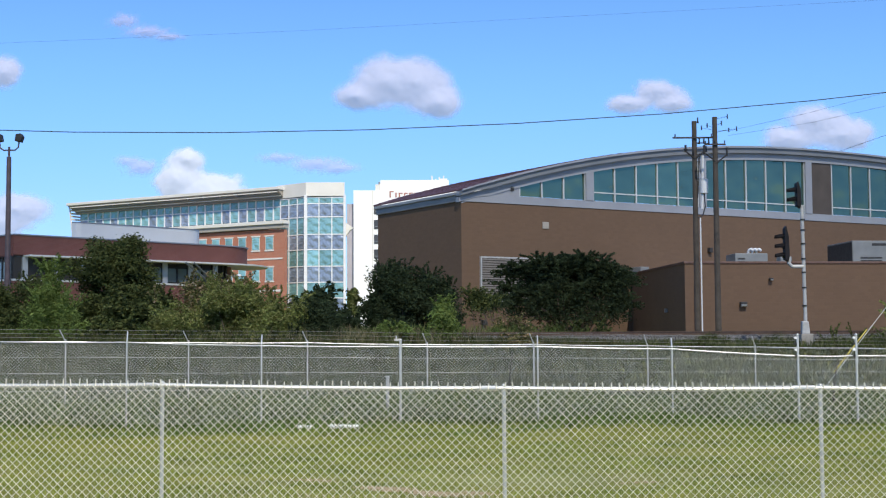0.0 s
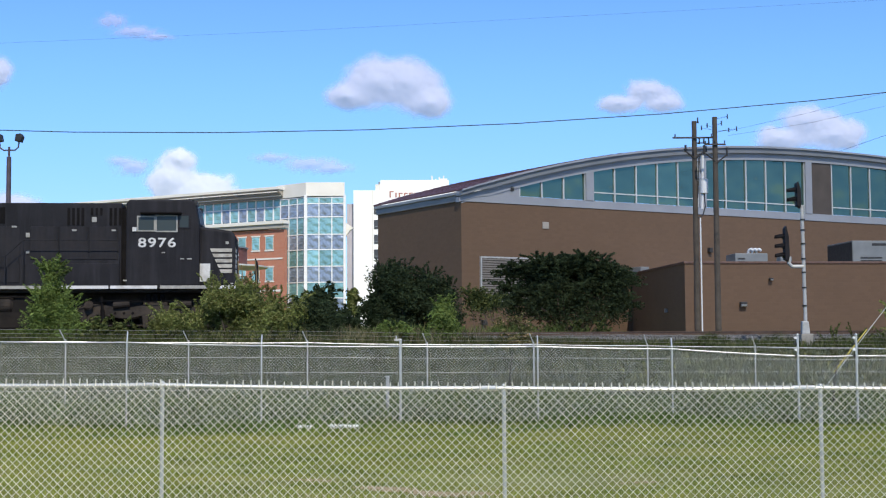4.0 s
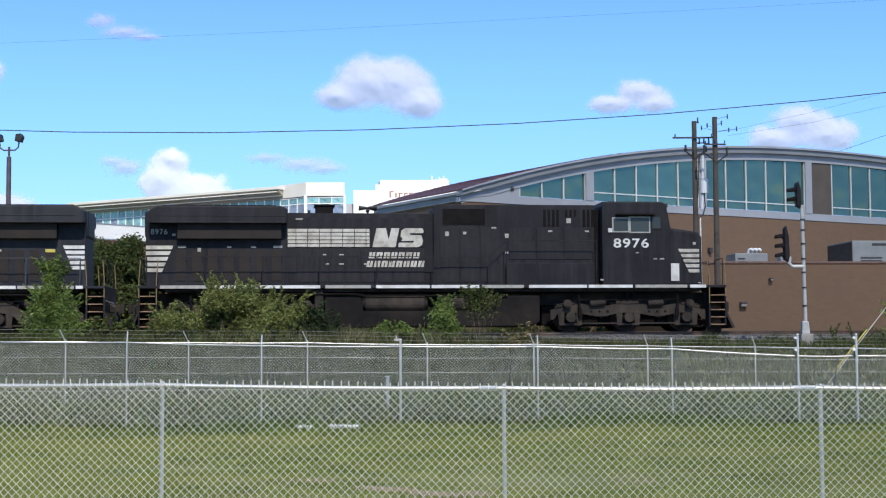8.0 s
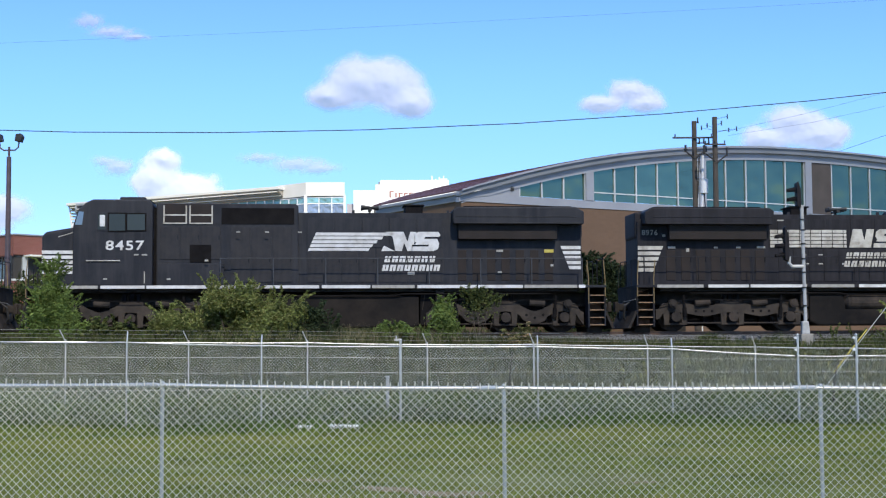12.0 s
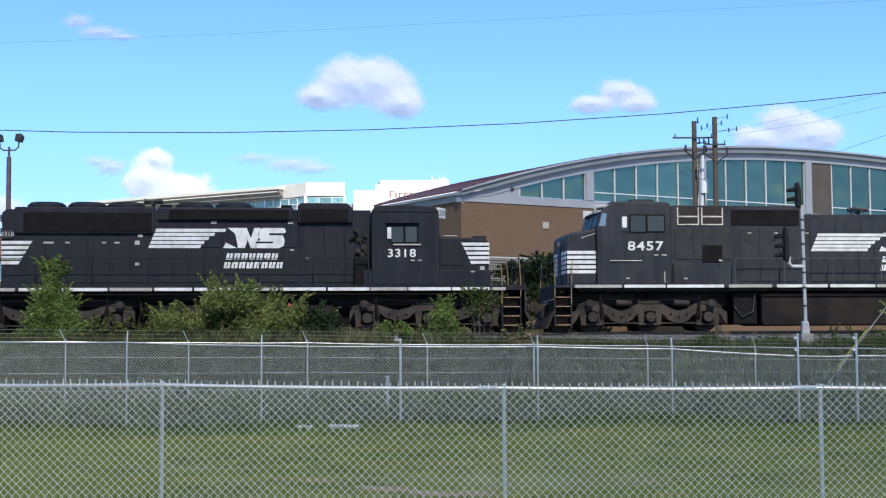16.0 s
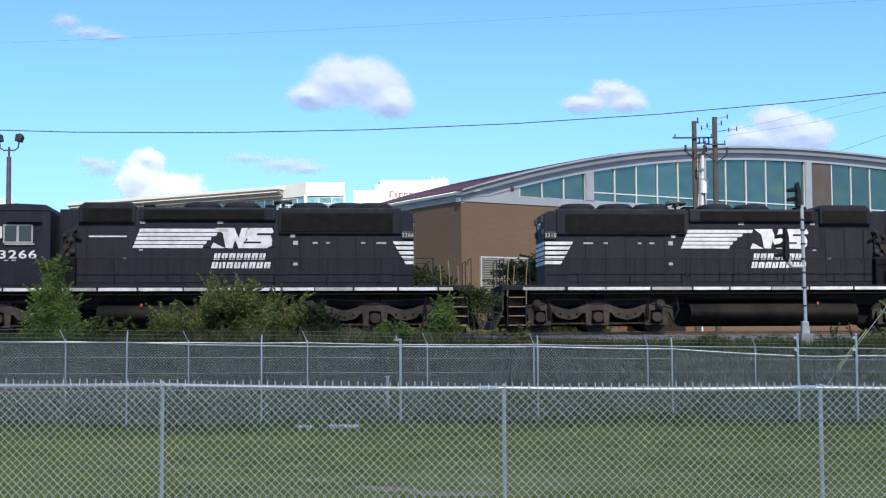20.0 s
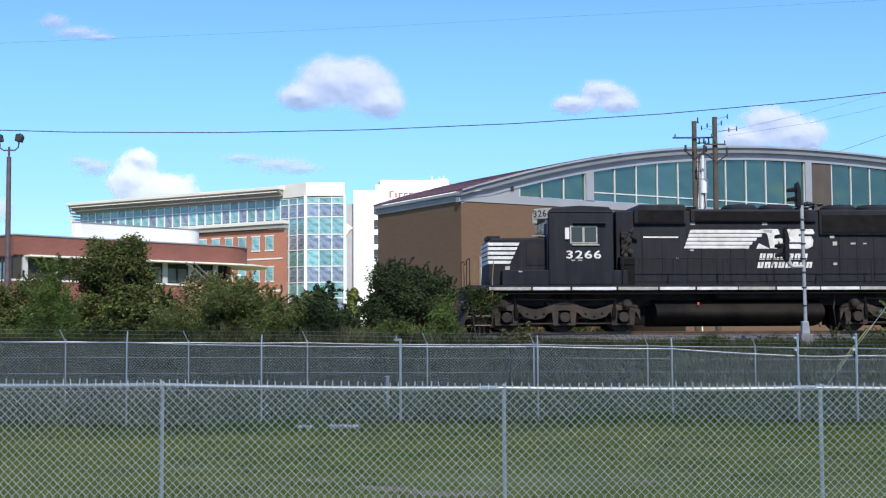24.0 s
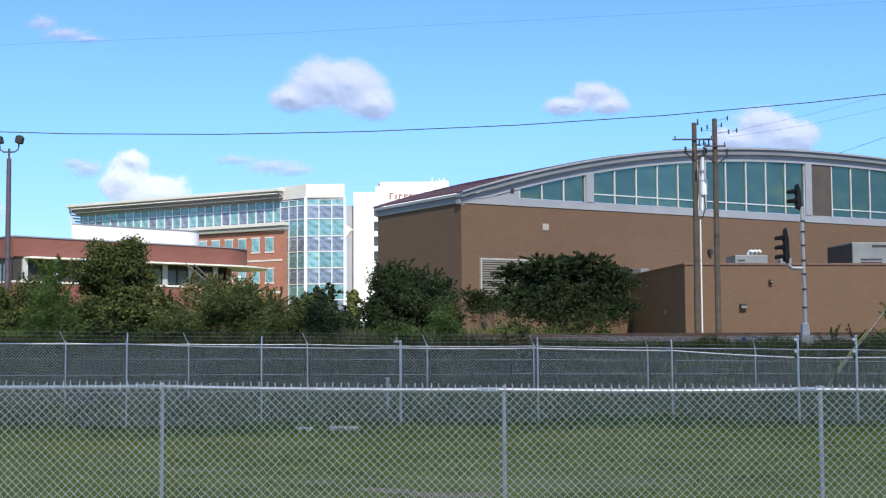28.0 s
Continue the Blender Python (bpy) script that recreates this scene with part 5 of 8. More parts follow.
shrub("shrub", -12.9, 59.5, 3.6, 2.4, 2.0, 10000, 0.09, "leaf_oak", "green thicket under the oak", "shrub", 18, 0, 0.05, 30, 0.4, 17, 0.5)
shrub("shrub", 2.15, 66, 2.3, 2.45, 1.4, 1900, 0.06, "leaf_dark", "leaning dark bush with bare stems in front of the louvre vent", "shrub", 14, 1.45, 0.04, 26, 0.5, 18, arch_over=0.5, stems=5)
shrub("shrub", 3.1, 64, 2.2, 0.95, 1.2, 1600, 0.06, "leaf_olive", "low straggling weeds below the louvre vent", "shrub", 12, 0.0, 0.02, 50, 0.4, 56, 0.6)
shrub("shrub", -8.75, 140, 1.7, 5.9, 2.0, 2400, 0.2, "leaf_bank", "yellowish tree beyond the tower", "tree", 10, 1.0, 0.12, 4, 0.5, 19)
shrub("shrub", -4.0, 62, 5.4, 1.4, 1.6, 9000, 0.08, "leaf_dark", "low weeds beyond the rails", "shrub", 18, 0, 0.03, 60, 0.5, 20, 0.5)
shrub("shrub", -4.9, 64.5, 3.4, 1.7, 1.6, 5200, 0.075, "leaf_dark", "dark weedy bush beyond the rails", "shrub", 14, 0, 0.03, 40, 0.4, 55, 0.6)
shrub("shrub", 4.5, 58, 6.0, 0.75, 1.2, 3000, 0.055, "leaf_oak", "low weeds beyond the rails", "shrub", 18, 0, 0.03, 60, 0.4, 21, 0.5)
# in front of the railway
shrub("sapling", -12.6, 45.6, 2.9, 2.75, 1.6, 15000, 0.03, "leaf_bright", "bright green pointed sapling growing on the bank", "shrub", 46, 0.0, 0.04, 260, 0.5, 31, 1.6, "plants on the bank", True, slim=3.6)
shrub("shrub", -6.7, 45.4, 5.3, 2.05, 1.8, 42000, 0.031, "leaf_bank", "olive green bush growing on the bank", "shrub", 40, 0.0, 0.04, 170, 0.55, 32, 0.7, "plants on the bank", slim=3.6)
shrub("sapling", 0.12, 45.8, 1.3, 1.75, 0.8, 5200, 0.03, "leaf_bright", "bright green sapling with drooping leaves on the bank", "shrub", 16, 0.0, 0.03, 70, 0.3, 33, 0.8, "plants on the bank", slim=3.6)
shrub("sapling", 1.2, 45.8, 1.5, 1.95, 0.6, 620, 0.036, "leaf_oak", "thin green vine bush on the bank", "shrub", 10, 0.95, 0.015, 80, 0.4, 34, 1.0, "plants on the bank")
shrub("shrub", -1.6, 45.2, 3.0, 0.9, 1.2, 6000, 0.058, "leaf_bright", "low green bush on the bank", "shrub", 11, 0, 0.03, 24, 0.35, 35, 0.6, "plants on the bank")
shrub("shrub", 2.4, 45.0, 1.8, 0.9, 1.0, 2000, 0.07, "leaf_olive", "low reddish weeds on the bank", "shrub", 8, 0, 0.03, 26, 0.4, 36, 0.6, "plants on the bank")
shrub("shrub", 14.75, 46.5, 0.8, 1.5, 0.6, 260, 0.05, "leaf_bank", "thin green stalks on the bank beside the signal", "shrub", 9, 0, 0.02, 18, 0.5, 37, 0.8, "plants on the bank")
shrub("shrub", -10.6, 45.3, 3.2, 1.1, 1.2, 4000, 0.075, "leaf_oak", "low green bush on the bank", "shrub", 12, 0, 0.03, 30, 0.4, 38, 0.5, "plants on the bank")


def blades(name, n, region, height, width, material, label, seed, lean=0.35):
    """Grass: single bent blades on the ground."""
    rng = np.random.default_rng(seed)
    x, y = region(rng, n)
    z = ground_z(x, y)
    h = height(x, y, rng)
    a = rng.uniform(0, 2 * math.pi, len(x))
    w = width * rng.uniform(0.6, 1.4, len(x))
    b = np.stack([x, y, z - 0.01], -1)
    side = np.stack([np.cos(a), np.sin(a), np.zeros_like(a)], -1) * w[:, None] / 2
    tip = rng.normal(size=(len(x), 3)) * lean * h[:, None]
    tip[:, 2] = h
    midp = b + tip * np.array([0.35, 0.35, 0.6])
    v = np.stack([b - side, b + side, midp + side * 0.8, b + tip, midp - side * 0.8], 1).reshape(-1, 3)
    k = np.arange(len(x)) * 5
    f = np.concatenate([np.stack([k, k + 1, k + 2, k + 4], -1)])
    f2 = np.stack([k + 4, k + 2, k + 3], -1)
    me = bpy.data.meshes.new(name)
    me.from_pydata(v.tolist(), [], f.tolist() + f2.tolist())
    me.materials.append(M[material])
    ob = new(name, me)
    tagged(ob, label, "grass", kind="stuff")


BARE = ((-0.7, 17.7, 0.5, 0.34), (-0.08, 17.4, 0.5, 0.36), (0.42, 17.6, 0.32, 0.26), (-1.7, 18.4, 0.35, 0.18), (2.6, 18.9, 0.3, 0.15))


def bare_patch(x, y, a, b, seed):
    rng = np.random.default_rng(seed)
    t = np.linspace(0, 2 * math.pi, 28, endpoint=False)
    k = 1 + 0.16 * np.sin(3 * t + seed) + rng.uniform(-0.12, 0.12, 28)
    px, py = x + a * 0.85 * k * np.cos(t), y + b * 0.85 * k * np.sin(t)
    v = [(x, y, float(ground_z(x, y)) + 0.014)] + [(p, q, float(ground_z(p, q)) + 0.006) for p, q in zip(px, py)]
    me = bpy.data.meshes.new("bare_patch")
    me.from_pydata(v, [], [(0, i + 1, (i + 1) % 28 + 1) for i in range(28)])
    me.materials.append(M["soil"])
    tagged(new("bare_patch", me), "worn tan bare soil in the lawn", "bare soil", kind="structure")


for i, p in enumerate(BARE):
    bare_patch(*p, i)


def lawn_area(rng, n):
    y = 14.5 + 16.8 * rng.uniform(0, 1, n) ** 0.8
    x = rng.uniform(-1, 1, n) * (0.33 * y + 0.6)
    dry = np.array([noise.noise((a * 0.28, b * 0.55, 3.0)) for a, b in zip(x, y)])
    bare = np.zeros(n, bool)
    for bx_, by_, ax_, ay_ in BARE:
        bare |= ((x - bx_) / ax_) ** 2 + ((y - by_) / ay_) ** 2 < rng.uniform(0.0, 1.1, n)
    keep = ~bare & (rng.uniform(0, 1, n) > 0.15 + 1.5 * np.clip(dry, 0, 1) * (y < 22))
    return x[keep], y[keep]


blades("lawn_grass", 170000, lawn_area, lambda x, y, r: r.uniform(0.02, 0.055, len(x)) * (1 + 0.06 * (y - 16)), 0.013, "blade", "short mown grass of the lawn", 41)
blades("long_grass", 26000, lambda r, n: (lambda y: (r.uniform(-1, 1, n) * (0.34 * y + 0.5), y))(27.2 + 5.5 * r.uniform(0, 1, n) ** 0.8),
       lambda x, y, r: r.uniform(0.05, 0.26, len(x)) * np.clip((y - 26.2) / 3.4, 0.25, 1.1) * (0.7 + 0.5 * np.sin(x * 0.8 + 2 * np.sin(y))), 0.02, "long", "longer unmown grass along the tall fence", 47, 0.5)
blades("weed_strip", 60000, lambda r, n: (lambda y: (r.uniform(-1, 1, n) * (0.34 * y + 0.5), y))(30.6 + 9.5 * r.uniform(0, 1, n)),
       lambda x, y, r: r.uniform(0.12, 0.5, len(x)) * np.clip((y - 29.5) / 3, 0.3, 1.15), 0.03, "weed", "tall dark green weeds between the fences", 42)
blades("bank_weeds", 60000, lambda r, n: (lambda y: (r.uniform(-1, 1, n) * (0.34 * y + 1), y))(39.5 + 8.0 * r.uniform(0, 1, n)),
       lambda x, y, r: r.uniform(0.12, 0.45, len(x)) * np.interp(x, [-2, 3, 6], [1.75, 1.35, 0.85]), 0.03, "bankweed", "rough weeds on the railway bank", 43)
blades("shoulder_weeds", 8500, lambda r, n: (lambda x: (x, 46.4 + 0.1 * x + 1.9 * r.uniform(0, 1, n)))(r.uniform(3, 19, n)),
       lambda x, y, r: r.uniform(0.1, 0.5, len(x)) * np.clip(0.5 + 0.8 * np.sin(x * 1.7 + 2 * np.sin(x * 0.6)), 0.15, 1.2), 0.02, "bankweed", "patchy weeds on the ballast shoulder", 48, 0.4)
blades("dry_stems", 1300, lambda r, n: (r.normal(-3.1, 1.9, n), r.uniform(44.0, 47, n)),
       lambda x, y, r: r.uniform(0.4, 0.95, len(x)), 0.016, "straw", "dry brown grass stems on the bank", 44, 0.2)
blades("scrub", 12000, lambda r, n: (r.uniform(-16, 6, n), r.uniform(44.5, 47.5, n)),
       lambda x, y, r: r.uniform(0.25, 0.85, len(x)) * (0.55 + 0.45 * np.sin(x * 2.1 + 3 * np.sin(x * 0.7))), 0.02, "scrub", "scruffy brown and green stems in front of the rails", 46, 0.45)
blades("far_weeds", 20000, lambda r, n: (r.uniform(-22, 20, n), r.uniform(55.2, 59, n)),
       lambda x, y, r: r.uniform(0.15, 0.6, len(x)) * np.where(x < 4 + np.sin(y * 3), 1.6, 1.05), 0.03, "weed", "weeds along the far side of the railway", 45)

shrub("shrub", 12.9, 44.6, 2.6, 0.8, 0.8, 120, 0.034, "leaf_oak", "thin weeds on the bank below the signal", "weeds", 9, 0.0, 0.01, 22, 0.5, 51, 0.6, "plants on the bank")
shrub("shrub", 8.6, 44.8, 1.6, 0.6, 0.7, 90, 0.034, "leaf_oak", "thin weeds on the bank", "weeds", 7, 0.0, 0.01, 16, 0.35, 52, 0.6, "plants on the bank")
shrub("shrub", 6.2, 58, 1.1, 0.9, 0.8, 500, 0.06, "leaf_oak", "small green bush beyond the rails", "shrub", 7, 0.0, 0.02, 20, 0.4, 53, 0.8)
shrub("shrub", -4.4, 45.3, 2.6, 1.3, 1.0, 2600, 0.045, "leaf_dark", "low dark spiky bush on the bank", "shrub", 10, 0.0, 0.03, 60, 0.5, 54, 0.7, "plants on the bank")

# ---------- clouds ----------
CLOUDS = []


def cloud(lobes, drift, seed, matter="cloud", label="white cumulus cloud with a soft grey base", ragged=0.24, crisp=2.1):
    """A billowing relief of vapour far off, thick in the middle and thinning to a torn rim.
    lobes: centre and half-size across and up, in steps of S metres; drift: steps a second."""
    lo_x, hi_x = min(l[0] - 1.5 * l[2] for l in lobes), max(l[0] + 1.5 * l[2] for l in lobes)
    lo_z, hi_z = min(l[1] - 1.7 * l[3] for l in lobes), max(l[1] + 1.5 * l[3] for l in lobes)
    cx, cz = (lo_x + hi_x) / 2, (lo_z + hi_z) / 2
    nu, nv = 84, 52
    gx, gz = np.meshgrid(np.linspace(lo_x, hi_x, nu), np.linspace(lo_z, hi_z, nv))
    reach = sum(min(l[2], l[3]) for l in lobes) / len(lobes)
    big = np.array([[noise.fractal((a / reach * 0.9, b / reach * 0.9, seed * 3.7), 0.9, 2.0, 5) for a, b in zip(r1, r2)] for r1, r2 in zip(gx, gz)])
    billow = np.array([[1 - 2 * abs(noise.fractal((a / reach * 1.3 + 9, b / reach * 1.3, seed * 1.9), 1.0, 2.0, 3)) for a, b in zip(r1, r2)] for r1, r2 in zip(gx, gz)])
    total = np.zeros_like(gx)
    for lx, lz, rx, rz in lobes:
        dz = gz - lz
        total += np.exp(4.0 * (1 - np.sqrt(((gx - lx) / rx) ** 2 + (dz / (rz * np.where(dz < 0, 0.9, 1.0))) ** 2)))
    core = np.log(total + 1e-6) / 4.0
    body = core + ragged * (0.7 * big + 0.3 * (billow - 0.5))
    thick = np.sqrt(np.clip(core + 0.6, 0, 2))
    v = np.stack([(gx - cx) * S, -reach * S * (0.8 * thick + 0.02 * billow + 0.04 * big), (gz - cz) * S], -1).reshape(-1, 3)
    rim = np.clip(0.3 + crisp * body, -1, 1.3)
    i = (np.arange(nv - 1)[:, None] * nu + np.arange(nu - 1)[None]).ravel()
    f = np.stack([i, i + 1, i + nu + 1, i + nu], -1)
    f = f[rim.ravel()[f].max(1) > -0.5]
    c = thing("cloud", pose((cx - 784) * S, 4200, (610 - 0.006 * (cx - 784) + cz) * S), label, "cloud", "drifting clouds")
    me = from_arrays("puff", v, f, M[matter], True)
    at = me.attributes.new("rim", "FLOAT", "POINT")
    at.data.foreach_set("value", rim.astype(np.float32).ravel())
    ob = new("puff", me)
    ob.parent = c
    CLOUDS.append((c, (cx - 784) * S, 4200, (610 - 0.006 * (cx - 784) + cz) * S, (drift * S, 0)))


# a step of the lobes is S metres at the clouds' distance, counted from a point left of the view
S = 4200 / 2500
WISP = "thin lavender wisp of cloud"
cloud([(684, -146, 64, 48), (735, -148, 58, 44), (778, -184, 42, 32), (632, -172, 42, 24)], -4.15, 3, ragged=0.17)
cloud([(1165, -160, 42, 23), (1112, -182, 40, 18), (1195, -182, 34, 18)], -4.0, 4, crisp=1.6)
cloud([(1440, -216, 52, 31), (1392, -246, 50, 26), (1495, -240, 52, 32)], -3.4, 5, crisp=1.7)
cloud([(334, -284, 28, 24), (316, -318, 42, 36), (376, -344, 64, 34)], -3.5, 6, "bright_cloud", ragged=0.26)
cloud([(8, -128, 30, 32)], -4.0, 7)
cloud([(32, -372, 56, 32), (0, -395, 60, 34)], -3.0, 8)
cloud([(495, -278, 40, 11), (560, -291, 52, 15), (600, -298, 34, 10)], -2.8, 9, "wisp", WISP, 0.4, 1.5)
cloud([(215, -32, 30, 17), (258, -52, 44, 12), (300, -62, 30, 7)], -5.2, 10, "wisp", WISP, 0.4, 1.5)
cloud([(250, -295, 38, 17), (225, -285, 24, 12)], -3.4, 12, "wisp", WISP, 0.4, 1.5)
# the broad cumulus behind the viewer whose shadow creeps over the lawn


def sheet_cloud(x, y, z, drift, u, v, thick, label, matter="veil"):
    """A lumpy sheet of vapour; thick(u, v, lump) says how dense it is."""
    u, v = np.meshgrid(u, v)
    lump = np.array([[noise.noise((a * 0.012, b * 0.012, 4.0)) for a, b in zip(r1, r2)] for r1, r2 in zip(u, v)])
    c = thing("cloud", pose(x, y, z), label, "cloud", "drifting clouds")
    nu = u.shape[1]
    i = (np.arange(u.shape[0] - 1)[:, None] * nu + np.arange(nu - 1)[None]).ravel()
    me = from_arrays("puff", np.stack([u, v, 9 * lump], -1).reshape(-1, 3), np.stack([i, i + 1, i + nu + 1, i + nu], -1), M[matter], True)
    at = me.attributes.new("rim", "FLOAT", "POINT")
    at.data.foreach_set("value", thick(u, v, lump).astype(np.float32).ravel())
    ob = new("puff", me)
    ob.parent = c
    CLOUDS.append((c, x, y, z, drift))


def fill_cloud(x, y, z, w, d, speed=8.0):
    """A lumpy lens of vapour, out of view, added for white fill and reflections."""
    u, v = np.meshgrid(np.linspace(-1, 1, 25), np.linspace(-1, 1, 17))
    lump = np.array([[noise.noise((a * 1.7 + x, b * 1.7 + y, 2.0)) for a, b in zip(r1, r2)] for r1, r2 in zip(u, v)])
    c = thing("cloud", pose(x, y, z), "unseen white cloud added to whiten fill light and reflections", "cloud", "drifting clouds")
    i = (np.arange(16)[:, None] * 25 + np.arange(24)[None]).ravel()
    me = from_arrays("puff", np.stack([u * w / 2, v * d / 2, 40 * (1 - u * u) * (1 - v * v) * (1 + lump)], -1).reshape(-1, 3), np.stack([i, i + 1, i + 26, i + 25], -1), M["veil"], True)
    at = me.attributes.new("rim", "FLOAT", "POINT")
    at.data.foreach_set("value", (1.0 - 1.3 * (u * u + v * v) + 0.5 * lump).astype(np.float32).ravel())
    ob = new("puff", me)
    ob.parent = c
    CLOUDS.append((c, x, y, z, (-speed, 0.0)))


# both sheets are out of view; density is set to shade lawn, track, buildings
sheet_cloud(140, -700, 700, (-8.0, 0.0), np.linspace(-40, 860, 80), np.linspace(-700, 84, 64),
            lambda u, v, n: 0.87 + 0.1 * smooth01((u - 150) / 80) - np.exp(-u / 50) - 0.06 * smooth01((u - 70) / 20) + 0.06 * smooth01((u - 120) / 30) - 0.075 * np.clip(v - 33 - 10 * smooth01((u - 92) / 70) - 8 * n, 0, 40), "broad white cumulus drifting over the lawn and shading it", "deep")
sheet_cloud(328, -700, 700, (-8.0, 0.0), np.linspace(-420, 20, 60), np.linspace(30, 166, 46),
            lambda u, v, n: -0.1 + 0.42 * smooth01(-u / 35) + 0.5 * smooth01((-u - 190) / 50) - 0.06 * np.clip(50 - v + 3 * n, 0, 30) - 0.08 * np.clip(v - 148, 0, 30) + 0.14 * smooth01((-u - 30) / 30) * smooth01((v - 112) / 12), "unseen thin cloud whose shadow drifts off the buildings")
# unseen clouds added above and behind the viewer, for white fill and glass reflections
for x, y, z, w, d in ((-1300, -300, 900, 900, 500), (-700, -1200, 850, 800, 600), (1500, -300, 900, 800, 500), (300, -2200, 900, 1100, 600), (-1700, -2000, 900, 900, 600), (1600, -1700, 900, 900, 600), (-450, -30, 800, 640, 460), (430, 60, 820, 640, 430), (0, 520, 850, 760, 380), (-950, 520, 900, 600, 400), (950, 420, 900, 620, 420),
                      (-2600, -3400, 1000, 2400, 1300), (200, -4100, 1000, 2400, 1300), (2900, -3200, 1000, 2400, 1300), (-3700, -1300, 1000, 1800, 1200), (3700, -1300, 1000, 1800, 1200), (500, -7200, 1000, 1300, 1400), (1900, -6700, 1000, 900, 1200), (1300, -8800, 1000, 1000, 1700), (2900, -8000, 1000, 1100, 1500)):
    fill_cloud(x, y, z, w, d)

# ---------- locomotives ----------
LOCOS, WHEELSETS = [], []
WHEEL_R = 0.508
wheel_me = None


def wheelset_mesh():
    bm = bmesh.new()
    for s in (-1, 1):
        rod(bm, (0, s * 0.69, 0), (0, s * 0.82, 0), WHEEL_R, 28)
        rod(bm, (0, s * 0.67, 0), (0, s * 0.69, 0), WHEEL_R + 0.03, 28)
        rod(bm, (0, s * 0.80, 0), (0, s * 0.86, 0), 0.15, 12)
        for k in range(3):
            a = k * 2.094
            rod(bm, (math.cos(a) * 0.3, s * 0.81, math.sin(a) * 0.3), (math.cos(a) * 0.3, s * 0.835, math.sin(a) * 0.3), 0.06, 8)
    rod(bm, (0, -1.0, 0), (0, 1.0, 0), 0.09, 10)
    return mesh_of("wheelset", bm, M["under"])


wheel_me = wheelset_mesh()


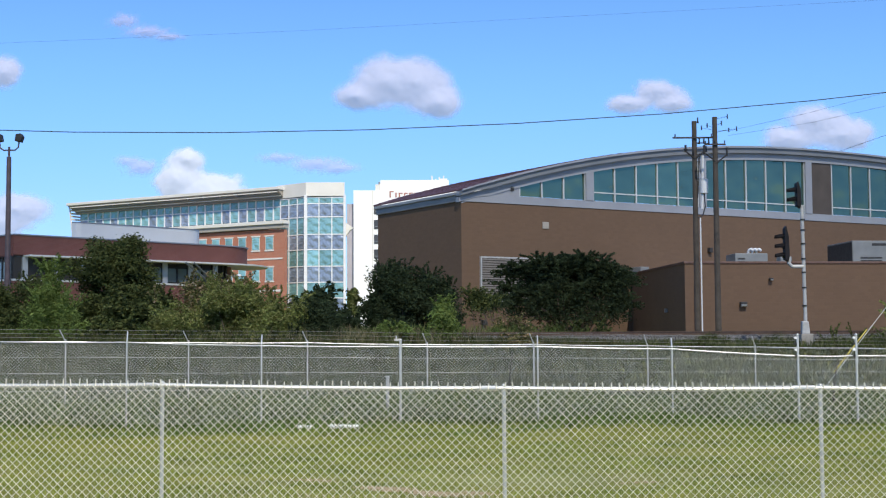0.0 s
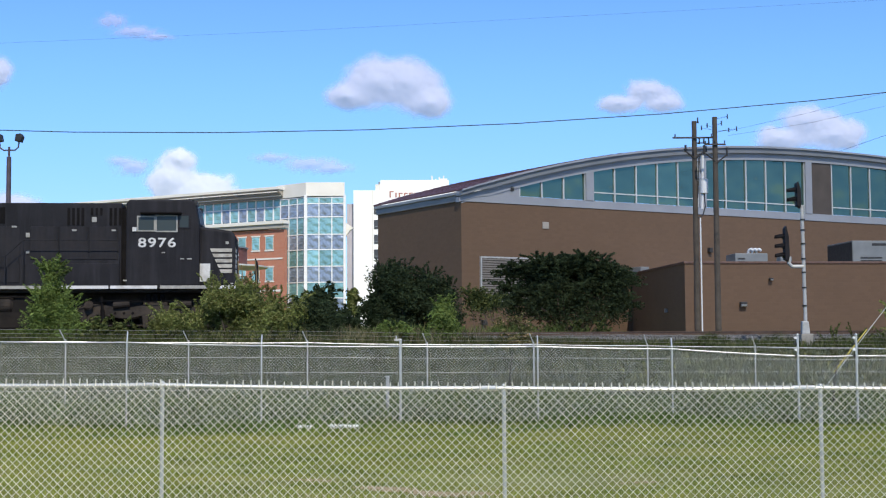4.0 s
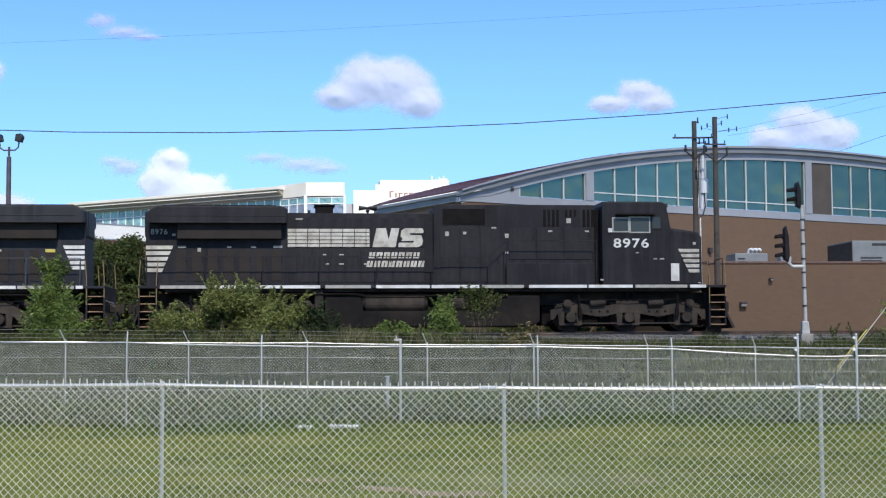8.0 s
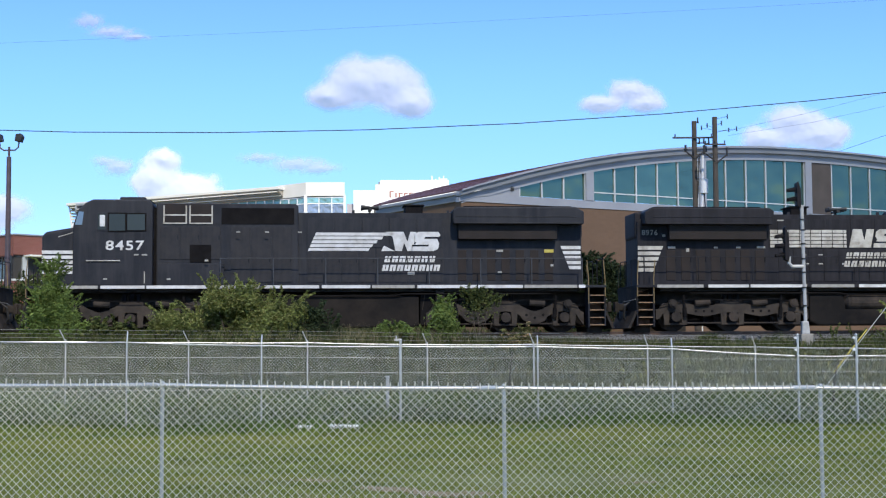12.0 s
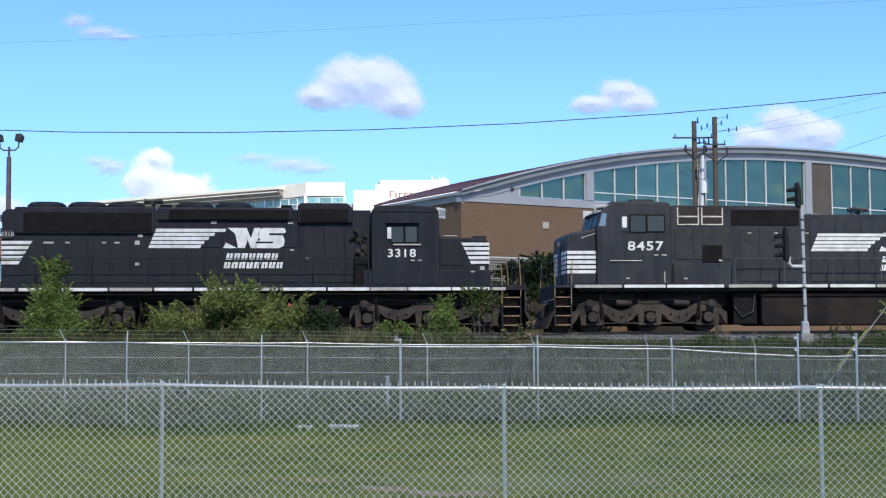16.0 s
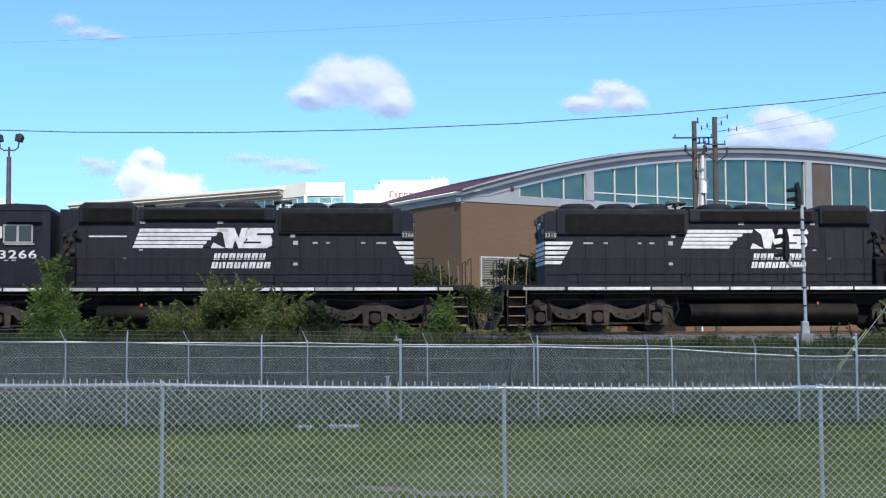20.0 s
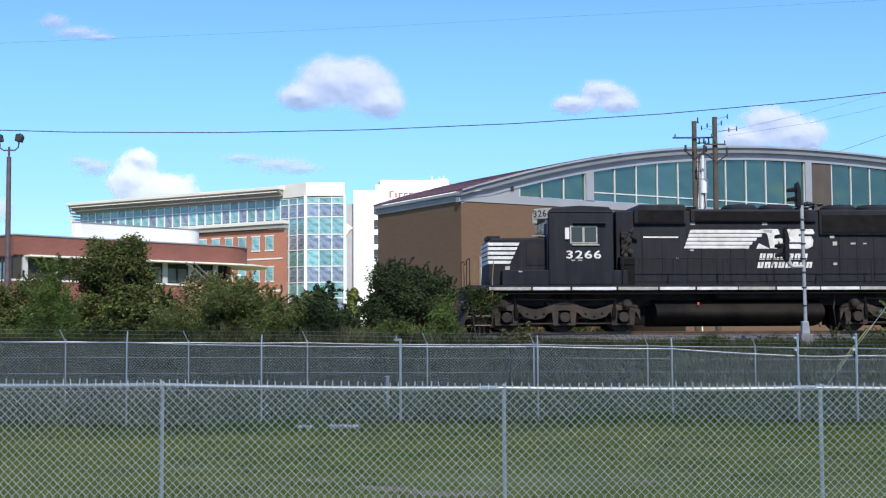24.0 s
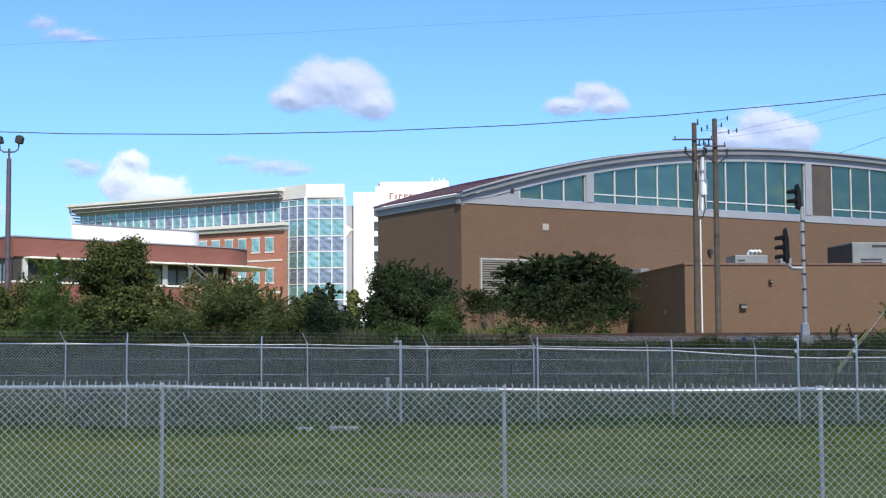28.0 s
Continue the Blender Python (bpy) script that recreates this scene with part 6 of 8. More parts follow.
class Loco:
    """Parts of one locomotive; x runs along the track and turns with the way it faces."""

    def __init__(self, centre, f, half, label):
        self.f, self.half, self.centre = f, half, centre
        self.ob = thing("locomotive", TRACK @ pose(centre, 0, RAIL_Z), label, "locomotive", "coupled locomotives")
        LOCOS.append((self.ob, centre))

    swap = {}

    def mat(self, name):
        return M[self.swap.get(name, name)]

    def x(self, a, b):
        return (min(self.f * a, self.f * b), max(self.f * a, self.f * b))

    def box(self, name, a, b, y0, y1, z0, z1, mat, bevel=0.0, parent=None, label=""):
        return part(name, box(*self.x(a, b), y0, y1, z0, z1, bevel), self.mat(mat), parent or self.ob, label)

    def pris(self, name, pts, y0, y1, mat, bevel=0.0, parent=None, label=""):
        q = [(self.f * x, z) for x, z in pts]
        return part(name, prism(bmesh.new(), q if self.f > 0 else q[::-1], y0, y1, bevel), self.mat(mat), parent or self.ob, label)

    def both(self, name, a, b, y, t, z0, z1, mat, bevel=0.0, parent=None, label=""):
        """A flat piece on both flanks, standing t proud of y."""
        for s in (-1, 1):
            self.box(name, a, b, min(s * y, s * (y + t)), max(s * y, s * (y + t)), z0, z1, mat, bevel, parent, label)

    def slant(self, name, x0, x1, z0, z1, lean, y, mat, parent=None, label="", s=-1):
        """A leaning stripe on a flank; x as it reads on that side, not turned."""
        pts = [(x0, z0), (x1, z0), (x1 + lean, z1), (x0 + lean, z1)]
        return part(name, prism(bmesh.new(), pts, min(s * y, s * (y + 0.008)), max(s * y, s * (y + 0.008))), M[mat], parent or self.ob, label)

    def pipe(self, name, pts, r, mat, parent=None, n=6, label=""):
        return part(name, pipe(bmesh.new(), [(self.f * x, y, z) for x, y, z in pts], r, n), M[mat], parent or self.ob, label)

    def number(self, text, x, z, h, y, wide=1.08, mat="white"):
        me = lettering(text, h * 1.38, 0.004, 0.018)
        me.materials.append(M[mat])
        for s in (-1, 1):
            ob = new("road_number", me)
            ob.parent = self.ob
            ob.matrix_basis = pose(self.f * x, s * (y + 0.006), z, 90, 0, 0 if s < 0 else 180)
            ob.scale = (wide, 1, 1)

    # ----- running gear -----
    def floor_frame(self, stripe, gaps=0.12, drop=0.02):
        h = self.half
        self.box("underframe", -h + 0.9, h - 0.9, -1.32, 1.32, 1.44, 1.60, "under", 0.02)
        self.box("walkway", -h, h, -1.55, 1.55, 1.60 - drop, 1.66, "black", 0.01)
        self.box("centre_sill", -h + 0.3, h - 0.3, -0.45, 0.45, 0.95, 1.43, "under", 0.03)
        for s in (-1, 1):
            x = -h + 0.75
            k = 0
            while x < h - 0.8:
                w = min(stripe[k % len(stripe)], h - 0.75 - x)
                y0, y1 = (-1.562, -1.551) if s < 0 else (1.551, 1.562)
                part("sill_stripe", box(x, x + w, y0, y1, 1.59 - drop, 1.7 - drop), M["white" if k % 3 else "dull"], self.ob, "white sill stripe")
                x += w + gaps * random.choice((0.6, 1, 1, 1.8))
                k += 1

    def truck(self, xc, axles, style):
        y = 1.08
        g = self.pris("truck_bolster", [(xc - 0.5, 0.5), (xc + 0.5, 0.5), (xc + 0.6, 1.05), (xc - 0.6, 1.05)], -0.95, 0.95, "under", 0.03)
        a0, a1, a2 = [xc + d for d in axles]
        for s in (-1, 1):
            y0, y1 = sorted((s * y, s * (y + 0.16)))
            lo, hi, thick = {"ge": (0.74, 1.1, 0.36), "flat": (0.9, 1.04, 0.36), "emd": (0.8, 1.04, 0.27)}[style]
            ends = (a0 - (0.62 if style == "emd" else 0.72), a2 + (0.62 if style == "emd" else 0.72))
            xs = [ends[0] + (ends[1] - ends[0]) * k / 44 for k in range(45)]
            def crest(x):
                near = min(abs(x - a) for a in (a0, a1, a2))
                g_ = (a1 - a0) / 2
                return lo + (hi - lo) * (0.5 + 0.5 * math.cos(math.pi * min(1.0, near / g_))) ** 0.8 - (0.16 if x < a0 - 0.5 or x > a2 + 0.5 else 0.0)
            prof = [(x, crest(x) - thick - (0.1 if style != "flat" and min(abs(x - a) for a in (a0, a1, a2)) > 0.6 else 0.0)) for x in xs] + [(x, crest(x)) for x in reversed(xs)]
            for a in (a0, a1, a2):
                for q in (-1, 1):
                    self.pris("pedestal_leg", [(a + q * 0.24, 0.22), (a + q * 0.4, 0.22), (a + q * 0.46, 0.8), (a + q * 0.2, 0.8)][::q], *sorted((s * (y + 0.01), s * (y + 0.15))), "cast", 0.015, g)
                self.box("traction_motor", a - 0.95, a - 0.12, *sorted((s * 0.02, s * 0.66)), 0.24, 0.92, "grille", 0.06, g)
            fr = self.pris("truck_frame", prof, y0, y1, "cast", 0.0, g, "grimy cast truck side frame")
            for a in (a0, a1, a2):
                e0, e1 = sorted((s * (y + 0.06), s * (y + 0.32)))
                bm = bmesh.new()
                rod(bm, (self.f * a, e0, 0.52), (self.f * a, s * (y + 0.2), 0.52), 0.18, 16)
                rod(bm, (self.f * a, s * (y + 0.19), 0.52), (self.f * a, s * (y + 0.25), 0.52), 0.11, 12)
                part("journal_box", bm, M["under"], g)
                self.box("pedestal", a - 0.22, a + 0.22, *sorted((s * (y - 0.05), s * (y + 0.08))), 0.3, 0.72, "grille", 0.03, g)
            for d in ((a0 + a1) / 2, (a1 + a2) / 2):
                for q in (-0.3, 0.0, 0.3):
                    hz_ = {"ge": 0.5, "flat": 0.72, "emd": 0.53}[style] + abs(q) * (0.0 if style == "flat" else 0.35)
                    bm = bmesh.new()
                    rod(bm, (self.f * (d + q), s * (y + 0.1), hz_), (self.f * (d + q), s * (y + 0.168), hz_), 0.05, 8)
                    part("frame_hole", bm, M["grille"], g)
                if style != "emd":
                    bm = bmesh.new()
                    rod(bm, (self.f * (d - 0.35), s * (y + 0.22), 1.0), (self.f * (d + 0.2), s * (y + 0.22), 1.04), 0.11, 10)
                    part("brake_cylinder", bm, M["under"], g)
                self.box("brake_rod", d - 0.75, d + 0.75, *sorted((s * (y + 0.05), s * (y + 0.12))), 0.27, 0.32, "under", 0.01, g)
                self.box("brake_shoe", d - 0.62, d - 0.5, *sorted((s * 0.7, s * 0.84)), 0.3, 0.75, "under", 0.02, g)
                self.box("brake_shoe", d + 0.5, d + 0.62, *sorted((s * 0.7, s * 0.84)), 0.3, 0.75, "under", 0.02, g)
            for d, q in ((a0, -1), (a2, 1)):
                bm = bmesh.new()
                rod(bm, (self.f * (d + q * 0.12), s * (y + 0.1), 1.0), (self.f * (d + q * 0.12), s * (y + 0.36), 1.0), 0.15, 14)
                rod(bm, (self.f * (d + q * 0.12), s * (y + 0.34), 1.0), (self.f * (d + q * 0.12), s * (y + 0.4), 1.0), 0.1, 12)
                part("brake_chamber", bm, M["under"], g)
                bm = bmesh.new()
                rod(bm, (self.f * (d - q * 0.35), s * (y + 0.2), 0.5), (self.f * (d - q * 0.3), s * (y + 0.2), 1.3), 0.05, 8)
                rod(bm, (self.f * (d - q * 0.35), s * (y + 0.2), 0.5), (self.f * (d - q * 0.33), s * (y + 0.2), 0.85), 0.075, 8)
                part("damper", bm, M["grille"], g)
            self.box("spring_plank", a1 - 0.42, a1 + 0.42, *sorted((s * (y - 0.1), s * (y + 0.02))), 0.98, 1.12, "under", 0.03, g)
            for q in (-0.24, 0.0, 0.24):
                bm = bmesh.new()
                rod(bm, (self.f * (a1 + q), s * (y - 0.04), 1.1), (self.f * (a1 + q), s * (y - 0.04), 1.4), 0.085, 10)
                part("coil_spring", bm, M["grille"], g)
            self.pipe("truck_pipe", [(a0 - 0.6, s * (y + 0.26), 0.92), (a0 + 0.5, s * (y + 0.26), 1.16), (a1, s * (y + 0.3), 1.12), (a2 - 0.5, s * (y + 0.26), 1.16), (a2 + 0.6, s * (y + 0.26), 0.92)], 0.016, "grille", g)
            for d in (a0, a1, a2):
                self.box("pedestal_tie", d - 0.42, d + 0.42, *sorted((s * (y + 0.02), s * (y + 0.14))), 0.22, 0.3, "under", 0.02, g)
            self.pipe("sand_pipe", [(a2 + 0.75, s * (y + 0.1), 1.4), (a2 + 0.85, s * (y + 0.1), 0.8), (a2 + 0.62, s * 0.8, 0.15)], 0.025, "under", g)
        self.box("gear_case", a0 - 0.45, a2 + 0.45, -0.42, 0.42, 0.2, 0.98, "grille", 0.05, g)
        for a in (a0, a1, a2):
            w = piece("wheelset", wheel_me, self.ob, pose(self.f * a, 0, WHEEL_R))
            WHEELSETS.append((w, self.f * a))

    def coupler(self):
        for e in (-1, 1):
            xe = e * self.half
            k = self.pris("coupler", [(xe - e * 0.3, 0.78), (xe + e * 0.45, 0.78), (xe + e * 0.5, 1.05), (xe - e * 0.3, 1.0)][::e], -0.11, 0.11, "under", 0.03)
            self.box("knuckle", xe + e * 0.36, xe + e * 0.5, -0.18, 0.16, 0.72, 1.1, "under", 0.04, k)
            for y in (-0.6, -0.45, 0.45, 0.6):
                self.pipe("air_hose", [(xe, y, 1.1), (xe + e * 0.2, y, 0.95), (xe + e * 0.26, y * 0.9, 0.55), (xe + e * 0.18, y * 0.8, 0.42)], 0.03, "dark", k)
            self.box("end_plate", xe - e * 0.06, xe, -1.5, 1.5, 0.75, 1.66, "under", 0.015)
            self.pipe("cut_lever", [(xe + e * 0.03, -1.45, 1.15), (xe + e * 0.06, -0.5, 1.12), (xe + e * 0.12, 0, 1.1)], 0.016, "dull")
            self.pris("plough", [(xe + e * 0.02, 0.75), (xe + e * 0.32, 0.12), (xe + e * 0.22, 0.1), (xe - e * 0.05, 0.72)][::e], -1.45, 1.45, "under", 0.01)

    def steps(self, e, rail, w=0.62, inset=0.05, n=4, tread="tread"):
        """Corner stairs at the end e (1 front, -1 rear)."""
        x1 = e * (self.half - inset)
        x0 = x1 - e * w
        for s in (-1, 1):
            st = self.box("stair_well", x0, x0 - e * 0.05, *sorted((s * 0.95, s * 1.53)), 0.15, 1.6, "black")
            self.box("stair_well", x1, x1 + e * 0.04, *sorted((s * 0.95, s * 1.5)), 0.2, 1.6, "black", 0, st)
            for k in range(n):
                z = 0.22 + k * 1.32 / n
                t = self.box("tread", x0, x1, *sorted((s * 1.0, s * 1.5)), z, z + 0.035, "under", 0, st)
                self.box("tread_edge", x0 + e * 0.02, x1 - e * 0.02, *sorted((s * 1.5, s * 1.525)), z + 0.004, z + 0.038, tread, 0, st)
                self.box("riser_plate", x0, x1, *sorted((s * 0.96, s * 0.98)), z - 0.26, z - 0.02, "rust" if k % 2 else "under", 0, st)
            for xx, lo in ((x0 - e * 0.03, 1.0), (x1 + e * 0.02, 1.25)):
                self.pipe("grab_rail", [(xx, s * 1.53, lo), (xx, s * 1.53, 1.9), (xx - e * 0.05, s * 1.53, 2.55)], 0.018, rail, st, 8)

    def handrail(self, xs, rail="black", z=2.62, rise=()):
        for s in (-1, 1):
            h = self.pipe("handrail", [(xs[0], s * 1.5, z), (xs[-1], s * 1.5, z)] + [(x, s * 1.5, zz) for x, zz in rise], 0.016, rail)
            for x, zz in rise:
                self.pipe("stanchion", [(x, s * 1.52, 1.62), (x, s * 1.5, zz)], 0.014, rail, h)
            for x in xs:
                self.pipe("stanchion", [(x, s * 1.52, 1.62), (x, s * 1.5, z)], 0.022, rail, h)

    def end_rail(self, e, rail):
        xe = e * (self.half - 0.08)
        h = self.pipe("end_handrail", [(xe, -1.35, 2.62), (xe, -0.4, 2.62), (xe, -0.36, 2.5), (xe, 0.36, 2.5), (xe, 0.4, 2.62), (xe, 1.35, 2.62)], 0.016, rail)
        for y in (-1.35, -0.4, 0.4, 1.35):
            self.pipe("stanchion", [(xe, y, 1.62), (xe, y, 2.62)], 0.016, rail, h)

    def doors(self, x0, x1, n, y, z0, z1, mat="door", latch=True, gap=0.03):
        w = (x1 - x0) / n
        me = mesh_of("hood_door", box(-w / 2 + gap, w / 2 - gap, -0.022, 0.0, z0, z1, 0.006), self.mat(mat))
        la = mesh_of("latch", box(w / 2 - 0.1, w / 2 - 0.06, -0.045, -0.02, z0 + 0.7, z0 + 0.85), M["black"])
        for k in range(n):
            for s in (-1, 1):
                d = piece("hood_door", me, self.ob, pose(self.f * (x0 + (k + 0.5) * w), s * y, 0, 0, 0, 0 if s < 0 else 180))
                if latch:
                    piece("latch", la, d, pose(0, 0, 0))

    def dots(self, spots, y):
        """Small white notices and vents on the flanks."""
        for x, z, w, h in spots:
            self.both("notice", x - w * 0.42, x + w * 0.42, y, 0.012, z - h * 0.4, z + h * 0.4, "dull", 0.004)

    paint = "white"

    def marks(self, x0, x1, z0, z1, x2, lean, y, mane=True):
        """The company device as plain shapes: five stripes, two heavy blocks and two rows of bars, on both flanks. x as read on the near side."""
        for s in (-1, 1):
            q = 1 if s < 0 else -1
            m = self.slant("stripe", x0 * q if s < 0 else -x1, x1 if s < 0 else -x0, z0, z0 + 0.02, 0, y, self.paint, None, "white stripe device", s)
            n = 5
            for k in range(n):
                a = z0 + (z1 - z0) * k / n
                b = a + (z1 - z0) / n * 0.78
                cut = ((0.08, 0.2, 0.36, 0.56, 0.95)[k] if mane else 0)
                ll = lean * k / n
                xa, xb = x0 + ll, x1 + cut
                if s > 0:
                    xa, xb = -xb, -xa
                self.slant("stripe", xa, xb, a, b, lean / n * 0.8 * q, y, self.paint, m, "", s)
            if not mane:
                for k in range(7):
                    xx = (x0 + (k + 0.7) * (x1 - x0) / 7) * q
                    part("seam", box(xx - 0.012, xx + 0.012, *sorted((s * (y + 0.006), s * (y + 0.012))), z0, z1), M["browndoor"], m)
            hgt = z1 - z0
            y0, y1 = sorted((s * y, s * (y + 0.008)))
            k0, k1 = sorted((s * (y + 0.007), s * (y + 0.012)))
            def shape(name, pts, mat, lo=y0, hi=y1):
                pts = [(x2 + hgt * u * (1.13 if mane else 1.0), z0 + hgt * v) for u, v in pts]
                part(name, prism(bmesh.new(), [(x, z) if s < 0 else (-x, z) for x, z in pts], lo, hi), M[mat], m)
            if mane:
                shape("device_block", [(0.0, 0.0), (0.62, 0.0), (0.44, 0.1), (0.12, 0.28)], self.paint)
                shape("device_block", [(0.64, 0.02), (0.94, 0.0), (1.05, 0.42), (1.2, 0.0), (1.42, 0.0), (1.62, 1.0), (1.34, 1.0), (1.2, 0.5), (1.02, 1.0), (0.2, 1.0), (0.52, 0.72), (0.58, 0.4)], self.paint)
            else:
                shape("device_block", [(0.0, 0.0), (1.22, 0.0), (1.42, 1.0), (0.22, 1.0)], self.paint)
                shape("device_slit", [(0.72, 1.0), (1.0, 1.0), (0.86, 0.4)], "black", k0, k1)
            arc = [(1.36, 0.0), (2.4, 0.0), (2.62, 0.12), (2.66, 0.4), (2.58, 0.62), (2.72, 0.82), (2.64, 1.0), (1.72, 1.0), (1.52, 0.86), (1.48, 0.6), (1.6, 0.42), (1.38, 0.2)]
            shape("device_block", arc, self.paint)
            shape("device_notch", [(1.4, 0.24), (2.16, 0.24), (2.18, 0.33), (1.42, 0.33)], "black", k0, k1)
            shape("device_notch", [(1.98, 0.64), (2.75, 0.64), (2.77, 0.74), (2.0, 0.74)], "black", k0, k1)
            for row, (cnt, wid) in enumerate(((7, 1.85), (8, 2.1))):
                zb = z0 - 0.4 - row * 0.31
                w = wid / cnt
                for k in range(cnt):
                    xs = x2 + (0.1 if mane else -0.14) + k * w - row * 0.08
                    for c0, c1, v0, v1 in ((0.0, 0.34, 0.0, 0.22), (0.46, 0.8, 0.0, 0.22), (0.345, 0.455, 0.155 if k % 3 else 0.0, 0.22 if k % 3 else 0.06)):
                        lo, hi = (xs + w * c0, xs + w * c1) if s < 0 else (-xs - w * c1, -xs - w * c0)
                        self.slant("lettering_bar", lo + 0.2 * v0 * q, hi + 0.2 * v0 * q, zb + v0, zb + v1, 0.2 * (v1 - v0) * q, y, self.paint, m, "", s)

    def end_stripes(self, x0, x1, z0, z1, y, taper, n=5):
        """White stripes round an end; they shorten downwards."""
        for s in (-1, 1):
            for k in range(n):
                a = z1 - (z1 - z0) * (k + 0.66) / n
                b = z1 - (z1 - z0) * k / n
                t0 = taper * k / n
                q0, q1 = sorted((s * y, s * (y + 0.008)))
                self.pris("end_stripe", [(x0 + t0 + taper / n * 0.7, a), (x1, a), (x1, b), (x0 + t0, b)], q0, q1, self.paint, 0, None, "white end stripe")

    def front_stripes(self, xe, e, half_y, z0, z1, n=5):
        for k in range(n):
            a = z1 - (z1 - z0) * (k + 0.72) / n
            b = z1 - (z1 - z0) * k / n
            self.box("end_stripe", xe, xe + e * 0.01, -half_y, half_y, a, b, "white")

    def horn(self, x, z):
        h = self.box("horn", x - 0.06, x + 0.06, -0.3, 0.3, z, z + 0.08, "dark", 0.01)
        for k, (y, d) in enumerate(((-0.25, 1), (0, 1), (0.25, 1), (-0.12, -1), (0.12, -1))):
            bm = bmesh.new()
            rod(bm, (self.f * x, y, z + 0.13), (self.f * (x + d * 0.32), y, z + 0.13), 0.03, 8, 0.085)
            part("bell", bm, M["dark"], h)
        self.box("horn_bracket", x - 0.03, x + 0.03, -0.05, 0.05, z - 0.14, z, "dark", 0, h)

    def windows(self, spec, y):
        for x0, x1, z0, z1, frame_mat in spec:
            for s in (-1, 1):
                w = self.box("window_frame", x0 - 0.05, x1 + 0.05, *sorted((s * y, s * (y + 0.02))), z0 - 0.05, z1 + 0.05, frame_mat, 0.008)
                self.box("pane", x0, x1, *sorted((s * (y + 0.018), s * (y + 0.026))), z0, z1, "pane", 0, w)


def end_numbers(L, text, x, y, z, size):
    me = lettering(text, size, 0.003, 0.003)
    me.materials.append(M["dull"])
    for s in (-1, 1):
        ob = new("road_number", me)
        ob.parent = L.ob
        ob.matrix_basis = pose(L.f * x, s * (y + 0.005), z, 90, 0, 0 if s < 0 else 180)


def ge_loco(centre, f, number, lead):
    """Long six-axle road unit with a wide cab and overhanging radiator."""
    if lead:
        half, rear, rad0, rad1, hood, eq0, eq1, cab0, cab1 = 10.45, -10.26, -10.1, -5.32, 4.27, -0.12, 5.72, 5.92, 8.26
        label = "dusty black wide-cab freight locomotive with white nose stripes, leading"
    else:
        half, rear, rad0, rad1, hood, eq0, eq1, cab0, cab1 = 10.15, -9.4, -9.4, -4.68, 4.28, 0.8, 5.75, 5.85, 8.0
        label = "faded black wide-cab freight locomotive with framed cooling windows"
    L = Loco(centre, f, half, label)
    L.paint = "dusty" if lead else "white"
    L.swap = {"black": "brownblack", "door": "browneddoor"} if lead else {"black": "fadedblack", "door": "fadeddoor"}
    L.floor_frame((1.7, 1.5, 2.1, 1.6, 1.9), 0.1, 0.03)
    L.coupler()
    tc = 6.9 if lead else 6.6
    L.truck(tc, (-2.12, 0, 2.12), "flat" if lead else "ge")
    L.truck(-tc + 0.05, (-2.12, 0, 2.12), "flat" if lead else "ge")
    # hood
    hy = 0.95
    L.pris("long_hood", [(rear, 1.66), (eq0 + 0.05, 1.66), (eq0 + 0.05, hood), (rad1 - 0.1, hood), (rad0 + 0.2, 4.2), (rear, 4.0)], -hy, hy, "black", 0.03, None, "dusty black long hood")
    L.pris("radiator_wing", [(rad0, 3.86), (rad1, 3.86), (rad1 + 0.02, 4.36), (rad1 - 0.15, 4.46), (rad0 + 0.3, 4.47), (rad0, 4.3)], -1.5, 1.5, "black", 0.05, None, "overhanging radiator housing")
    L.both("radiator_screen", rad0 + 0.95, rad1 - 0.2, 0.94, 0.34, 3.32, 3.87, "browndoor", 0.02)
    for s in (-1, 1):
        L.box("wing_ledge", rad0 + 0.05, rad1 - 0.05, *sorted((s * 1.49, s * 1.53)), 3.86, 3.91, "door", 0.008)
        L.box("wing_ledge", rad0 + 0.3, rad1 - 0.05, *sorted((s * 1.47, s * 1.515)), 4.1, 4.125, "door", 0.006)
    L.box("radiator_roof", rad0 + 0.4, rad1 - 0.4, -1.2, 1.2, 4.46, 4.52, "grille", 0.02)
    L.box("rear_housing", rear - 0.06, rad0 + 0.4, -0.8, 0.8, 3.4, 4.35, "black", 0.08)
    # engine doors
    L.doors(rear + 0.95, rad1 - 0.1, 7, hy, 1.85, 2.95, "browndoor", True, 0.11)
    L.doors(rad1 + 0.3, eq0 - 0.3, 8, hy, 1.8, 3.0)
    L.doors(rad1 + 0.3, eq0 - 0.3, 5, hy, 3.04, 4.1, "black", False)
    bm = bmesh.new()
    bx(bm, *L.x(rad1 + 1.0, rad1 + 1.64), -0.45, 0.45, hood - 0.02, hood + 0.33, 0.05)
    s = part("exhaust_stack", bm, M["grille"], L.ob)
    L.box("stack_lip", rad1 + 0.95, rad1 + 1.7, -0.5, 0.5, hood + 0.3, hood + 0.35, "grille", 0.01, s)
    L.horn(rad1 + 2.9, hood + 0.14)
    # taller electrical cabinet behind the cab
    ey = 1.1
    L.pris("equipment_hood", [(eq0, 1.66), (eq1, 1.66), (eq1, 4.58), (eq0 + 0.1, 4.58), (eq0, 4.5)], -ey, ey, "black", 0.03, None, "tall equipment hood")
    L.box("cab_link", eq1 - 0.03, cab0 + 0.03, -1.02, 1.02, 1.66, 4.42, "grille")
    L.both("intake_screen", eq0 + (0.33 if lead else 0.15), eq0 + (1.86 if lead else 2.7), ey, 0.02, 3.85, 4.42, "grille")
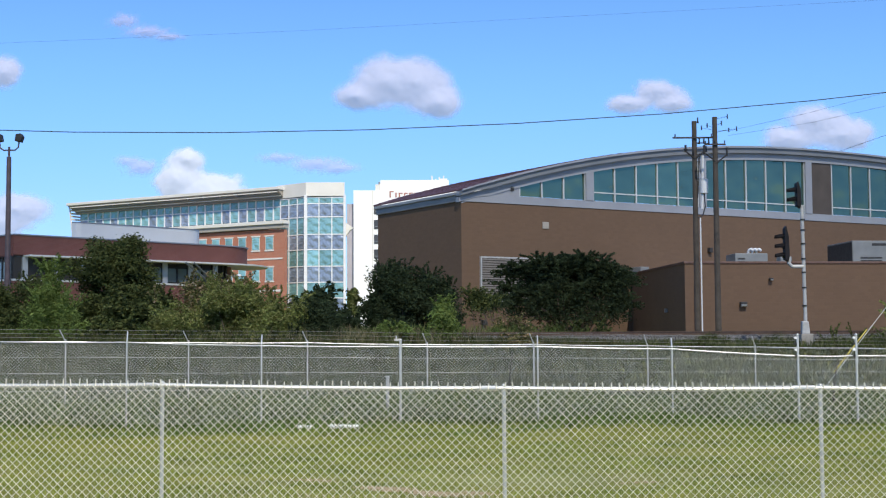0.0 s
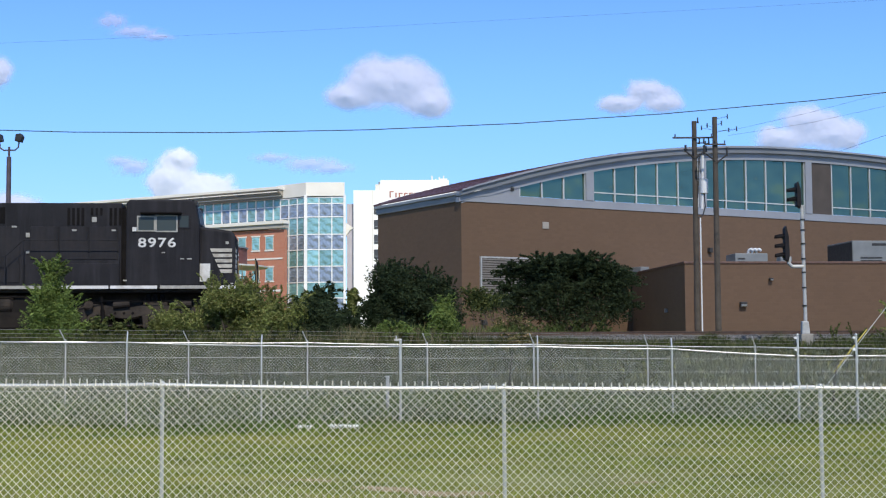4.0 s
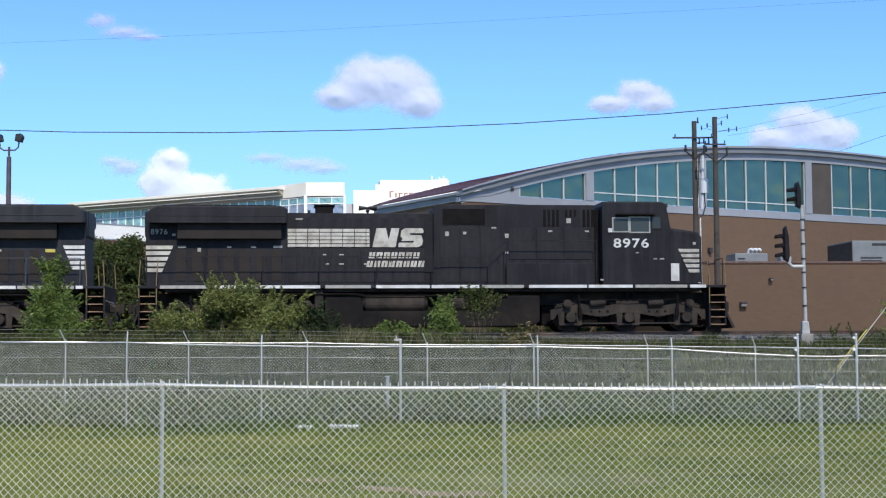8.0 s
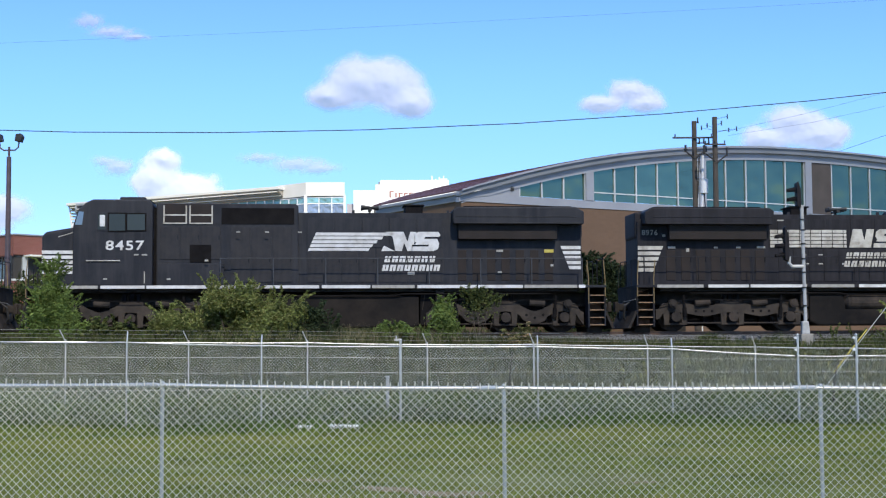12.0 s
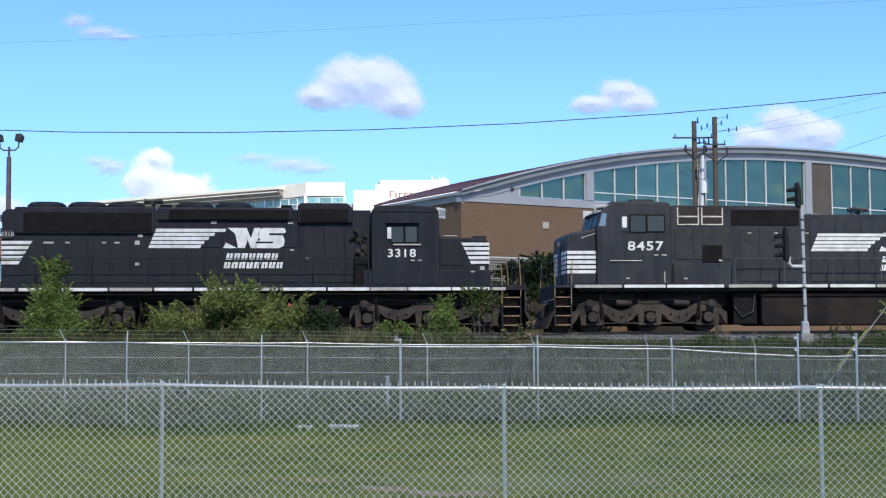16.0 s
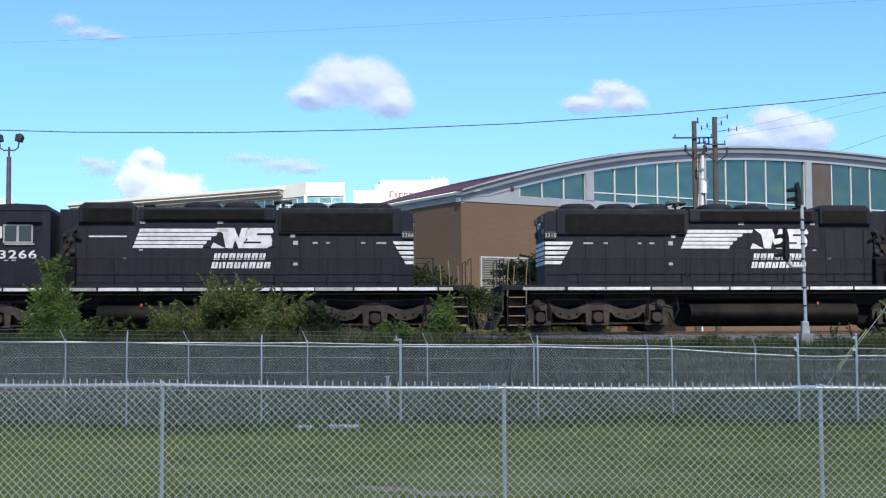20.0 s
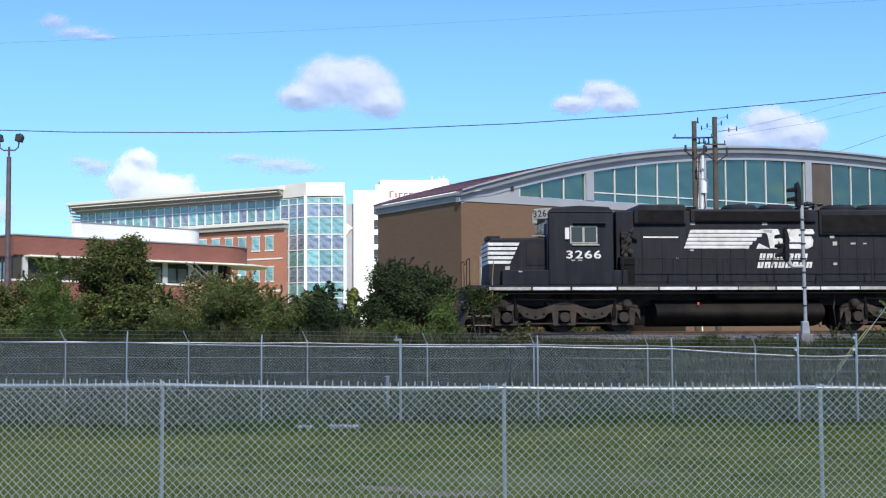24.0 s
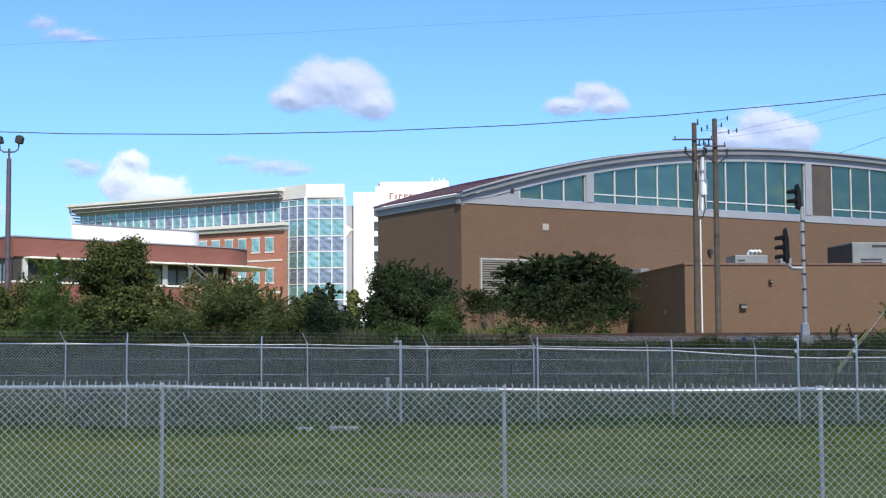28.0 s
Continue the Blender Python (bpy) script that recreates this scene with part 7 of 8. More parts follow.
    L.both("cabinet_base", eq0 + 2.6, eq1 - 0.05, ey, 0.25 if lead else 0.1, 1.66, 2.45, "black", 0.01)
    L.doors(eq0 + 0.2, eq0 + 2.4, 3, ey, 1.8, 3.75)
    L.doors(eq0 + 2.7, eq1 - 0.1, 3, ey, 2.6, 3.75)
    if lead:
        for k in range(4):
            L.both("louvre", 3.86 + k * 0.16, 3.95 + k * 0.16, ey, 0.03, 3.8, 4.4, "grille")
        for k in range(3):
            L.both("louvre", 4.66 + k * 0.16, 4.74 + k * 0.16, ey, 0.03, 4.15, 4.4, "grille")
        for k in range(3):
            L.both("louvre", 5.3 + k * 0.16, 5.39 + k * 0.16, ey, 0.03, 3.8, 4.4, "grille")
        L.dots([(4.78, 4.0, 0.2, 0.22), (0.36, 3.52, 0.16, 0.2), (1.0, 3.55, 0.14, 0.12), (2.06, 3.74, 0.2, 0.07), (2.52, 3.45, 0.16, 0.2), (2.52, 2.85, 0.14, 0.1), (4.1, 3.62, 0.18, 0.07), (5.45, 3.62, 0.18, 0.07)], ey + 0.02)
        L.dots([(-9.0, 3.05, 0.34, 0.1), (-8.4, 2.95, 0.14, 0.16), (-7.35, 3.05, 0.18, 0.08), (-6.5, 3.05, 0.2, 0.08), (-5.65, 3.06, 0.38, 0.1), (-9.28, 3.48, 0.14, 0.11), (-4.9, 4.05, 0.3, 0.06), (-3.9, 2.45, 0.14, 0.05), (-3.4, 2.45, 0.2, 0.06), (-2.5, 2.45, 0.22, 0.07), (-3.4, 2.78, 0.2, 0.05), (-4.0, 2.78, 0.14, 0.05)], hy + 0.02)
    else:
        for x0 in (3.8, 4.7):
            for s in (-1, 1):
                fr = L.box("cooling_frame", x0, x0 + 0.82, *sorted((s * ey, s * (ey + 0.04))), 3.85, 4.5, "dusty", 0.01, None, "white framed cooling window")
                L.box("cooling_screen", x0 + 0.05, x0 + 0.77, *sorted((s * (ey + 0.035), s * (ey + 0.045))), 3.9, 4.55, "browndoor", 0, fr)
                L.box("cooling_bar", x0 + 0.02, x0 + 0.8, *sorted((s * (ey + 0.045), s * (ey + 0.06))), 4.14, 4.19, "dusty", 0, fr)
        L.both("lower_vent", 3.85, 4.6, ey, 0.03, 2.5, 3.12, "grille")
        L.dots([(2.9, 3.55, 0.16, 0.05), (1.9, 3.55, 0.16, 0.05), (0.75, 3.55, 0.16, 0.05), (4.0, 2.55, 0.15, 0.08), (5.3, 1.9, 0.16, 0.07)], ey + 0.27)
        L.dots([(-6.4, 2.92, 0.3, 0.1), (-6.4, 2.15, 0.18, 0.08), (-3.2, 2.12, 0.3, 0.13), (-8.3, 2.4, 0.12, 0.1)], hy + 0.02)
        L.both("yellow_notice", -8.36, -8.02, hy + 0.02, 0.015, 2.86, 2.97, "yellow")
    # cab and nose
    cy = 1.5
    wx = cab1 + (0.16 if lead else 0.55)
    nz = 3.76 if lead else 3.72
    nose = half - 0.78 if lead else half - 0.5
    roof = 4.66
    brow, bz = (cab1 + 0.04, roof - 0.14) if lead else (cab1 + 0.4, 4.3)
    L.pris("cab", [(cab0, 1.66), (wx + 0.02, 1.66), (wx + 0.02, nz), (brow, bz), (cab1 + (0.0 if lead else 0.1), roof - 0.08), (cab1 - 0.1, roof), (cab0 + 0.1, roof), (cab0, roof - 0.12)], -cy, cy, "black", 0.05, None, "wide crew cab")
    L.box("cab_roof_seam", cab0 + 0.1, cab1 - 0.05, -1.2, 1.2, roof, roof + 0.04, "black", 0.02)
    L.pris("nose", [(wx - 0.05, 1.66), (nose, 1.66), (nose, 3.42 if lead else 3.4), (nose - 0.12, 3.6 if lead else 3.55), (wx, nz)], -1.22 if lead else -1.3, 1.22 if lead else 1.3, "black", 0.09, None, "sloping safety-cab nose")
    ac = L.box("roof_cooler", cab0 + 0.35, cab0 + 1.25, -0.55, 0.55, roof + 0.03, roof + 0.2 - (0.1 if lead else 0.0), "door", 0.06, None, "rounded air unit on the cab roof")
    L.box("cooler_hood", cab0 + 1.3, cab0 + 1.75, -0.35, 0.35, roof + 0.03, roof + 0.13, "door", 0.04, ac)
    L.box("nose_door", nose - 0.02, nose + 0.03, -0.32, 0.32, 1.75, 3.2, "black", 0.02)
    L.box("headlight", nose - 0.01, nose + 0.05, -0.22, 0.22, 3.12, 3.3, "pane", 0.02)
    # windscreens on the sloping front
    tilt = math.degrees(math.atan2(wx + 0.02 - brow, bz - nz))
    for y0, y1 in ((-1.3, -0.45), (-0.36, 0.36), (0.45, 1.3)):
        ws = part("windscreen", box(-0.012, 0.03, y0, y1, 0.06, 0.72 if lead else 0.54, 0.01), M["screen"], L.ob)
        ws.matrix_basis = pose(f * (wx + 0.02), 0, nz, 0, -f * tilt, 0)
    for s in (-1, 1):
        if lead:
            L.box("number_board", cab1 - 0.02, cab1 + 0.1, *sorted((s * 0.9, s * 1.45)), roof - 0.2, roof - 0.04, "dark", 0.03)
        else:
            nb = part("number_board", bx(bmesh.new(), -0.05, 0.06, -0.3, 0.3, -0.15, 0.15, 0.02), M["white"], L.ob, "white framed number board")
            nb.matrix_basis = pose(f * (cab1 + 0.3), s * 1.2, 4.42, 0, 0, (0 if f > 0 else 180) + s * f * 48)
            part("board_face", box(0.06, 0.07, -0.25, 0.25, -0.1, 0.1), M["dull"], nb)
            part("lettering_bar", box(0.07, 0.075, -0.18, 0.18, -0.05, 0.05), M["dark"], nb)
    if lead:
        L.windows([(cab0 + 0.42, cab0 + 0.95, 3.6, 4.05, "dull"), (cab0 + 1.05, cab0 + 1.72, 3.58, 4.08, "dull"), (cab0 + 1.84, cab0 + 2.14, 3.7, 4.1, "black")], cy)
        L.both("awning", cab0 + 0.5, cab0 + 1.9, cy, 0.24, 4.16, 4.22, "grille", 0.01)
        L.both("mirror", cab0 + 0.22, cab0 + 0.36, cy, 0.06, 3.55, 3.7, "white", 0.01)
        L.both("kick_plate", 8.4, 8.8, 1.22, 0.03, 1.82, 2.45, "white", 0.005)
        L.end_stripes(8.78, 9.55, 2.06, 2.98, 1.225, 0.42)
        L.dots([(9.38, 3.18, 0.13, 0.12), (9.55, 1.75, 0.12, 0.06)], 1.225)
        L.dots([(7.2, 2.82, 0.14, 0.05), (7.85, 2.6, 0.16, 0.05), (8.1, 2.6, 0.2, 0.06), (5.9, 1.85, 0.14, 0.07)], cy)
        L.end_stripes(-9.3, -10.25, 2.1, 3.1, hy, -0.42)
        end_numbers(L, number, -9.8, hy, 3.58, 0.27)
    else:
        L.windows([(cab0 + 0.26, cab0 + 0.86, 3.6, 4.15, "grille"), (cab0 + 0.94, cab0 + 1.48, 3.58, 4.16, "grille"), (cab0 + 1.6, cab0 + 1.86, 3.62, 4.16, "black")], cy)
        L.both("mirror", cab0 + 1.62, cab0 + 1.8, cy, 0.06, 3.72, 4.12, "white", 0.02)
        for s in (-1, 1):
            L.pris("corner_pane", [(wx - 0.05, nz + 0.06), (brow - 0.03, bz - 0.06), (brow - 0.2, bz - 0.06), (wx - 0.3, nz + 0.06)], *sorted((s * cy, s * (cy + 0.012))), "palepane")
        L.end_stripes(8.28, nose - 0.02, 2.03, 2.9, 1.305, 0.35)
        L.pris("nose_line", [(8.25, 3.62), (9.1, 3.36), (9.1, 3.38), (8.25, 3.645)], -1.312, -1.30, "dusty")
        L.box("visor", cab1 + 0.12, cab1 + 0.5, -1.3, 1.3, 4.31, 4.36, "dusty", 0.015, None, "pale visor over the windscreen")
        L.dots([(6.4, 2.74, 0.18, 0.06), (6.12, 2.74, 0.22, 0.07)], cy)
        L.dots([(7.45, 1.9, 0.16, 0.06)], cy)
        L.both("grab_bar", 6.95, 8.1, cy, 0.05, 2.52, 2.55, "dusty")
        L.both("grab_bar", 6.1, 6.13, cy, 0.05, 1.75, 2.15, "dusty")
        L.end_stripes(-8.62, -9.36, 2.2, 3.1, hy, -0.35)
        L.front_stripes(nose, 1, 1.2, 2.03, 2.9)
    L.number(number, cab0 + (1.06 if lead else 0.95), 3.15 if lead else 3.05, 0.33, cy, 1.3)
    if lead:
        L.marks(-5.3, -2.4, 3.05, 3.73, -2.3, 0.0, hy + 0.024, False)
        L.front_stripes(nose, 1, 1.1, 2.06, 2.98)
    else:
        L.marks(-0.47, 1.6, 2.91, 3.6, 2.14, 0.3, hy + 0.024)
    # tanks below the frame
    t = L.pris("fuel_tank", [(-4.0, 0.36), (-3.7, 0.2), (3.36, 0.2), (3.66, 0.36), (3.66, 1.3), (2.1, 1.3), (2.1, 0.72), (-2.7, 0.72), (-2.7, 1.3), (-4.0, 1.3)] if lead else [(-3.45, 0.26), (-3.3, 0.2), (2.35, 0.2), (2.5, 0.26), (2.5, 1.28), (-3.45, 1.28)], -1.35, 1.35, "tank", 0.05, None, "dusty black fuel tank")
    if lead:
        for x0, x1 in ((-2.55, -0.5), (0.2, 2.0)):
            for s in (-1, 1):
                bm = bmesh.new()
                rod(bm, (x0, s * 1.12, 1.04), (x1, s * 1.12, 1.04), 0.31, 18)
                rod(bm, (x0, s * 1.12, 1.04), (x0 - 0.14, s * 1.12, 1.04), 0.31, 18, 0.14)
                rod(bm, (x1, s * 1.12, 1.04), (x1 + 0.14, s * 1.12, 1.04), 0.31, 18, 0.14)
                for xx in (x0 + 0.1, x1 - 0.1):
                    rod(bm, (xx, s * 1.12, 1.04), (xx + 0.05, s * 1.12, 1.04), 0.325, 18)
                part("air_reservoir", bm, M["under"], L.ob, smooth=False)
    L.pipe("side_pipe", [(-half + 2, -1.42, 1.36), (-2.9, -1.42, 1.36), (-2.6, -1.42, 1.3), (2.5, -1.42, 1.3)], 0.03, "grille")
    if not lead:
        for s in (-1, 1):
            e = L.box("equipment_box", 2.62, 3.5, *sorted((s * 0.4, s * 1.2)), 0.25, 1.4, "grille", 0.04)
            L.pipe("box_hose", [(2.7, s * 1.24, 1.35), (2.8, s * 1.28, 0.7), (3.2, s * 1.28, 0.5), (3.5, s * 1.24, 0.9)], 0.03, "dark", e)
            L.box("equipment_box", -4.3, -3.5, *sorted((s * 0.4, s * 1.2)), 0.25, 1.4, "grille", 0.04)
    L.both("valve_box", -4.35, -4.05, 1.2, 0.2, 0.85, 1.5, "under", 0.03)
    # steps and rails
    L.steps(1, "tan", 0.55, 0.05, 5 if lead else 4)
    L.steps(-1, "tan", 0.55, 0.05, 5)
    if lead:
        L.handrail([rear + 0.1 + k * 2.0 for k in range(7)], "door", 2.68, ((2.45, 3.25), (5.7, 3.25)))
    else:
        L.handrail([rear + 0.1 + k * 1.83 for k in range(8)], "railsheen")
    L.end_rail(-1, "black")
    L.end_rail(1, "black")
    for k in range(5):
        L.box("lifting_eye", -8 + k * 3.4, -7.9 + k * 3.4, -0.9, -0.85, hood, hood + 0.1, "black")
    return L


def emd_loco(centre, f, number, label):
    """Six-axle road unit with a narrow hood, roof fans and a low nose."""
    half = 10.0
    L = Loco(centre, f, half, label)
    L.floor_frame((1.5, 1.35, 1.6, 1.45, 1.3), 0.07, 0.11)
    L.coupler()
    L.truck(6.5, (-2.15, 0, 2.1), "emd")
    L.truck(-6.5, (-2.1, 0, 2.15), "emd")
    hy = 0.92
    ne, hr = (8.75, -8.35) if f > 0 else (9.2, -7.9)
    L.pris("long_hood", [(hr, 1.66), (4.5, 1.66), (4.5, 4.38), (hr + 0.16, 4.38), (hr, 4.26)], -hy, hy, "black", 0.03, None, "black long hood")
    L.pris("radiator_section", [(hr + 0.45, 3.52), (-3.1, 3.52), (-3.1, 4.45), (hr + 0.45, 4.45)], -1.02, 1.02, "black", 0.04)
    L.both("radiator_screen", hr + 0.75, -3.2, 1.02, 0.03, 3.6, 4.25, "grille")
    L.pris("dynamic_brake_hatch", [(-3.0, 3.98), (1.75, 3.98), (1.75, 4.45), (-3.0, 4.45)], -1.05, 1.05, "black", 0.06)
    L.both("resistor_grid", -2.6, 1.6, 1.05, 0.02, 4.03, 4.36, "grille")
    L.pris("filter_hatch", [(1.9, 3.9), (3.85, 3.9), (3.85, 4.45), (3.65, 4.62), (2.0, 4.62), (1.9, 4.5)], -1.05, 1.05, "black", 0.05)
    L.both("filter_screen", 2.0, 3.7, 1.05, 0.02, 3.95, 4.4, "grille")
    fan = mesh_of("roof_fan", rod(rod(bmesh.new(), (0, 0, 0), (0, 0, 0.14), 0.67, 28), (0, 0, 0.14), (0, 0, 0.22), 0.67, 28, 0.58), M["black"])
    cap_ = mesh_of("fan_grille", rod(bmesh.new(), (0, 0, 0.22), (0, 0, 0.24), 0.56, 20), M["grille"])
    for x in (hr + 1.37, -5.56, -4.2, -1.78, -0.38):
        fo = piece("roof_fan", fan, L.ob, pose(f * x, 0, 4.44))
        piece("fan_grille", cap_, fo, pose(0, 0, 0))
    for x in (-3.0, 1.3):
        s = L.box("exhaust_stack", x, x + 0.4, -0.25, 0.25, 4.4, 4.62, "grille", 0.03)
    L.horn(-3.25, 4.62)
    L.doors(hr + 0.75, -3.2, 6, hy, 1.8, 3.4, gap=0.02)
    L.doors(-3.0, 1.9, 9, hy, 1.8, 3.0, gap=0.02)
    L.doors(-3.0, 1.9, 9, hy, 3.04, 3.9, "black", False, 0.012)
    L.doors(2.1, 4.3, 3, hy, 1.8, 3.7)
    # clutter behind the cab
    L.both("piping_cover", 3.9, 4.45, hy, 0.35, 1.66, 2.7, "grille", 0.04)
    L.pipe("air_pipe", [(3.75, -1.0, 3.3), (4.0, -1.05, 3.42), (4.25, -1.05, 3.2), (4.3, -1.05, 2.7)], 0.05, "grille")
    for s in (-1, 1):
        v = L.box("valve_block", 3.95, 4.35, *sorted((s * 0.9, s * 1.06)), 2.75, 3.6, "black", 0.03)
        for x, z, r in ((4.02, 2.9, 0.09), (4.25, 3.05, 0.11), (4.08, 3.3, 0.1), (4.3, 3.45, 0.07), (4.0, 3.62, 0.06), (4.2, 2.75, 0.08)):
            bm = bmesh.new()
            rod(bm, (f * x, s * 1.0, z), (f * x, s * 1.14, z), r, 12)
            rod(bm, (f * x, s * 1.14, z), (f * x, s * 1.17, z), r * 0.6, 10)
            part("valve", bm, M["under"], v)
        L.pipe("air_pipe", [(3.9, s * 1.08, 3.75), (4.05, s * 1.12, 3.5), (4.15, s * 1.12, 3.15), (4.35, s * 1.12, 2.8)], 0.035, "under", v)
    # cab
    cy = 1.48
    ca, cb = (4.5, 6.9) if f > 0 else (4.72, 7.08)
    L.pris("cab", [(ca, 1.66), (cb, 1.66), (cb, 4.3), (cb - 0.15, 4.46), ((ca + cb) / 2, 4.52), (ca + 0.15, 4.48), (ca, 4.3)], -cy, cy, "black", 0.05, None, "narrow crew cab")
    L.box("cab_roof_edge", ca + 0.03, cb - 0.03, -cy - 0.03, cy + 0.03, 4.27, 4.31, "door", 0.01)
    L.box("sub_cab", 4.2, 8.75, -1.42, 1.42, 1.66, 2.2, "black", 0.03)
    wo = 0 if f > 0 else 0.16
    L.windows([(5.2 + wo, 5.62 + wo, 3.2, 3.74, "dull" if f < 0 else "grille"), (5.7 + wo, 6.1 + wo, 3.2, 3.74, "dull" if f < 0 else "grille")], cy)
    L.both("mirror", *((5.05, 5.2) if f > 0 else (6.34, 6.5)), cy, 0.07, 3.3, 3.72, "white", 0.03)
    L.both("window_rest", 5.25, 6.25, cy, 0.06, 3.08, 3.13, "dull")
    L.both("awning", 5.0, 6.2, cy, 0.14, 3.86, 3.9, "black", 0.01)
    L.box("cab_door", cb, cb + 0.03, -1.3, -0.75, 1.7, 3.9, "black", 0.01)
    for y0, y1 in ((-1.35, -0.75), (0.75, 1.35)):
        L.box("windscreen", cb, cb + 0.025, y0, y1, 3.5, 4.02, "pane", 0.01)
    for y0, y1 in ((-0.62, -0.05), (0.05, 0.62)):
        L.box("windscreen", cb, cb + 0.025, y0, y1, 3.55, 4.0, "pane", 0.01)
    for s in (-1, 1):
        hw = 0.29 if f > 0 else 0.36
        # duller white on the backward unit paints in shade on its left-facing board
        nb = part("number_board", box(-0.07, 0.09, -hw, hw, 4.06, 4.44, 0.03), M["white" if f > 0 else "dull"], L.ob, "pale number board")
        nb.matrix_basis = pose(f * ((6.98 if f > 0 else 7.2) - (0.25 if s > 0 else 0)), s * 1.12, 0, 0, 0, (0 if f > 0 else 180) + s * f * (30 if f > 0 else 50))
        me = lettering(number, 0.34 * hw / 0.36, 0.004, 0.012)
        me.materials.append(M["dark"])
        o = new("road_number", me)
        o.parent = nb
        o.matrix_basis = pose(0.096, 0, 4.24, 90, 0, 90)
    # low nose
    L.pris("short_hood", [(6.88, 1.66), (ne, 1.66), (ne, 3.25), (ne - 0.13, 3.38), (6.88, 3.42)], -0.92, 0.92, "black", 0.06, None, "low short hood")
    L.both("nose_panel", 7.0, 7.8, 0.92, 0.02, 2.4, 3.2, "door")
    L.pipe("nose_grab", [(7.1, -0.95, 3.46), (7.6, -0.95, 3.46)], 0.018, "dull")
    L.box("nose_cap", ne - 0.5, ne - 0.04, -0.5, 0.5, 3.36, 3.5, "black", 0.03)
    L.end_stripes(ne - (1.0 if f > 0 else 1.15), ne, 2.4, 3.22, 0.945, 0.38)
    L.front_stripes(ne + 0.005, 1, 0.92, 2.4, 3.22)
    L.end_stripes(hr + (1.05 if f > 0 else 0.75), hr + 0.01, 2.38, 3.26, hy + 0.024, -0.5)
    L.front_stripes(hr - 0.01, -1, 0.92, 2.38, 3.26)
    for s in (-1, 1):
        L.box("class_light", hr - 0.1, hr + 0.04, *sorted((s * 0.5, s * 0.78)), 3.95, 4.2, "dark", 0.04)
        L.box("class_light", hr - 0.08, hr + 0.02, *sorted((s * 0.6, s * 0.82)), 3.5, 3.72, "dark", 0.03)
    L.box("rear_headlight", hr - 0.07, hr + 0.01, -0.22, 0.22, 3.75, 3.98, "dull", 0.03)
    for s in (-1, 1):
        nb = L.box("number_board", hr + 0.01, hr + 0.4, *sorted((s * 0.9, s * 1.0)), 3.34, 3.62, "dark", 0.03, None, "dark rear number board")
        me = lettering(number, 0.2, 0.003, 0.01)
        me.materials.append(M["dull"])
        o = new("road_number", me)
        o.parent = nb
        o.matrix_basis = pose(f * (hr + 0.21), s * 1.004, 3.48, 90, 0, 0 if s < 0 else 180)
    L.dots([(-6.75, 3.2, 0.42, 0.08), (-6.1, 3.2, 0.18, 0.07), (-4.85, 3.2, 0.16, 0.07), (-4.4, 3.2, 0.22, 0.08), (-3.6, 3.45, 0.2, 0.14), (-3.7, 3.2, 0.2, 0.18), (-3.7, 2.45, 0.18, 0.12)], hy + 0.02)
    L.dots([(-1.05, 3.92, 0.24, 0.12), (1.65, 3.92, 0.22, 0.12), (1.7, 2.95, 0.16, 0.07), (2.25, 2.65, 0.16, 0.06)], hy + 0.024)
    L.dots([(6.2, 2.55, 0.16, 0.06), (5.95, 2.55, 0.18, 0.06)], cy)
    L.dots([(8.1, 2.15, 0.16, 0.06)], 1.42)
    L.dots([(8.5, 2.3, 0.2, 0.16)], 0.95)
    L.number(number, 5.56 if f > 0 else 5.82, 2.79 if f > 0 else 2.74, 0.29 if f > 0 else 0.285, cy, 1.16 if f > 0 else 1.5)
    if f > 0:
        L.marks(-3.32, -1.6, 3.01, 3.73, -0.72, 0.28, hy + 0.024)
    else:
        L.marks(-2.0, 0.35, 3.01, 3.73, 0.72, 0.28, hy + 0.024)
        L.slant("flank_line", -3.5, -2.2, 3.4, 3.45, 0, hy + 0.024, "white")
    # tanks
    bm = bmesh.new()
    prof = [(math.cos(radians(a)) * 1.0, 0.68 + math.sin(radians(a)) * 0.5) for a in range(0, 360, 10)]
    q = [(y * 1.38, z) for y, z in prof]
    a = [bm.verts.new((f * -3.1, y, z)) for y, z in q]
    b = [bm.verts.new((f * 3.15, y, z)) for y, z in q]
    bm.faces.new(a), bm.faces.new(b)
    for i in range(len(q)):
        bm.faces.new((a[i], a[(i + 1) % len(q)], b[(i + 1) % len(q)], b[i]))
    part("fuel_tank", bm, M["tank"], L.ob, "rounded black fuel tank")
    for s in (-1, 1):
        bm = bmesh.new()
        rod(bm, (f * -3.2, s * 1.18, 1.28), (f * 0.9, s * 1.18, 1.28), 0.15, 16)
        part("air_reservoir", bm, M["tank"], L.ob)
        part("fuel_filler", box(*L.x(1.58, 1.66), *sorted((s * 1.36, s * 1.42)), 0.94, 1.04, 0.02), M["red"], L.ob)
    L.pipe("side_pipe", [(-9, -1.45, 1.36), (9, -1.45, 1.36)], 0.025, "grille")
    L.steps(1, "tan", 0.62, 0.22)
    L.steps(-1, "tan", 0.62, 0.22)
    L.handrail([hr - 0.65 + k * (5.05 - hr) / 7 for k in range(8)])
    L.end_rail(1, "black")
    L.end_rail(-1, "black")
    return L


ge_loco(-0.33, 1, "8976", True)
ge_loco(-22.05, -1, "8457", False)
emd_loco(-43.2, 1, "3318", "black low-nose freight locomotive with roof fans and tan step rails")
emd_loco(-64.2, -1, "3266", "black low-nose freight locomotive running backwards at the train's end")

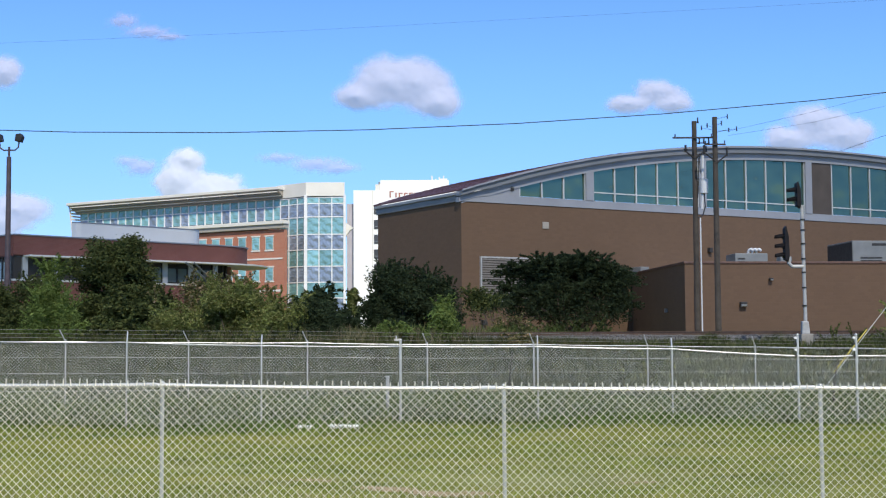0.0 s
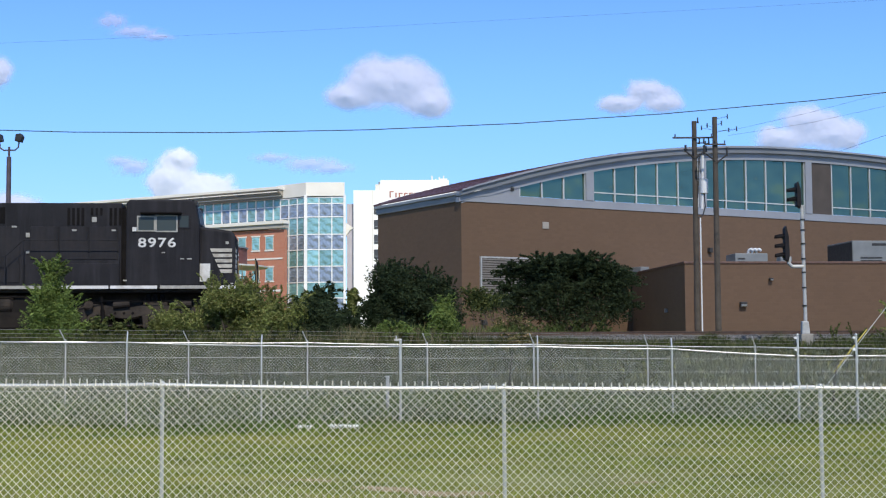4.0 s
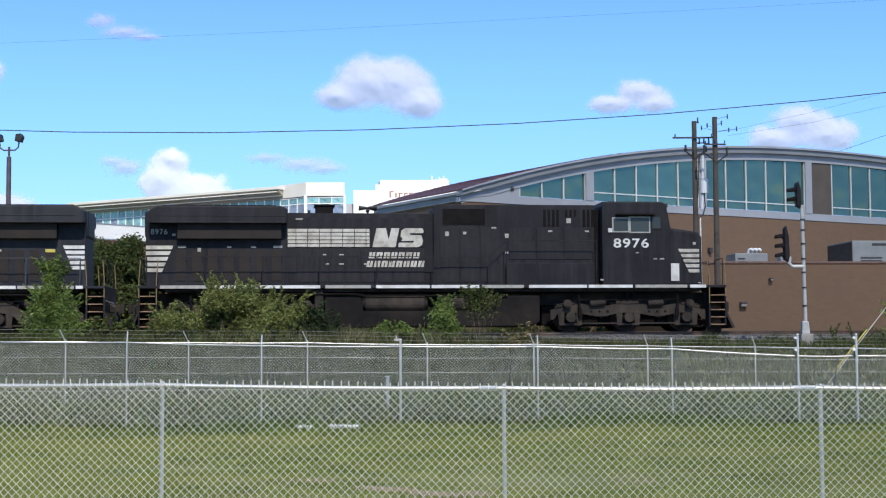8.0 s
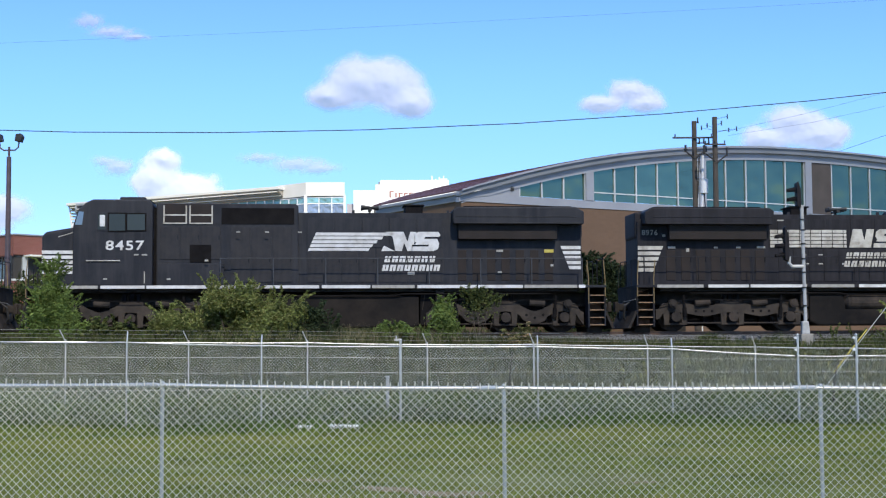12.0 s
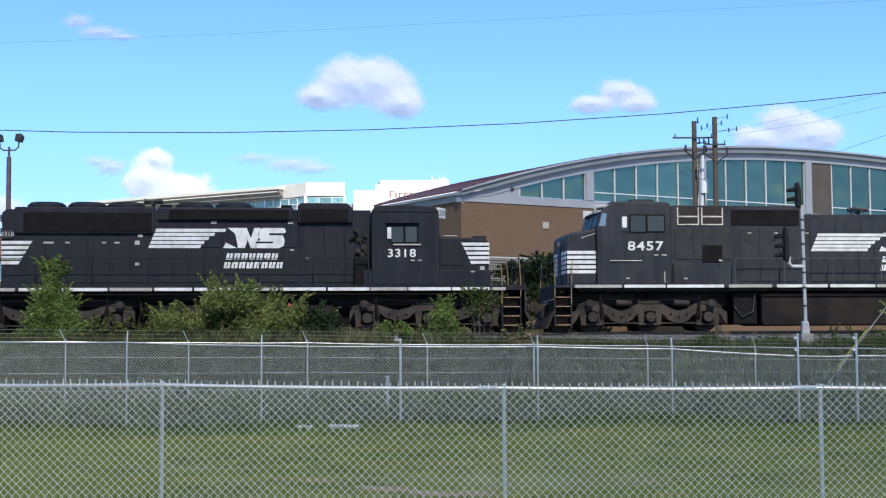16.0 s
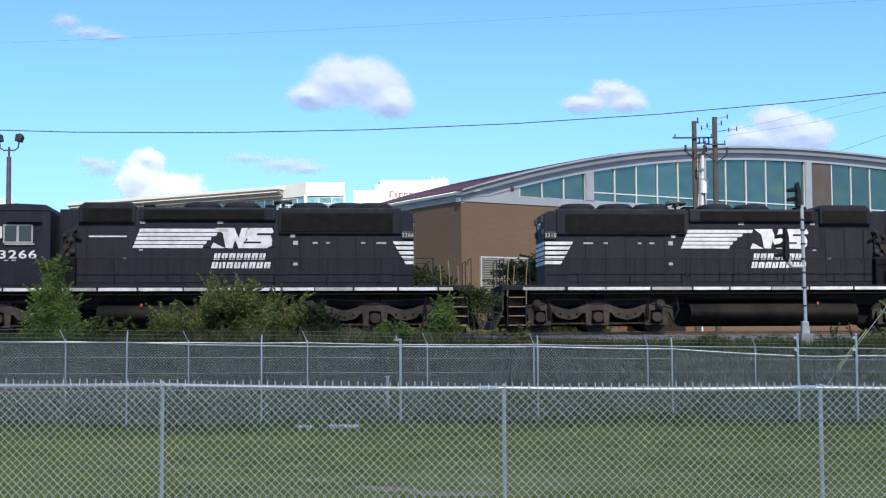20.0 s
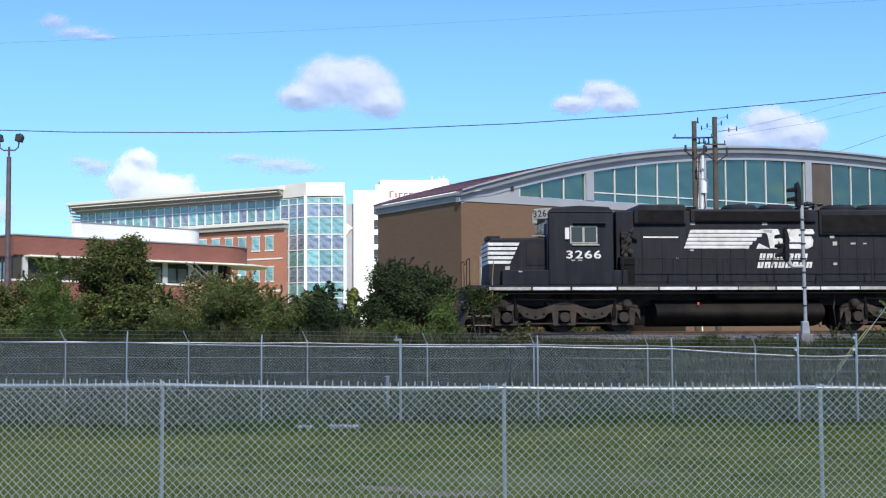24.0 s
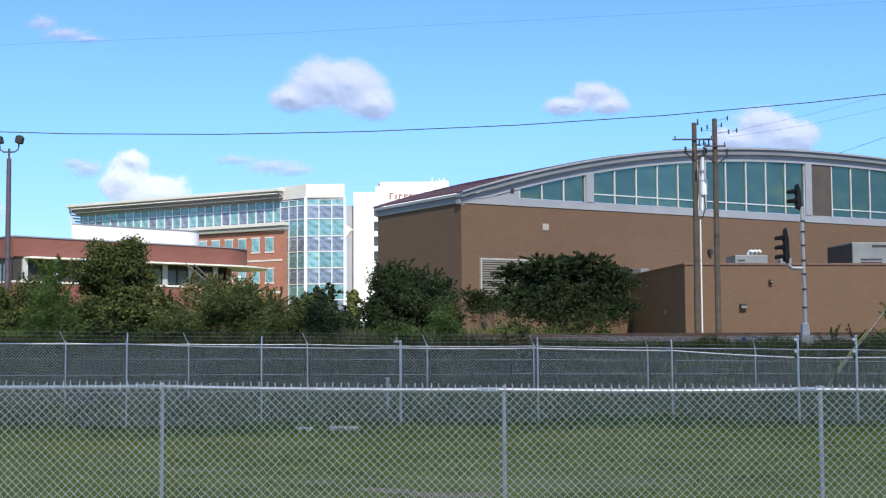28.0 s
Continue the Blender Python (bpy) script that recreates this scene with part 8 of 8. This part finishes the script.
# ---------- what moves ----------


def run(t):
    """Metres that the train has gone along the track since the eighth second."""
    def s(v):
        u = (v - 14) / 14
        return 64.484 * u + 4.714 * u ** 2 - 0.952 * u ** 3 - 0.186 * u ** 4 + 0.813 * u ** 5
    return s(t) - s(8)


def motions():
    times = [k * 4 / 30 for k in range(211)]
    for ob, c in LOCOS:
        walk(ob, [(t, TRACK @ pose(c + run(t), 0, RAIL_Z)) for t in [k * 0.4 for k in range(71)]])
    for ob, x in WHEELSETS:
        walk(ob, [(t, pose(x, 0, WHEEL_R, 0, math.degrees(run(t) / WHEEL_R) % 360, 0)) for t in times])
    for ob, x, y, z, (u, v) in CLOUDS:
        walk(ob, [(t, pose(x + u * t, y + v * t, z)) for t in (0, 14, 28)])


motions()
